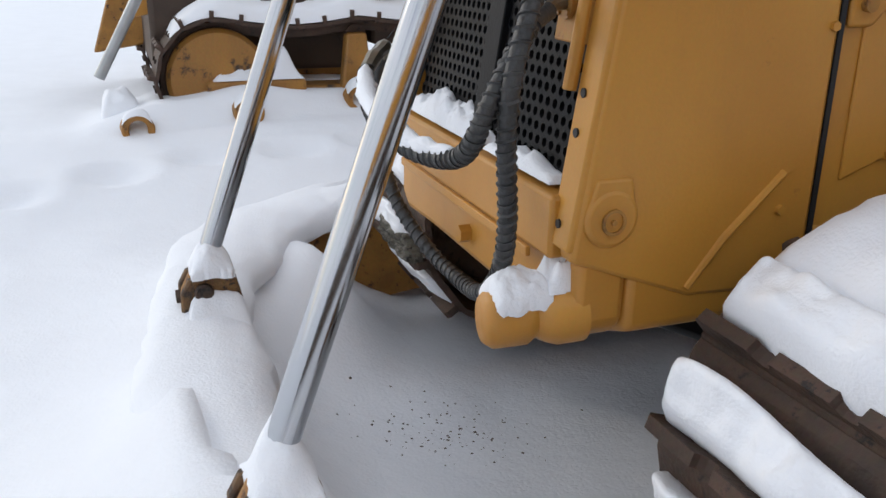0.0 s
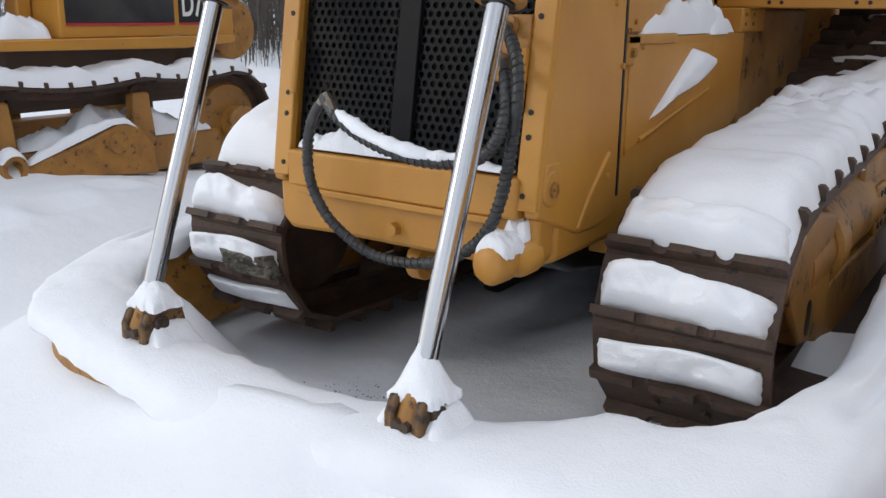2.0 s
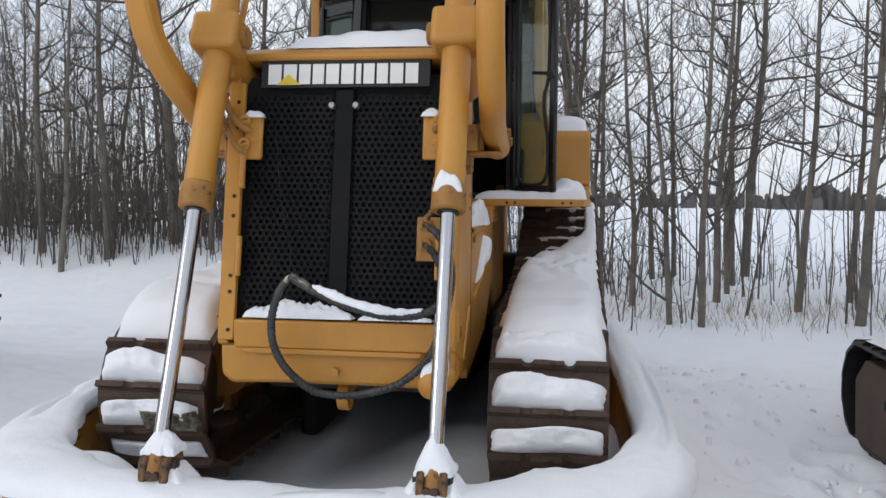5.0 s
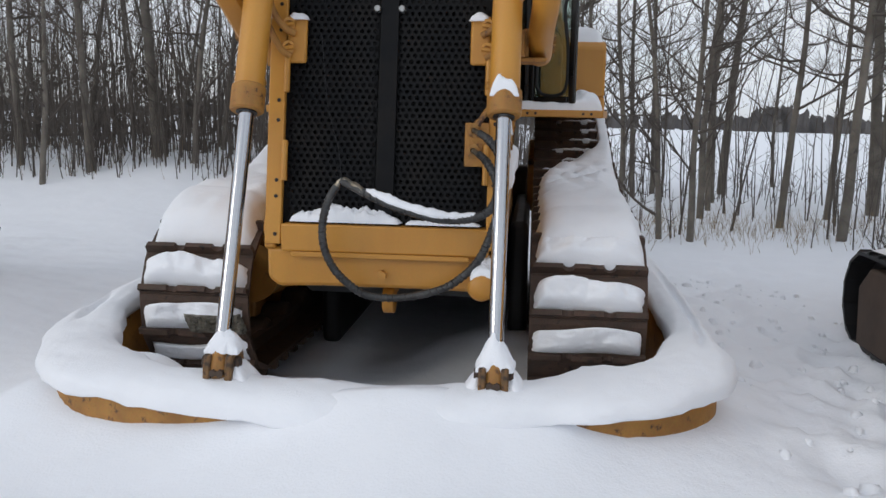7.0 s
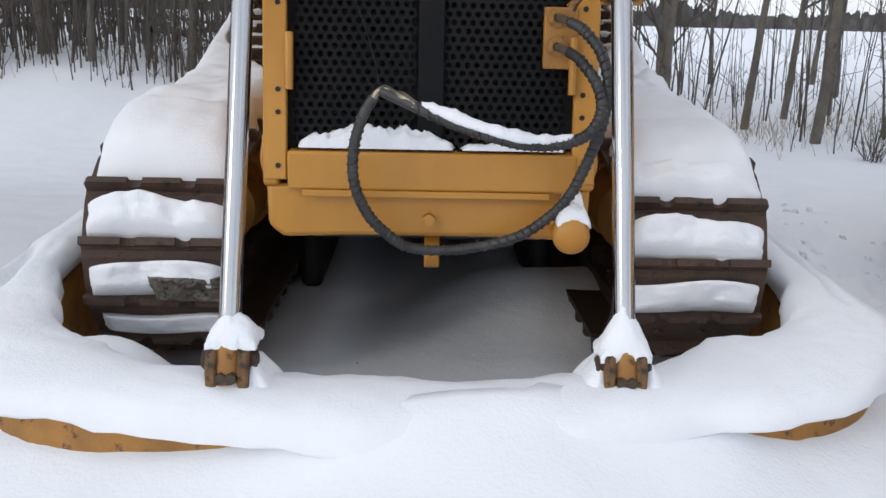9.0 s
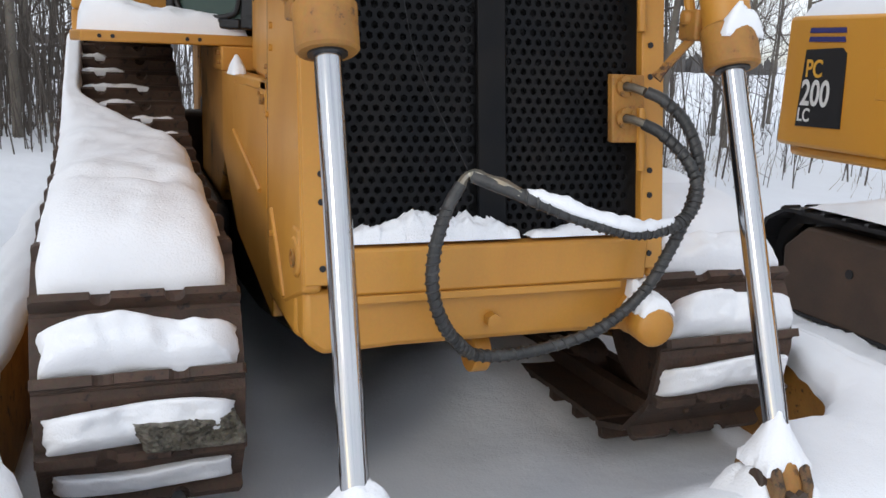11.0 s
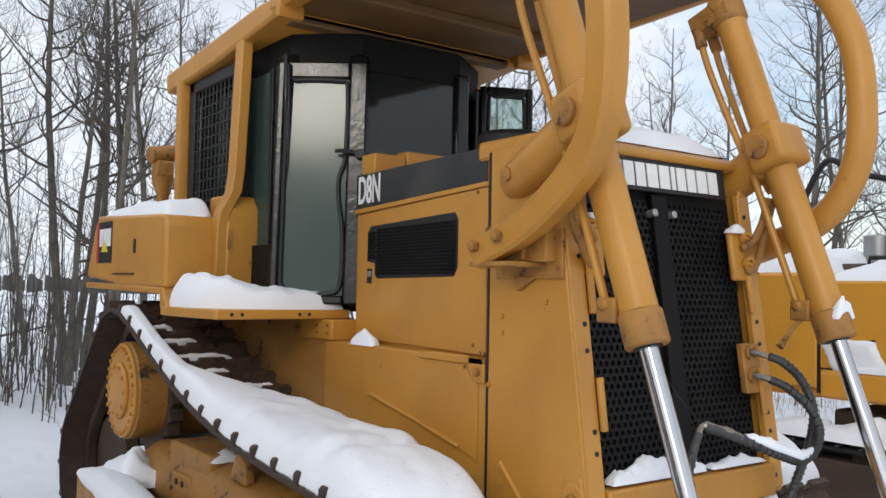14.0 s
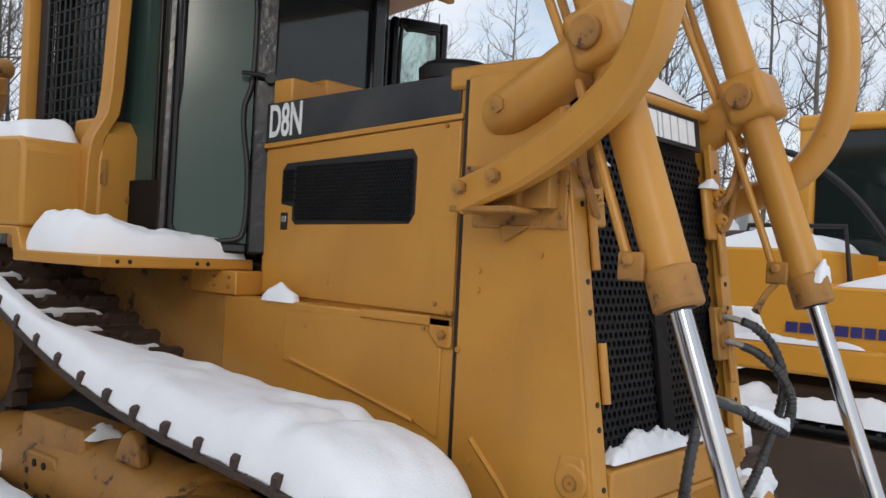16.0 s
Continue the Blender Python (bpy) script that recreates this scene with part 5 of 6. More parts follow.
# ---- snow lying on the bulldozer ----
g = Geo()
rows = []
for k, p in enumerate(FRAME_LINE):
    t = (FRAME_LINE[min(k + 1, len(FRAME_LINE) - 1)] - FRAME_LINE[max(k - 1, 0)]).normalized()
    n = Vector((-t.y, t.x, 0))
    if p.y > 0.4:
        w, h = 0.115, 0.085
    else:
        q = min(max((0.4 - p.y) / 0.8, 0), 1)
        w, h = 0.115 + 0.065 * q, 0.085 + 0.035 * q
    # snow heaped wider inside the two corners
    wide = (0.10 * math.exp(-((p.x - 1.12) / 0.32) ** 2) + 0.05 * math.exp(-((p.x + 1.2) / 0.3) ** 2)) * (p.y < 0.2)
    w += wide
    h -= 0.25 * wide
    p = p + n * wide * 0.95
    nz = noise.noise(p * 2.3)
    nf = noise.noise(p * 7.0 + Vector((5, 0, 0)))
    end = min(1.0, 0.25 + min(k, len(FRAME_LINE) - 1 - k) / 4)
    groove = 0.085 * math.exp(-((p.y - 0.16) / 0.17) ** 4) if p.x < 0 else 0.055 * math.exp(-((p.y - 0.75) / 0.75) ** 4)
    groove *= abs(p.x) > 1.4
    row = []
    for j in range(31):
        a = math.pi * (-0.05 + 1.10 * j / 30)
        side = math.cos(a) * w * (1 + 0.22 * nz + 0.12 * noise.noise(p * 6 + Vector((0, 0, 9.0 if j < 15 else 0.0))) + 0.05 * noise.noise(p * 19 + Vector((0, 0, j * 0.3))) + 0.06 * noise.noise(p * 31 + Vector((0, 0, 4.0 if j < 15 else 0.0))))
        up = math.sin(a) * h * end * (1 + 0.2 * nz + 0.08 * nf)
        up = math.copysign(abs(up) ** 0.7 * h ** 0.3, up) if up > 0 else up * (1.0 + 0.8 * nf)
        up += 0.014 * noise.noise(p * 13 + Vector((j * 0.25, 0, 3)))
        up -= groove * math.exp(-((side + 0.045) / 0.022) ** 2)
        row.append(p + n * side + Vector((0, 0, 0.335 + up)))
    rows.append(row)
g.loft(rows, True)
g.f += [tuple(range(31)), tuple(len(g.v) - 31 + k for k in range(30, -1, -1))]
snow(g, "thick rounded ridge of snow along the push frame")


def upper_run(y):
    """The level of the upper run of the track."""
    if y < 0.45:
        return 0.50 + math.sqrt(max(0.415 ** 2 - (0.535 - y) ** 2, 0.0))
    return 0.907 + 0.2225 * (y - 0.45) - slack(y)


FRONT_END = {-1: 0.27, 1: 0.25}
for s in (-1, 1):
    def run_base(u, v, s=s):
        y = FRONT_END[s] + (v + 1) / 2 * (3.36 - FRONT_END[s])
        bare = min(max((y - (1.75 if s > 0 else 1.5)) / 1.0, 0), 1)
        inner = 0.775 + 0.47 * bare * bare * (3 - 2 * bare)
        x = 1.338 + (inner - 1.338) * (u + 1) / 2
        return Vector((s * x, y, upper_run(y) + 0.005)), Vector((0, -0.12, 1))
    g = Geo()
    nu, nv = 22, 110
    top, low = [], []
    for i in range(nu + 1):
        rt, rl = [], []
        for j in range(nv + 1):
            u, v = -1 + 2 * i / nu, -1 + 2 * j / nv
            p0, _ = run_base(u, v)
            n1, n2 = noise.noise(p0 * 2.6 + Vector((s, 3, 0))), noise.noise(p0 * 9.0 + Vector((s, 3, 0)))
            rag = 0.05 * noise.noise(Vector((p0.y * 9, s * 4.0, 2.0))) + 0.03 * noise.noise(Vector((p0.y * 25, s * 4.0, 2.0)))
            p, up = run_base(u * (0.985 + rag), v)
            h = max(1 - abs(u) ** 5, 0) ** 0.5 * max(1 - max((abs(v) - 0.0), 0) ** 26, 0) ** 0.5
            fade = 1 - 0.55 * min(max((p0.y - 1.6) / 1.2, 0), 1)
            dip = 0.03 * math.exp(-(((p0.y - 0.72) / 0.06) ** 2))
            n3 = noise.noise(p0 * 21.0 + Vector((s, 3, 0)))
            broken = math.exp(-(((p0.y - 1.75) / 0.38) ** 2)) if s > 0 else 0.0
            h *= ((0.145 + 0.05 * math.exp(-(((p0.y - 0.75) / 0.45) ** 2)) if s < 0 else 0.13) * (1 + 0.22 * n1 + (0.10 + 0.35 * broken) * n2 + (0.03 + 0.22 * broken) * n3) - dip) * fade
            rt.append(p + up * h)
            rl.append(p - Vector((0, 0, 0.004)))
        top.append(rt)
        low.append(rl)
    g.loft(top)
    g.loft([r[::-1] for r in low])
    snow(g, "long thick blanket of snow on the upper run of a track", "snow on the tracks")
    # thin strips left between the grouser bars below the platform
    for k, (p, t) in enumerate(hull_belt(CIRCLES, 0.2135, PHASE[s], slack)):
        t = t / np.hypot(*t)
        n = np.array([t[1], -t[0]])
        if not (n[1] > 0.8 and 1.95 < p[0] < 3.2):
            continue
        bare = min(max((p[0] - 1.75) / 1.0, 0), 1)
        edge = 0.775 + 0.47 * bare * bare * (3 - 2 * bare) + 0.05
        far_end = edge - 0.20 - 0.10 * (k % 3)
        def strip(u, v, p=p, t=t, n=n, s=s, edge=edge, far_end=far_end):
            q = p + t * (0.030 * v * (0.3 + 0.35 * (u + 1)) - 0.02) + n * 0.016
            x = max(far_end, 0.79) + (edge - max(far_end, 0.79)) * (u + 1) / 2
            return Vector((s * x, q[0], q[1])), Vector((0, n[0], n[1]))
        snow(pillow(strip, 20, 8, 0.03, 5 * k + s, rag=0.2, square=3, lump=0.6, freq=12, under=0.004), "thin strip of snow on a bare track shoe", "snow on the track shoes")
    # a lump on each shoe of the front curve, held by its grouser bar
    for k, (p, t) in enumerate(hull_belt(CIRCLES, 0.2135, PHASE[s], slack)):
        t = t / np.hypot(*t)
        n = np.array([t[1], -t[0]])
        if not (p[0] < FRONT_END[s] + 0.03 and 0.10 < p[1] < 0.88 and p[0] + t[0] * 0.08 < FRONT_END[s] and t[1] < 0):
            continue
        w = 0.29 if p[1] > 0.4 else 0.275
        th = 0.12 if p[1] > 0.6 else 0.10 if p[1] > 0.4 else 0.06
        def lump(u, v, p=p, t=t, n=n, s=s, w=w):
            q = p + t * (0.069 * v + 0.012 + 0.012 * math.sin(3 * u + p[1] * 9)) + n * 0.012
            return Vector((s * 1.048 + u * w, q[0], q[1])), Vector((0, n[0], n[1] + 0.75)).normalized()
        g = pillow(lump, 44, 18, th, 3 * k + s, rag=0.10, square=6, lump=0.42, freq=6, under=0.006)
        snow(g, "lump of snow held on a track shoe", "snow on the track shoes")
        if s < 0 and 0.42 < p[1] < 0.62:
            def crust(u, v, p=p, t=t, n=n):
                q = p + t * (0.055 * v + 0.012) + n * 0.078
                return Vector((-0.915 + u * 0.155 + 0.02 * v, q[0], q[1])), Vector((0, n[0], n[1] + 0.2)).normalized()
            ob = part("ice_patch", pillow(crust, 60, 34, 0.030, 7, rag=0.10, square=5, lump=1.1, freq=24, under=0.05), ICE, None, angle=80)
            tagged(ob, "patch of dirty grey ice frozen to a track shoe", "ice")

# platform, tank tops, shelves, hood
for s in (-1, 1):
    def deck(u, v, s=s):
        a = (u + 1) / 2
        front = Vector((0.45 + 0.80 * a, 2.05 + 0.30 * a ** 4, 0))
        back = Vector((0.44 + 0.83 * a, 2.20 + 0.50 * a, 0))
        b = (v + 1) / 2
        q = front.lerp(back, b)
        pile = 0.55 + 0.40 * max(a, 0) ** 0.7 + 0.85 * b * math.exp(-((a - 0.88) / 0.16) ** 2)
        return Vector((s * q.x, q.y, 1.612)), Vector((0, 0, pile))
    snow(pillow(deck, 60, 30, 0.145 if s < 0 else 0.10, 5 + s, rag=0.03, square=7, lump=0.45, freq=3.6), "drift of snow on the cab platform", "snow on the platforms")
    snow(pillow(lambda u, v, s=s: (Vector((s * (1.122 + 0.143 * u), 3.445 + 0.705 * v, 2.160 + 0.022 * v)), Vector((0, -0.05, 1.0 - 0.25 * v - 0.2 * u))), 14, 40, 0.115, 8 + s, rag=0.03, square=6, lump=0.3, freq=3), "snow cap on a side tank", "snow on the tanks")
    snow(pillow(flat(s * 0.605, s * 0.53, 1.50, 1.76, 1.44), 8, 14, 0.07 if s < 0 else 0.1, 11 + s, rag=0.2, square=2, lump=0.5, freq=9), "small heap of snow on the hood shelf", "small snow heaps")
    c = axis_at(s, 0.56)
    def cone(u, v, c=c, s=s):
        r = 0.072 if s < 0 else 0.075
        return Vector((c.x + u * r * 1.15 + (0.012 if s < 0 else 0.0), c.y + 0.005 + v * r, (0.525 if s < 0 else 0.50) + (0.05 if s < 0 else 0.10) * max(0, 1 - math.hypot(u, v)))), Vector((0, 0, 1))
    snow(pillow(cone, 28, 28, 0.045, 20 + s, rag=0.18, square=2, lump=0.6, freq=13, under=0.02), "pointed snow cap round a cylinder rod", "snow on the clevises")
    for q in (-1, 1):
        def heap(u, v, c=c, q=q):
            return Vector((c.x + q * 0.09 + u * 0.06, c.y + 0.01 + v * 0.10, 0.36 + 0.05 * max(0, 1 - abs(u)))), Vector((-q * 0.3, 0, 1))
        if s > 0 or q > 0:
            snow(pillow(heap, 18, 18, 0.07 if s > 0 else 0.05, 26 + s + q, rag=0.15, square=2, lump=0.5, freq=11, under=0.03), "snow heaped against a rod clevis", "snow on the clevises")
snow(pillow(flat(-0.36, 0.56, 0.22, 0.62, 2.387), 26, 12, 0.10, 31, rag=0.08, square=3, lump=0.4, freq=4), "layer of snow on the radiator guard top")
snow(pillow(flat(-0.49, 0.10, -0.045, 0.03, 1.016), 70, 10, 0.062, 33, rag=0.10, square=4, lump=0.7, freq=17), "ragged snow on the ledge below the grille")
snow(pillow(flat(0.10, 0.50, -0.045, 0.02, 1.016), 30, 8, 0.03, 34, rag=0.16, square=3, lump=0.8, freq=14), "thin snow on the ledge below the grille")
snow(pillow(lambda u, v: (Vector((0.515 + u * 0.064, -0.12 + v * 0.07, 0.738 + math.sqrt(max(0.070 ** 2 - (u * 0.058) ** 2, 0)) - 0.008)), Vector((0.2 * u, -0.05, 1))), 30, 30, 0.05, 35, rag=0.16, square=3, lump=0.6, freq=13, under=0.006), "snow on the round stub")
snow(pillow(flat(0.48, 0.575, -0.075, 0.02, 0.80), 20, 20, 0.065, 36, rag=0.12, square=3, lump=0.9, freq=19), "snow in the corner above the round stub")
for s, z in ((1, 1.678),):
    c = axis_at(s, z)
    snow(pillow(lambda u, v: (Vector((c.x + u * 0.07, c.y - 0.055 + v * 0.028, z - 0.02)), Vector((0, -0.25, 1))), 12, 8, 0.07 if s > 0 else 0.03, 40 + s, rag=0.15, square=2, lump=0.5, freq=18, under=0.01), "snow sitting on a cylinder gland", "small snow heaps")
for s in (-1, 1):
    snow(pillow(flat(s * 0.40, s * 0.51, lean(2.0) - 0.04, lean(2.0) + 0.03, 2.02), 10, 8, 0.04, 44 + s, rag=0.15, square=2, lump=0.5, freq=18), "snow on a shackle plate", "small snow heaps")
# snow stuck to the flank of the east side covers
def stuck(u, v):
    a, b = (u + 1) / 2, (v + 1) / 2
    y = 0.83 + b * (0.10 + 0.62 * (1 - a) * a + 0.20 * a) + 0.46 * a
    z = 1.11 + a * 0.29 - 0.14 * b * a + 0.07 * b
    return Vector((0.598, y, z)), Vector((1, 0, 0.25))
snow(pillow(stuck, 20, 20, 0.045, 50, rag=0.06, square=4, lump=0.4, freq=6), "wedge of snow stuck to the side cover")
snow(pillow(lambda u, v: (Vector((0.545 + 0.05 * u, 1.32 + 0.58 * v, 1.447)), Vector((0.1, 0, 1.0 + 0.9 * math.exp(-((v - 0.05) / 0.28) ** 2)))), 10, 40, 0.11, 51, rag=0.12, square=2.2, lump=0.7, freq=5), "snow along the hood shelf")
# snow on the hose
line = spline(hose_rows[1][1], 7)
rows = []
for k in range(36, 70):
    p = line[k]
    w = 0.024 * math.sin(math.pi * min(max((k - 35) / 35, 0), 1)) ** 0.4 * (1 + 0.5 * noise.noise(p * 22))
    if 62 < k < 68:
        w *= 1.6
    rows.append([p + Vector((0, math.cos(a) * w * 1.1, 0.012 + max(math.sin(a), -0.2) * w * 1.5)) for a in [2 * math.pi * q / 10 for q in range(10)]])
g = Geo()
g.loft(rows, True)
g.f += [tuple(range(10)), tuple(len(g.v) - 10 + k for k in range(9, -1, -1))]
snow(g, "strip of snow balanced on a hydraulic hose")
# snow on the roller frames and arm pivots
for s in (-1, 1):
    snow(pillow(flat(s * 1.46, s * 1.16, 2.80, 3.3, 0.60), 14, 20, 0.13, 60 + s, rag=0.2, square=2, lump=0.8, freq=6, under=0.05), "snow heaped at the push arm pivot", "snow on the roller frames")
    snow(pillow(lambda u, v, s=s: (Vector((s * (1.20 + 0.035 * u), 0.86 + 0.17 * v, 0.708 + 0.078 * v)), Vector((0, -0.3, 1))), 10, 18, 0.045, 62 + s, rag=0.2, square=2, lump=0.6, freq=8), "snow on an idler fork", "snow on the roller frames")
    snow(pillow(flat(s * 1.2, s * 0.98, 2.10, 2.35, 0.80), 10, 14, 0.05, 64 + s, rag=0.3, square=2, lump=0.8, freq=8), "snow patch on a roller frame", "snow on the roller frames")


# ---- the second bulldozer, parked alongside ----
other = thing("bulldozer", (-5.1, 1.4, 0.0), "older yellow bulldozer half buried in snow beside the first", "bulldozer")
OTHER = [(-0.18, 0.55, 0.42), (3.02, 0.55, 0.42)]


def other_slack(y):
    """The older machine's chain hangs between its idler, two carrier rollers and drive."""
    for a, b, d in ((-0.15, 0.84, 0.055), (0.84, 2.05, 0.05), (2.05, 3.0, 0.04)):
        if a < y < b:
            return d * math.sin(math.pi * (y - a) / (b - a))
    return 0.0


for x in (-4.53, -6.35):
    crawler(other, x, OTHER, 0.50, 0.203, 0.06, STEEL, STEEL, keep=lambda p: p[1] > 0.25, sag=other_slack)
    s = 1 if x > -5 else -1
    g = Geo()
    g.cyl((x + s * 0.06, -0.18, 0.55), (x + s * 0.19, -0.18, 0.55), 0.36, 40, edge=0.03)
    part("idler", g, YELLOW_DIRTY, other)
    g = Geo()
    g.cyl((x - 0.05, 3.02, 0.55), (x + s * 0.12, 3.02, 0.55), 0.34, 40, edge=0.03)
    drive = part("rear_drive", g, YELLOW_DIRTY, other)
    g = Geo()
    g.cyl((x + s * 0.10, 3.10, 0.50), (x + s * 0.26, 3.10, 0.50), 0.17, 28, edge=0.02)
    part("drive_hub", g, YELLOW_WORN, drive)
    g = Geo()
    g.box(x - 0.12, x + 0.16, 0.3, 2.9, 0.18, 0.48)
    part("roller_frame", g, YELLOW_DIRTY, other, bevel=0.03)
    for y in (0.84, 2.05):
        g = Geo()
        g.prism([(y - 0.13, 0.40), (y - 0.08, 0.86), (y + 0.07, 0.86), (y + 0.12, 0.40)], "x", x + s * 0.08, x + s * 0.20)
        br = part("carrier_bracket", g, YELLOW_DIRTY, other, bevel=0.02)
        g = Geo()
        g.cyl((x - 0.10, y, 0.84), (x + s * 0.14, y, 0.84), 0.08, 16)
        part("carrier_roller", g, STEEL, br)
    g = Geo()
    g.box(x + s * 0.12, x + s * 0.24, -0.27, 0.44, 0.34, 0.545)
    guard = part("idler_guard", g, YELLOW_WORN, other, bevel=0.025)
    g = Geo()
    g.cyl((x + s * 0.235, -0.09, 0.47), (x + s * 0.25, -0.09, 0.47), 0.03, 14)
    part("guard_hole", g, BLACK, guard)
# push arm and its three lug eyes standing out of the snow
g = Geo()
g.prism([(0.90, 0.40), (1.45, 0.55), (1.70, 0.64), (1.88, 0.62), (2.02, 0.45), (2.05, 0.20), (0.90, 0.30)], "x", -4.27, -4.17)
arm = part("push_arm", g, YELLOW_WORN, other, bevel=0.02)
g = Geo()
g.cyl((-4.18, 1.68, 0.49), (-4.155, 1.68, 0.49), 0.085, 24, edge=0.006)
part("arm_pin", g, YELLOW_WORN, arm)
for x, y, z in ((-4.20, 0.80, 0.405), (-4.03, -0.035, 0.372), (-3.90, -0.771, 0.322)):
    g = Geo()
    g.ring((x, y, z), (1, 0.1, 0), 0.062, 0.105, 0.12, 28)
    part("lug_eye", g, YELLOW_WORN, arm, bevel=0.01)
# fender, side box with the model stripe, engine bay, radiator, cab cage
g = Geo()
g.prism([(0.88, 1.22), (0.95, 1.30), (3.15, 1.30), (3.15, 1.24), (2.6, 1.20)], "x", -4.95, -4.40)
part("fender", g, YELLOW, other, bevel=0.012)
g = Geo()
g.box(-5.1, -4.52, 1.0, 3.0, 0.75, 1.24)
part("frame_side", g, RUST_BROWN, other, bevel=0.03)
g = Geo()
g.prism([(1.45, 1.30), (1.45, 1.83), (2.97, 1.83), (2.97, 1.30)], "x", -5.05, -4.45)
sidebox = part("side_box", g, YELLOW, other, bevel=0.012)
g = Geo()
g.box(-4.452, -4.442, 1.50, 2.52, 1.415, 1.735)
part("black_stripe", g, BLACK_PLATE, sidebox, bevel=0.003)
g = Geo()
g.box(-4.446, -4.438, 1.50, 2.52, 1.395, 1.415)
g.box(-4.446, -4.438, 2.57, 2.92, 1.395, 1.415)
parts("red_line", g, RED, sidebox)
g = Geo()
g.box(-4.452, -4.442, 2.57, 2.92, 1.415, 1.735)
label_plate = part("model_plate", g, BLACK, sidebox, bevel=0.003)
m = Matrix(((0, 0, 1, -4.4405), (1, 0, 0, 2.595), (0, 1, 0, 1.472), (0, 0, 0, 1)))
words("D7F", 0.295, m, WHITE, label_plate, squeeze=0.62)
g = Geo()
g.box(-5.0, -4.44, 2.99, 3.17, 1.28, 1.89)
part("corner_post", g, YELLOW, other, bevel=0.015)
g = Geo()
g.tube([(-5.3, 3.30, 1.35), (-4.60, 3.30, 1.35)], [0.28, 0.28], 28)
part("rear_drum", g, YELLOW_WORN, other, bevel=0.02)
g = Geo()
g.box(-6.3, -4.75, -0.6, 0.9, 0.55, 1.25)
g.box(-6.1, -5.0, -0.55, 1.0, 1.2, 2.1)
parts("engine", g, RUST_BROWN, other, bevel=0.04)
g = Geo()
g.prism([(-0.70, 0.95), (0.25, 1.15), (0.60, 1.08), (0.95, 1.10), (0.95, 1.18), (0.55, 1.16), (0.2, 1.26), (-0.05, 1.55), (-0.30, 1.95), (-0.70, 1.95)], "x", -4.95, -4.85)
part("engine_guard", g, YELLOW, other, bevel=0.015)
g = Geo()
g.box(-4.98, -4.80, 0.92, 1.02, 1.2, 2.2)
g.box(-4.98, -4.80, 1.32, 1.44, 1.25, 2.2)
parts("hood_post", g, YELLOW, other, bevel=0.015)
g = Geo()
g.box(-5.1, -4.9, 0.2, 0.75, 1.28, 1.42)
part("engine_pan", g, YELLOW_DIRTY, other, bevel=0.02)
g = Geo()
g.box(-6.2, -4.5, 1.45, 2.88, 1.80, 1.84)
part("cab_floor", g, YELLOW, other, bevel=0.01)
for x in (-4.58, -6.1):
    for y in (1.7, 2.80):
        g = Geo()
        g.box(x - 0.05, x + 0.05, y - 0.06, y + 0.06, 1.82, 3.1)
        part("cab_post", g, YELLOW, other, bevel=0.01)
g = Geo()
g.box(-6.25, -4.45, 1.55, 2.95, 3.1, 3.2)
part("cab_roof", g, YELLOW, other, bevel=0.02)
g = Geo()
g.box(-4.72, -4.66, 1.75, 2.75, 1.84, 2.05)
part("cab_panel", g, BLACK, other)
for k in range(14):
    g = Geo()
    g.cyl((-4.60, 1.80 + 0.07 * k, 2.05), (-4.60, 1.80 + 0.07 * k, 3.08), 0.006, 6)
    part("cage_wire", g, YELLOW_WORN, other)
for k in range(12):
    g = Geo()
    g.cyl((-4.60, 1.75, 2.08 + 0.085 * k), (-4.60, 2.76, 2.08 + 0.085 * k), 0.006, 6)
    part("cage_wire", g, YELLOW_WORN, other)
g = Geo()
g.prism([(-1.02, 0.55), (-0.72, 1.45), (0.1, 1.75), (0.3, 0.75)], "x", -6.35, -6.2)
part("blade", g, YELLOW_WORN, other, "rusty yellow blade lying in the snow", bevel=0.02)
g = Geo()
g.tube([(-4.32, -0.975, 0.60), (-4.32, -0.60, 1.27)], 0.037, 18)
part("lift_rod", g, GALV, other, "dull steel cylinder rod leaning out of the snow")


def other_run(y):
    edge = 0.0
    if y < -0.18:
        edge = 0.44 - math.sqrt(max(0.44 ** 2 - (y + 0.18) ** 2, 0.0))
    if y > 3.02:
        edge = 0.44 - math.sqrt(max(0.44 ** 2 - (y - 3.02) ** 2, 0.0))
    return 0.985 - edge - other_slack(y)


snow(pillow(lambda u, v: (Vector((-4.53 + u * 0.245, 1.42 + v * 1.93, other_run(1.42 + v * 1.93) + 0.005)), Vector((0, 0, 1))), 14, 90, 0.13, 70, rag=0.02, square=6, lump=0.5, freq=3.2), "thick snow along the upper run of the older machine's track", "snow on the tracks")
snow(pillow(flat(-4.46, -4.86, 0.96, 1.42, 1.302), 10, 14, 0.16, 71, rag=0.1, square=3, lump=0.6, freq=6), "heap of snow on the fender", "small snow heaps")
snow(pillow(flat(-4.45, -4.55, 2.35, 3.02, 1.302), 8, 20, 0.07, 72, rag=0.1, square=2.5, lump=0.6, freq=6), "snow on the fender under the model plate", "small snow heaps")
snow(pillow(flat(-4.45, -4.95, 2.95, 3.21, 1.892), 10, 8, 0.09, 73, rag=0.05, square=3, lump=0.4, freq=6), "snow cap on a corner post", "small snow heaps")
snow(pillow(flat(-4.45, -4.6, 1.55, 2.3, 1.842), 8, 20, 0.03, 74, rag=0.2, square=2.5, lump=0.6, freq=6), "thin snow on the cab floor edge", "small snow heaps")
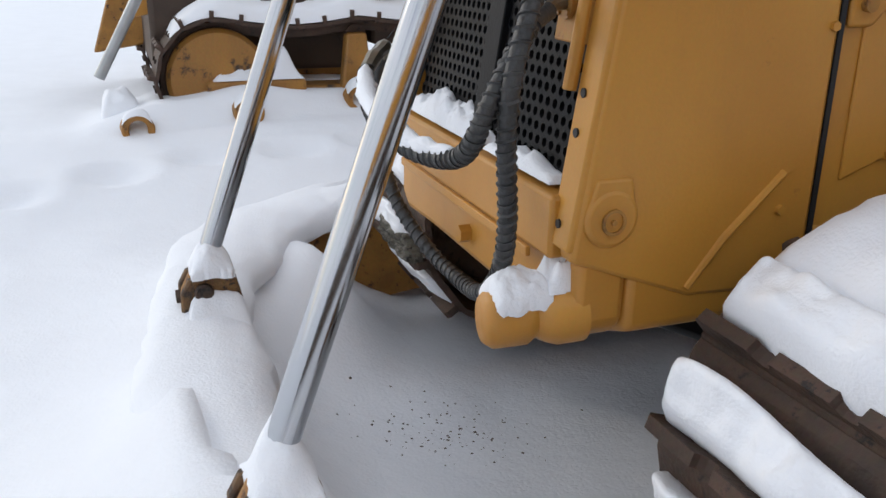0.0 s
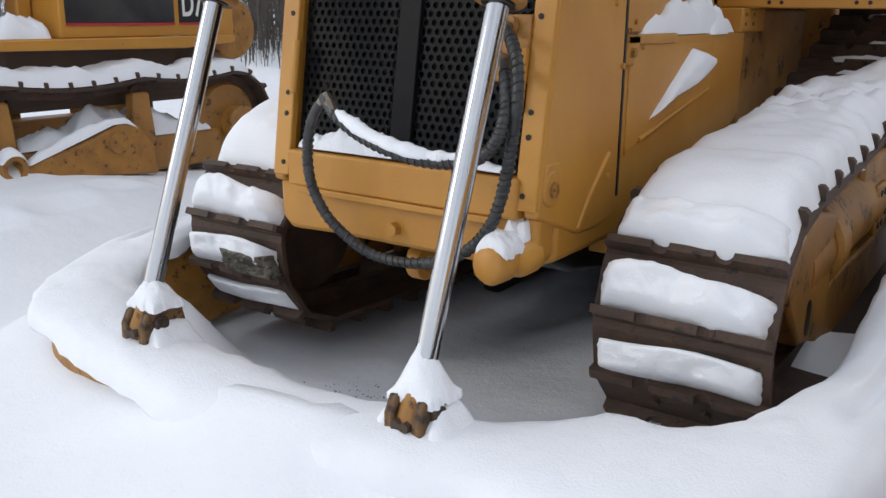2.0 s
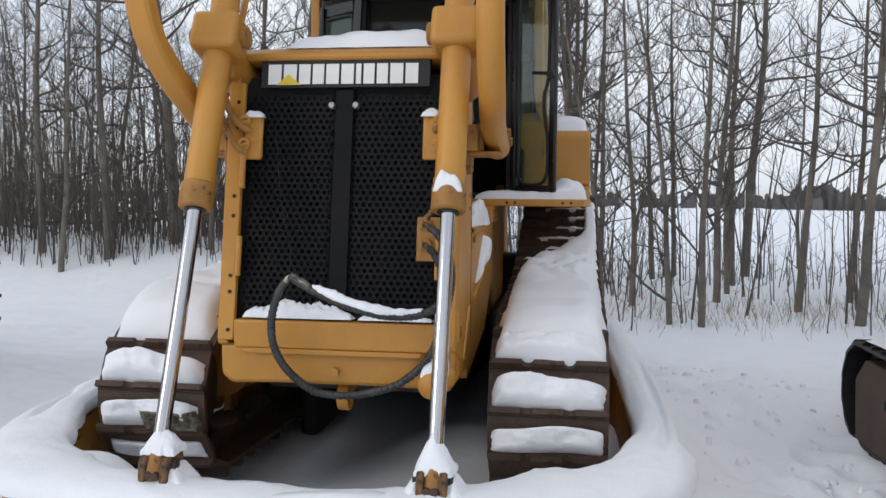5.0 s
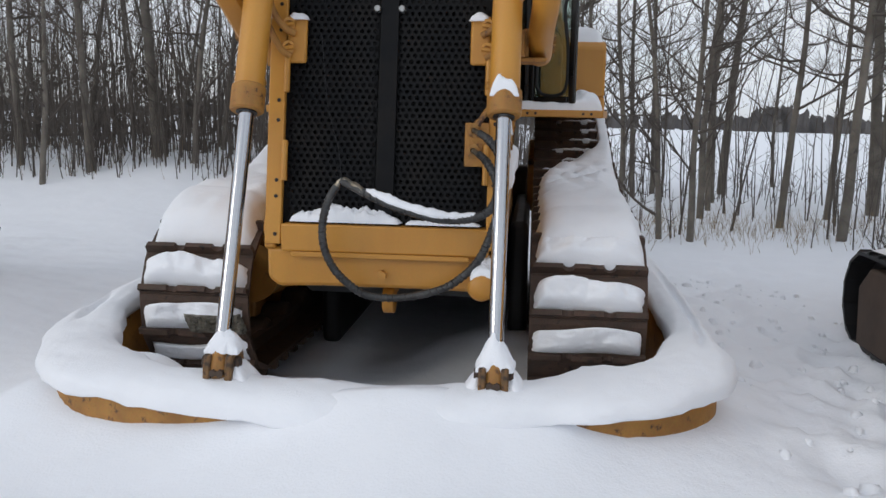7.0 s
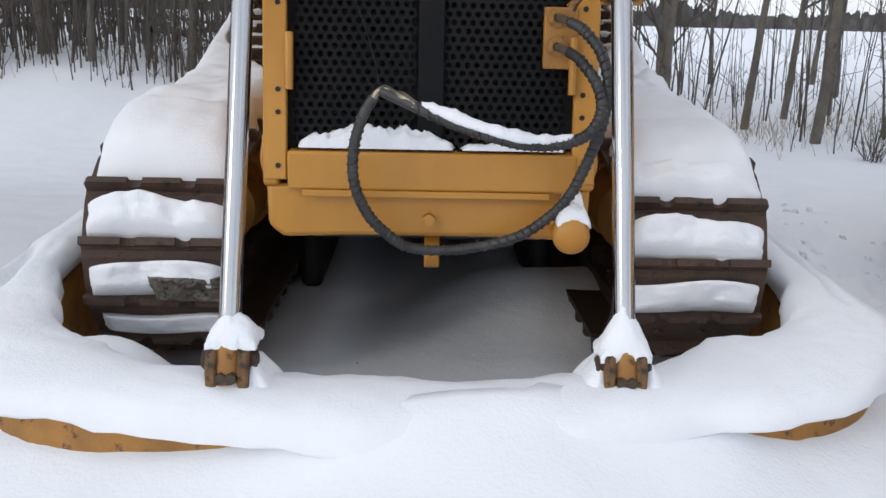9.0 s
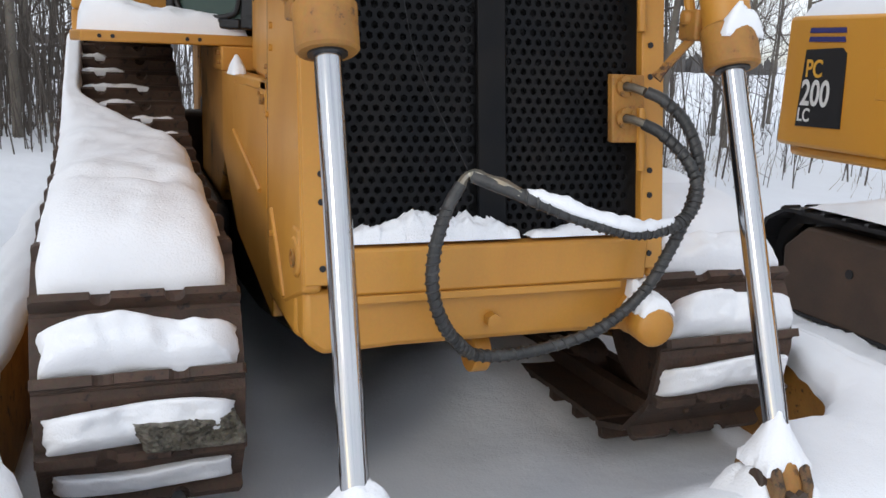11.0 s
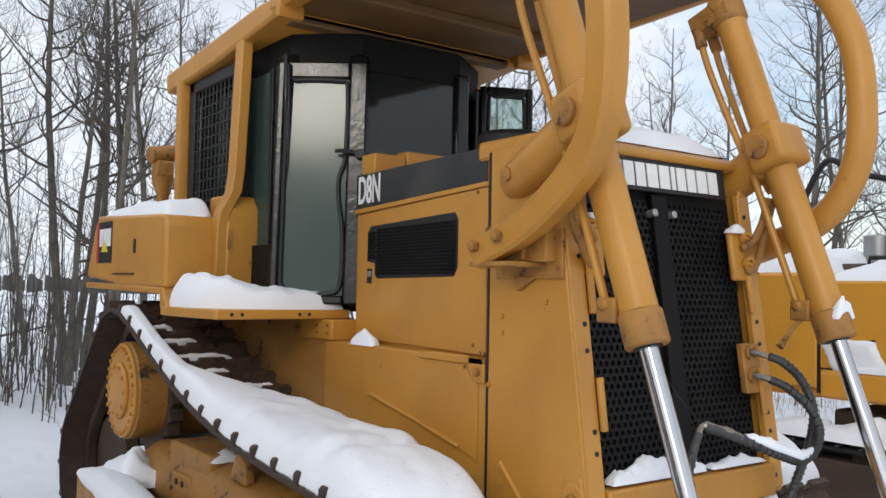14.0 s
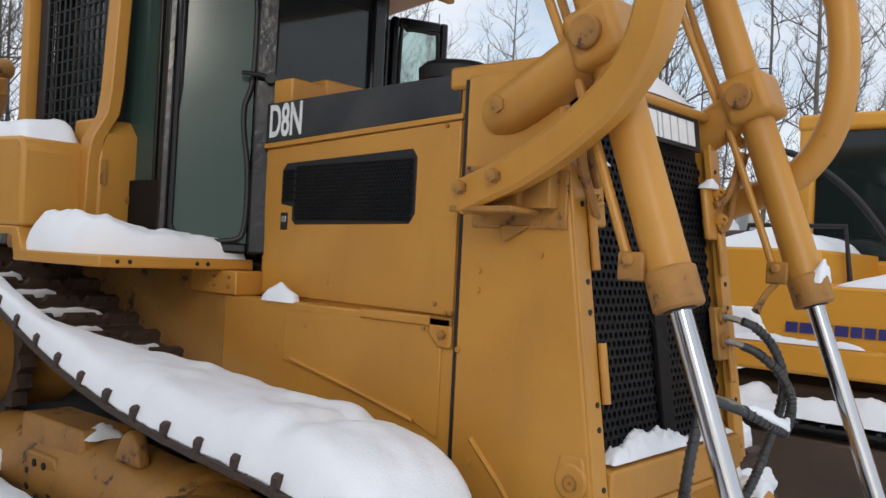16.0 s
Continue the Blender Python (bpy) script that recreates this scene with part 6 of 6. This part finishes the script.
snow(pillow(lambda u, v: (Vector((-4.62 - 0.3 * (u + 1), 3.33 + v * 0.26, 1.35 + math.sqrt(max(0.285 ** 2 - (v * 0.26) ** 2, 0)))), Vector((0, 0.3, 1))), 10, 14, 0.07, 75, rag=0.1, square=3, lump=0.5, freq=6), "snow on the rear drum", "small snow heaps")
snow(pillow(lambda u, v: (Vector((-4.35 + u * 0.06, 0.09 + v * 0.35, 0.547)), Vector((0, 0, 1.0 + 2.2 * math.exp(-((v - 0.62) / 0.25) ** 2)))), 10, 36, 0.06, 76, rag=0.15, square=2.5, lump=0.9, freq=7), "snow on the idler guard", "small snow heaps")
snow(pillow(flat(-4.36, -4.66, 0.95, 2.85, 0.482), 12, 50, 0.22, 77, rag=0.12, square=2.5, lump=0.9, freq=4), "snow on the older machine's roller frame", "snow on the roller frames")
snow(pillow(lambda u, v: (Vector((-4.22 + u * 0.055, 1.40 + v * 0.50, 0.40 + 0.24 * min((v + 1) / 1.5, 1) - (0.25 * max(v - 0.75, 0)))), Vector((0, 0, 1))), 8, 30, 0.06, 78, rag=0.1, square=3, lump=0.6, freq=7), "snow along the push arm", "small snow heaps")
snow(pillow(flat(-4.98, -4.86, 0.25, 0.70, 1.422), 8, 14, 0.05, 79, rag=0.15, square=2.5, lump=0.7, freq=7), "snow on an engine pan", "small snow heaps")
for x, y, z in ((-4.20, 0.80, 0.405), (-4.03, -0.035, 0.372), (-3.90, -0.771, 0.322)):
    snow(pillow(lambda u, v: (Vector((x + u * 0.08, y + v * 0.10, z + math.sqrt(max(0.108 ** 2 - (v * 0.10) ** 2, 0)) - 0.012)), Vector((0, 0, 1))), 8, 10, 0.045, 80 + y, rag=0.1, square=3, lump=0.5, freq=7), "snow cap on a lug eye", "small snow heaps")
snow(pillow(flat(-4.55, -4.15, -1.0, -0.72, 0.34), 12, 14, 0.22, 84, rag=0.15, square=2, lump=0.7, freq=4, under=0.2), "mound of snow over a buried part")


# ---- the excavator on the other side ----
digger = thing("excavator", (4.5, 0.2, -0.05), "orange-yellow tracked excavator with snow on its deck", "excavator")
for x in (3.38, 5.6):
    crawler(digger, x, [(2.08, 0.31, 0.33), (-1.9, 0.31, 0.33)], 0.56, 0.175, 0.03, BLACK, BLACK)
    g = Geo()
    g.prism([(2.10, -0.02), (2.14, 0.40), (1.95, 0.56), (-1.75, 0.56), (-1.95, 0.3), (-1.9, -0.02)], "x", x - 0.277, x + 0.20)
    tf = part("track_frame", g, RUST_BROWN, digger, "brown rusty track frame", bevel=0.02)
    g = Geo()
    g.cyl((x - 0.285, 1.55, 0.34), (x - 0.26, 1.55, 0.34), 0.03, 12)
    part("frame_hole", g, BLACK, tf)
    for y in (1.0, -0.4):
        g = Geo()
        g.cyl((x - 0.2, y, 0.56), (x + 0.2, y, 0.56), 0.06, 14)
        part("carrier_roller", g, STEEL, tf)
g = Geo()
g.box(3.7, 5.3, -1.2, 1.5, 0.35, 0.85)
g.cyl((4.5, 0.2, 0.8), (4.5, 0.2, 1.0), 0.6, 30)
parts("slew_base", g, RUST_BROWN, digger, bevel=0.03)
# the upper body stands back on its undercarriage
UPPER = Matrix(((1, 0, 0, 0.42), (0, 1.22, 0, 0), (0, 0, 1.09, -0.144), (0, 0, 0, 1)))


def raised(g):
    g.v = [tuple(UPPER @ Vector(p)) for p in g.v]
    return g


def up_part(name, g, *rest, **more):
    return part(name, raised(g), *rest, **more)


def up_parts(name, g, *rest, **more):
    return parts(name, raised(g), *rest, **more)


def snow_up(g, label, group=""):
    return snow(raised(g), label, group)


g = Geo()
g.prism([(3.10, 1.25), (3.10, 2.20), (3.13, 2.32), (3.28, 2.42), (4.5, 2.65), (5.7, 2.42), (5.9, 2.1), (5.9, 1.25)], "z", 1.06, 1.90)
g.prism([(3.16, 1.25), (3.16, 2.14), (3.22, 2.28), (3.36, 2.36), (4.5, 2.56), (5.6, 2.28), (5.8, 1.9), (5.8, 1.25)], "z", 0.99, 1.07)
weight = up_part("counterweight", g, ORANGE, digger, "rounded orange counterweight with a black model decal", bevel=0.03, segments=3)
g = Geo()
g.prism([(1.81, 1.205), (1.83, 1.665), (1.865, 1.70), (2.135, 1.685), (2.155, 1.195)], "x", 3.092, 3.102)
decal = up_part("model_decal", g, BLACK, weight, "black decal with amber and white letters")
for z in (1.735, 1.79):
    g = Geo()
    g.prism([(1.85, z), (1.86, z + 0.032), (2.12, z + 0.032), (2.125, z)], "x", 3.092, 3.102)
    up_part("decal_stripe", g, BLUE, weight)
def west_face(y, z, x=3.0895):
    return UPPER @ Matrix(((0, 0, -1, x), (-1, 0, 0, y), (0, 1, 0, z), (0, 0, 0, 1)))
words("PC", 0.155, west_face(2.12, 1.515), AMBER, decal, squeeze=0.70)
words("200", 0.23, west_face(2.135, 1.335), WHITE, decal, squeeze=0.64)
words("LC", 0.12, west_face(2.145, 1.23), WHITE, decal, squeeze=0.70)
g = Geo()
g.prism([(1.255, 1.03), (1.255, 1.84), (0.52, 1.84), (0.50, 1.60), (-1.8, 1.60), (-1.8, 1.03)], "x", 3.12, 5.88)
house = up_part("upper_body", g, ORANGE, digger, "orange body side with a plain dark blue maker's bar", bevel=0.02)
g = Geo()
g.box(3.06, 3.14, -1.8, 1.22, 1.00, 1.20)
up_part("side_skirt", g, ORANGE, house, bevel=0.03)
g = Geo()
g.box(3.108, 3.124, 1.24, 1.26, 1.03, 1.83)
g.box(3.108, 3.124, 0.50, 1.25, 1.205, 1.215)
up_parts("panel_gap", g, BLACK, house)
y = 0.70
for wdt in (0.085, 0.095, 0.105, 0.09, 0.075, 0.075, 0.08):
    g = Geo()
    g.box(3.106, 3.122, y - wdt + 0.016, y, 1.275, 1.345)
    up_part("letter_bar", g, BLUE, house)
    y -= wdt
g = Geo()
g.ring((3.118, 1.53, 1.50), (1, 0, 0), 0.0, 0.03, 0.02, 16)
g.box(3.095, 3.104, 1.42, 1.60, 1.40, 1.58)
up_parts("access_hatch", g, ORANGE, weight, bevel=0.006)
g = Geo()
g.box(4.55, 5.88, -0.95, 1.08, 1.60, 1.80)
for x, y in ((4.60, 1.03), (5.83, 1.03), (4.60, -0.90), (5.83, -0.90)):
    g.box(x - 0.06, x + 0.06, y - 0.06, y + 0.06, 1.7, 2.9)
g.box(4.52, 5.90, -0.98, 1.10, 2.84, 2.98)
cabx = up_part("excavator_cab", g, ORANGE, digger, "yellow cab frame with dark glass", bevel=0.04, segments=3)
for a in ((4.60, 4.605, -0.85, 0.98, 1.8, 2.84), (5.82, 5.825, -0.85, 0.98, 1.8, 2.84), (4.66, 5.78, 1.03, 1.035, 1.8, 2.84), (4.66, 5.78, -0.90, -0.895, 1.8, 2.84)):
    g = Geo()
    g.box(*a)
    up_part("cab_glass", g, GLASS_DARK, cabx)
g = Geo()
g.box(4.9, 5.5, 0.2, 0.7, 1.8, 2.6)
up_part("cab_seat", g, BLACK, cabx, bevel=0.05)
g = Geo()
g.box(3.6, 4.4, 0.9, 2.1, 1.86, 1.98)
up_part("engine_hood", g, RUST_BROWN, digger, bevel=0.03)
g = Geo()
g.cyl((4.1, 1.3, 1.95), (4.1, 1.3, 2.22), 0.08, 20, edge=0.01)
up_part("exhaust", g, GALV, digger)
g = Geo()
g.tube(spline([(3.6, 1.60, 2.50), (3.6, 1.42, 2.78), (3.6, 1.20, 2.66), (3.6, 0.80, 2.52), (3.6, 0.45, 2.22), (3.6, 0.10, 1.70)], 6), 0.024, 10)
up_part("boom_hose", g, BLACK, digger)
g = Geo()
g.tube([(3.6, 1.15, 1.84), (3.6, 1.12, 2.02), (3.6, 0.5, 2.02), (3.6, 0.46, 1.62)], 0.018, 10)
up_part("handrail", g, BLACK, digger)
g = Geo()
g.tube([(3.45, 0.10, 1.66), (3.75, 0.10, 1.66)], 0.08, 18)
g.tube(spline([(3.6, 0.10, 1.66), (3.62, -0.1, 1.9), (3.7, -0.4, 2.1)], 5), 0.04, 10)
up_parts("deck_fitting", g, YELLOW_WORN, digger, bevel=0.01)
snow_up(pillow(flat(3.14, 4.6, 1.28, 2.30, 1.902), 24, 20, 0.20, 90, rag=0.03, square=4, lump=0.3, freq=2.5), "thick snow on the counterweight", "snow on the excavator")
snow_up(pillow(flat(3.15, 4.4, 0.55, 1.26, 1.842), 20, 14, 0.13, 91, rag=0.05, square=3, lump=0.5, freq=4), "snow on the engine deck", "snow on the excavator")
snow_up(pillow(flat(3.15, 4.4, -1.6, 0.48, 1.602), 20, 34, 0.12, 92, rag=0.05, square=3, lump=0.9, freq=3), "uneven snow on the low deck", "snow on the excavator")
snow(pillow(flat(3.11, 3.66, -1.5, 2.05, 0.685), 12, 70, 0.11, 93, rag=0.08, square=4, lump=0.9, freq=3.5), "snow lying on the excavator track", "snow on the tracks")
snow_up(pillow(lambda u, v: (Vector((3.118, 1.02 + v * 0.20 + 0.06 * u, 1.30 + u * 0.14)), Vector((-1, 0, 0.3))), 14, 14, 0.045, 94, rag=0.15, square=3, lump=0.6, freq=6), "patch of snow stuck on the body side", "snow on the excavator")
g_low = flat(3.06, 3.12, 0.2, 1.15, 1.20)
snow_up(pillow(g_low, 6, 30, 0.05, 95, rag=0.2, square=2.5, lump=0.9, freq=6), "snow on the side skirt", "snow on the excavator")


# ---- trees and scrub ----
def limb(g, rng, start, way, length, r0, r1, sides, segs, bend, rise):
    pts, rad, p, d = [], [], Vector(start), Vector(way).normalized()
    for k in range(segs + 1):
        f = k / segs
        pts.append(p.copy())
        rad.append(r0 + (r1 - r0) * f)
        d = (d + Vector((rng.uniform(-bend, bend), rng.uniform(-bend, bend), rng.uniform(-bend, bend) * 0.6 + rise))).normalized()
        p = p + d * (length / segs)
    g.tube(pts, rad, sides, cap=False)
    return pts, rad


def tree_meshes(seed, height, girth, low):
    """A bare aspen: a tapered trunk and a crown of limbs, branches and twigs."""
    rng = random.Random(seed)
    trunk, crown = Geo(), Geo()
    way = Vector((rng.uniform(-0.025, 0.025), rng.uniform(-0.025, 0.025), 1))
    pts, rad = limb(trunk, rng, (0, 0, -0.3), way, height, girth, 0.010, 7, 16, 0.052, 0.10)
    n = int(13 + height * 1.6)
    for k in range(n):
        f = low + (0.97 - low) * (k / n) ** 0.9
        i = f * 16
        a, b = int(i), min(int(i) + 1, 16)
        base = pts[a].lerp(pts[b], i - a)
        r = rad[a] * 0.42 + 0.002
        ang = rng.uniform(0, 2 * math.pi)
        reach = height * (0.26 * (1 - f) + 0.085) * rng.uniform(0.45, 1.4)
        d = Vector((math.cos(ang), math.sin(ang), rng.uniform(-0.1, 0.9)))
        lp, lr = limb(crown, rng, base, d, reach, min(r, 0.024), 0.003, 4, 8, 0.42, 0.09)
        for q in range(rng.randint(5, 8)):
            j = rng.randint(1, 8)
            d2 = Vector((rng.uniform(-1, 1), rng.uniform(-1, 1), rng.uniform(-0.1, 1.0)))
            tp, _ = limb(crown, rng, lp[j], d2 + (lp[j] - lp[j - 1]).normalized() * 0.8, reach * rng.uniform(0.25, 0.5), max(lr[j] * 0.6, 0.0035), 0.002, 3, 5, 0.45, 0.12)
            for w in range(3):
                jj = rng.randint(1, 5)
                d3 = Vector((rng.uniform(-1, 1), rng.uniform(-1, 1), rng.uniform(0.1, 1.0)))
                limb(crown, rng, tp[jj], d3, reach * rng.uniform(0.10, 0.24), 0.0028, 0.0016, 3, 2, 0.3, 0.06)
    return trunk, crown


def tree_kind(seed, height, girth, low, label):
    tr, cr = tree_meshes(seed, height, girth, low)
    root = thing("tree", (0, 0, 0), label, "tree", "bare trees at the field edge")
    for nm, gg, mt in (("trunk", tr, BARK), ("crown", cr, TWIG)):
        me = bpy.data.meshes.new(nm)
        me.from_pydata(gg.v, [], gg.f)
        me.materials.append(mt)
        me.polygons.foreach_set("use_smooth", [True] * len(me.polygons))
        ob = new(nm, me)
        set_place(ob, Matrix.Identity(4), root)
    return root


kinds = [tree_kind(100 + k, h, gth, low, "leafless grey %s aspen standing in snow" % word) for k, (h, gth, low, word) in enumerate((
    (9.0, 0.088, 0.30, "tall"), (8.0, 0.066, 0.25, "tall"), (10.0, 0.115, 0.35, "thick"), (6.5, 0.055, 0.20, "slender"), (7.2, 0.065, 0.30, "slender"), (5.0, 0.038, 0.12, "young"), (8.6, 0.075, 0.40, "forked")))]
spots = []
tr = random.Random(77)
# the nearer trunks at the edge of the field
spots += [(4.75, 7.4, 4), (2.75, 6.9, 3), (2.4, 7.0, 5), (4.3, 8.6, 4), (6.4, 10.8, 2), (4.6, 14.0, 0), (3.3, 9.2, 3), (5.9, 7.9, 4), (6.9, 9.4, 1), (3.7, 10.6, 3), (8.0, 8.8, 3), (2.0, 8.4, 3), (1.6, 7.6, 5), (5.4, 10.0, 4),
          (-6.6, 8.2, 3), (-6.1, 8.7, 4), (-5.4, 9.6, 0), (-7.4, 9.0, 1), (-4.6, 9.2, 3), (-8.2, 8.6, 6), (-3.4, 9.6, 4), (-2.2, 9.2, 1), (-1.0, 9.8, 0), (0.2, 9.0, 3), (1.0, 10.4, 6)]
for k in range(84):
    spots.append((tr.uniform(-24, 1.5), tr.uniform(9.5, 22), tr.choice((0, 1, 1, 3, 3, 4, 4, 5, 6, 6))))
for k in range(4):
    spots.append((0.4 + 0.7 * k + tr.uniform(-0.2, 0.2), tr.uniform(9.8, 13.0), (1, 6, 3, 4)[k % 4]))
for k in range(16):
    spots.append((tr.uniform(2.5, 16), tr.uniform(9, 17), tr.choice((1, 3, 3, 4, 4, 5, 5))))
for k in range(34):
    spots.append((tr.uniform(8.5, 22), tr.uniform(-5, 11), tr.choice((0, 1, 3, 3, 4, 4, 5, 6))))
first = set()
for x, y, k in spots:
    m = Matrix.Translation((x, y, ground_height(x, y) - 0.05)) @ pose(0, 0, 0, tr.uniform(-1.6, 1.6), tr.gauss(0, 3.5) if x < 0 else tr.uniform(-1.6, 1.6), 0) @ pose(0, 0, 0, 0, 0, tr.uniform(0, 360)) @ Matrix.Scale(tr.uniform(0.85, 1.15) * (0.8 if y > 12 and x < 0 else 1.0), 4)
    if k in first:
        ob = copy_thing(kinds[k], m)
        ob.matrix_basis = m
    else:
        first.add(k)
        kinds[k].matrix_basis = m

# thin stems and scrub in the wood, too many to count
g = Geo()
br = random.Random(5)
for k in range(4300):
    if k >= 2900:
        x, y = br.uniform(-16, 1.0 if k < 3500 else -1.5), br.uniform(8.3, 10.5 if k < 3500 else 13.0)
    elif k < 2200:
        x, y = br.uniform(-26, 2.0), 8.8 + 17 * br.random() ** 1.2
    elif k < 2300:
        x, y = br.uniform(14, 30), br.uniform(24, 36)
    elif k < 2660:
        x, y = br.uniform(1.5, 14), br.uniform(6.6, 14)
    else:
        x, y = br.uniform(8.0, 22), br.uniform(-5, 11)
    h = br.uniform(0.8, 4.2) * (0.7 if k >= 3500 else 0.35 if k >= 2900 else 0.45 if x > 1.5 and y < 20 and br.random() < 0.75 else 1.0)
    p, _ = limb(g, br, (x, y, ground_height(x, y) - 0.05), (br.uniform(-0.12, 0.12), br.uniform(-0.12, 0.12), 1), h, 0.005 + 0.003 * h, 0.002, 4, 5, 0.10, 0.06)
    for q in range(br.randint(2, 6)):
        j = br.randint(1, 5)
        limb(g, br, p[j], (br.uniform(-1, 1), br.uniform(-1, 1), br.uniform(0.3, 1)), h * br.uniform(0.15, 0.4), 0.005, 0.002, 3, 3, 0.2, 0.05)
scrub = part("undergrowth", g, TWIG, None)
tagged(scrub, "tangle of thin bare stems and saplings", "undergrowth", kind="stuff")
g = Geo()
for k in range(80):
    x, y = br.uniform(-20, 0), br.uniform(9.5, 17)
    a = br.uniform(0, math.pi)
    z = ground_height(x, y) + br.uniform(0.2, 0.9)
    limb(g, br, (x, y, z), (math.cos(a), math.sin(a), br.uniform(-0.55, 0.55)), br.uniform(1.5, 4), br.uniform(0.02, 0.05), 0.01, 5, 5, 0.1, 0.0)
fallen = part("fallen_branches", g, TWIG, None)
tagged(fallen, "fallen branches lodged among the trees", "branches", kind="stuff")
g = Geo()
for k in range(1500):
    c = br.choice(((3.2, 7.2), (4.6, 7.6), (2.3, 7.4), (6.5, 8.0), (-6.5, 9.2), (-3.0, 9.8), (9.5, 5.0)))
    x, y = br.gauss(c[0], 0.9), br.gauss(c[1] + 0.5, 0.7)
    limb(g, br, (x, y, ground_height(x, y) - 0.02), (br.uniform(-0.5, 0.5), br.uniform(-0.5, 0.5), 1), br.uniform(0.12, 0.36), 0.0032, 0.001, 3, 2, 0.2, -0.1)
grass = part("dry_grass", g, DRY, None)
tagged(grass, "tufts of tan dry grass above the snow", "grass", kind="stuff")

# far woods across the field
g = Geo()
for k in range(4200):
    t = br.random()
    x = -140 + 420 * t
    y = 150 - 0.28 * x + br.uniform(0, 26)
    h = (3.6 + 3.2 * noise.noise(Vector((x * 0.025, 0, 0))) + 1.5 * noise.noise(Vector((x * 0.11, 3, 0))) + br.uniform(-1.0, 1.0)) * (1.0 if x > 40 else 0.6)
    if noise.noise(Vector((x * 0.02 + 7, 1, 0))) < -0.05 and br.random() < 0.8:
        continue
    h, w = max(h, 0.8), br.uniform(0.25, 0.9)
    z = ground_height(x, y) - 0.5
    g.add([(x - w, y, z), (x + w, y, z), (x + w * 0.9, y, z + h * 0.86), (x + br.uniform(-w, w) * 0.6, y, z + h), (x - w * 0.9, y, z + h * 0.88)], [(0, 1, 2, 3, 4)])
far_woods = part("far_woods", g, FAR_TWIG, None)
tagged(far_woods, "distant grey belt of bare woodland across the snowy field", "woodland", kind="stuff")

# crumbs of snow kicked up beside the machine
g = Geo()
for k in range(260):
    x, y = br.gauss(2.5, 0.45), br.uniform(-2.6, 4.5)
    if k % 3 == 0:
        x, y = br.gauss(2.2, 0.5), br.gauss(-1.9, 0.5)
    if x < 1.85 and y > -0.9:
        continue
    r = br.uniform(0.012, 0.038) * (1.6 if k % 11 == 0 else 1.0)
    z = ground_height(x, y) + r * 0.05
    ring_a = [(x + r * br.uniform(0.8, 1.3) * math.cos(q * 1.0472), y + r * br.uniform(0.8, 1.3) * math.sin(q * 1.0472), z - r * 0.5) for q in range(6)]
    ring_b = [(x + r * br.uniform(0.5, 0.9) * math.cos(q * 1.0472 + 0.4), y + r * br.uniform(0.5, 0.9) * math.sin(q * 1.0472 + 0.4), z + r * br.uniform(0.3, 0.6)) for q in range(6)]
    g.add(ring_a + ring_b + [(x, y, z + r * 0.75)], [(q, (q + 1) % 6, 6 + (q + 1) % 6, 6 + q) for q in range(6)] + [(6 + q, 6 + (q + 1) % 6, 12) for q in range(6)])
crumbs = part("snow_crumbs", g, SNOW, None, angle=80)
tagged(crumbs, "crumbs of trodden snow scattered beside the machine", "snow", kind="stuff")

# a small bare bush at the edge of the trees
g = Geo()
for k in range(26):
    p, _ = limb(g, br, (4.9 + br.gauss(0, 0.05), 6.2 + br.gauss(0, 0.05), ground_height(4.9, 6.2) - 0.05), (br.uniform(-0.6, 0.6), br.uniform(-0.6, 0.6), 1), br.uniform(0.3, 0.75), 0.006, 0.002, 4, 4, 0.2, 0.03)
    for q in range(3):
        limb(g, br, p[br.randint(1, 4)], (br.uniform(-1, 1), br.uniform(-1, 1), br.uniform(0.3, 1)), br.uniform(0.1, 0.25), 0.003, 0.0015, 3, 2, 0.2, 0.03)
bush = part("bush", g, TWIG, None)
tagged(bush, "small leafless bush growing out of the snow", "bush")

# grit and frozen clods on the snow before the machine
g = Geo()
for k in range(170):
    x, y = br.gauss(-0.30, 0.12), br.gauss(0.02, 0.17)
    z = ground_height(x, y)
    r = br.uniform(0.002, 0.009)
    pts = [(x + r * br.uniform(0.6, 1.3) * math.cos(q * 1.2566), y + r * br.uniform(0.6, 1.3) * math.sin(q * 1.2566), z - 0.002) for q in range(5)]
    g.add(pts + [(x, y, z + r * 0.5)], [(q, (q + 1) % 5, 5) for q in range(5)])
grit = part("grit", g, RUST_BROWN, None)
tagged(grit, "dark grit and crumbs scattered on the snow", "grit", kind="stuff")
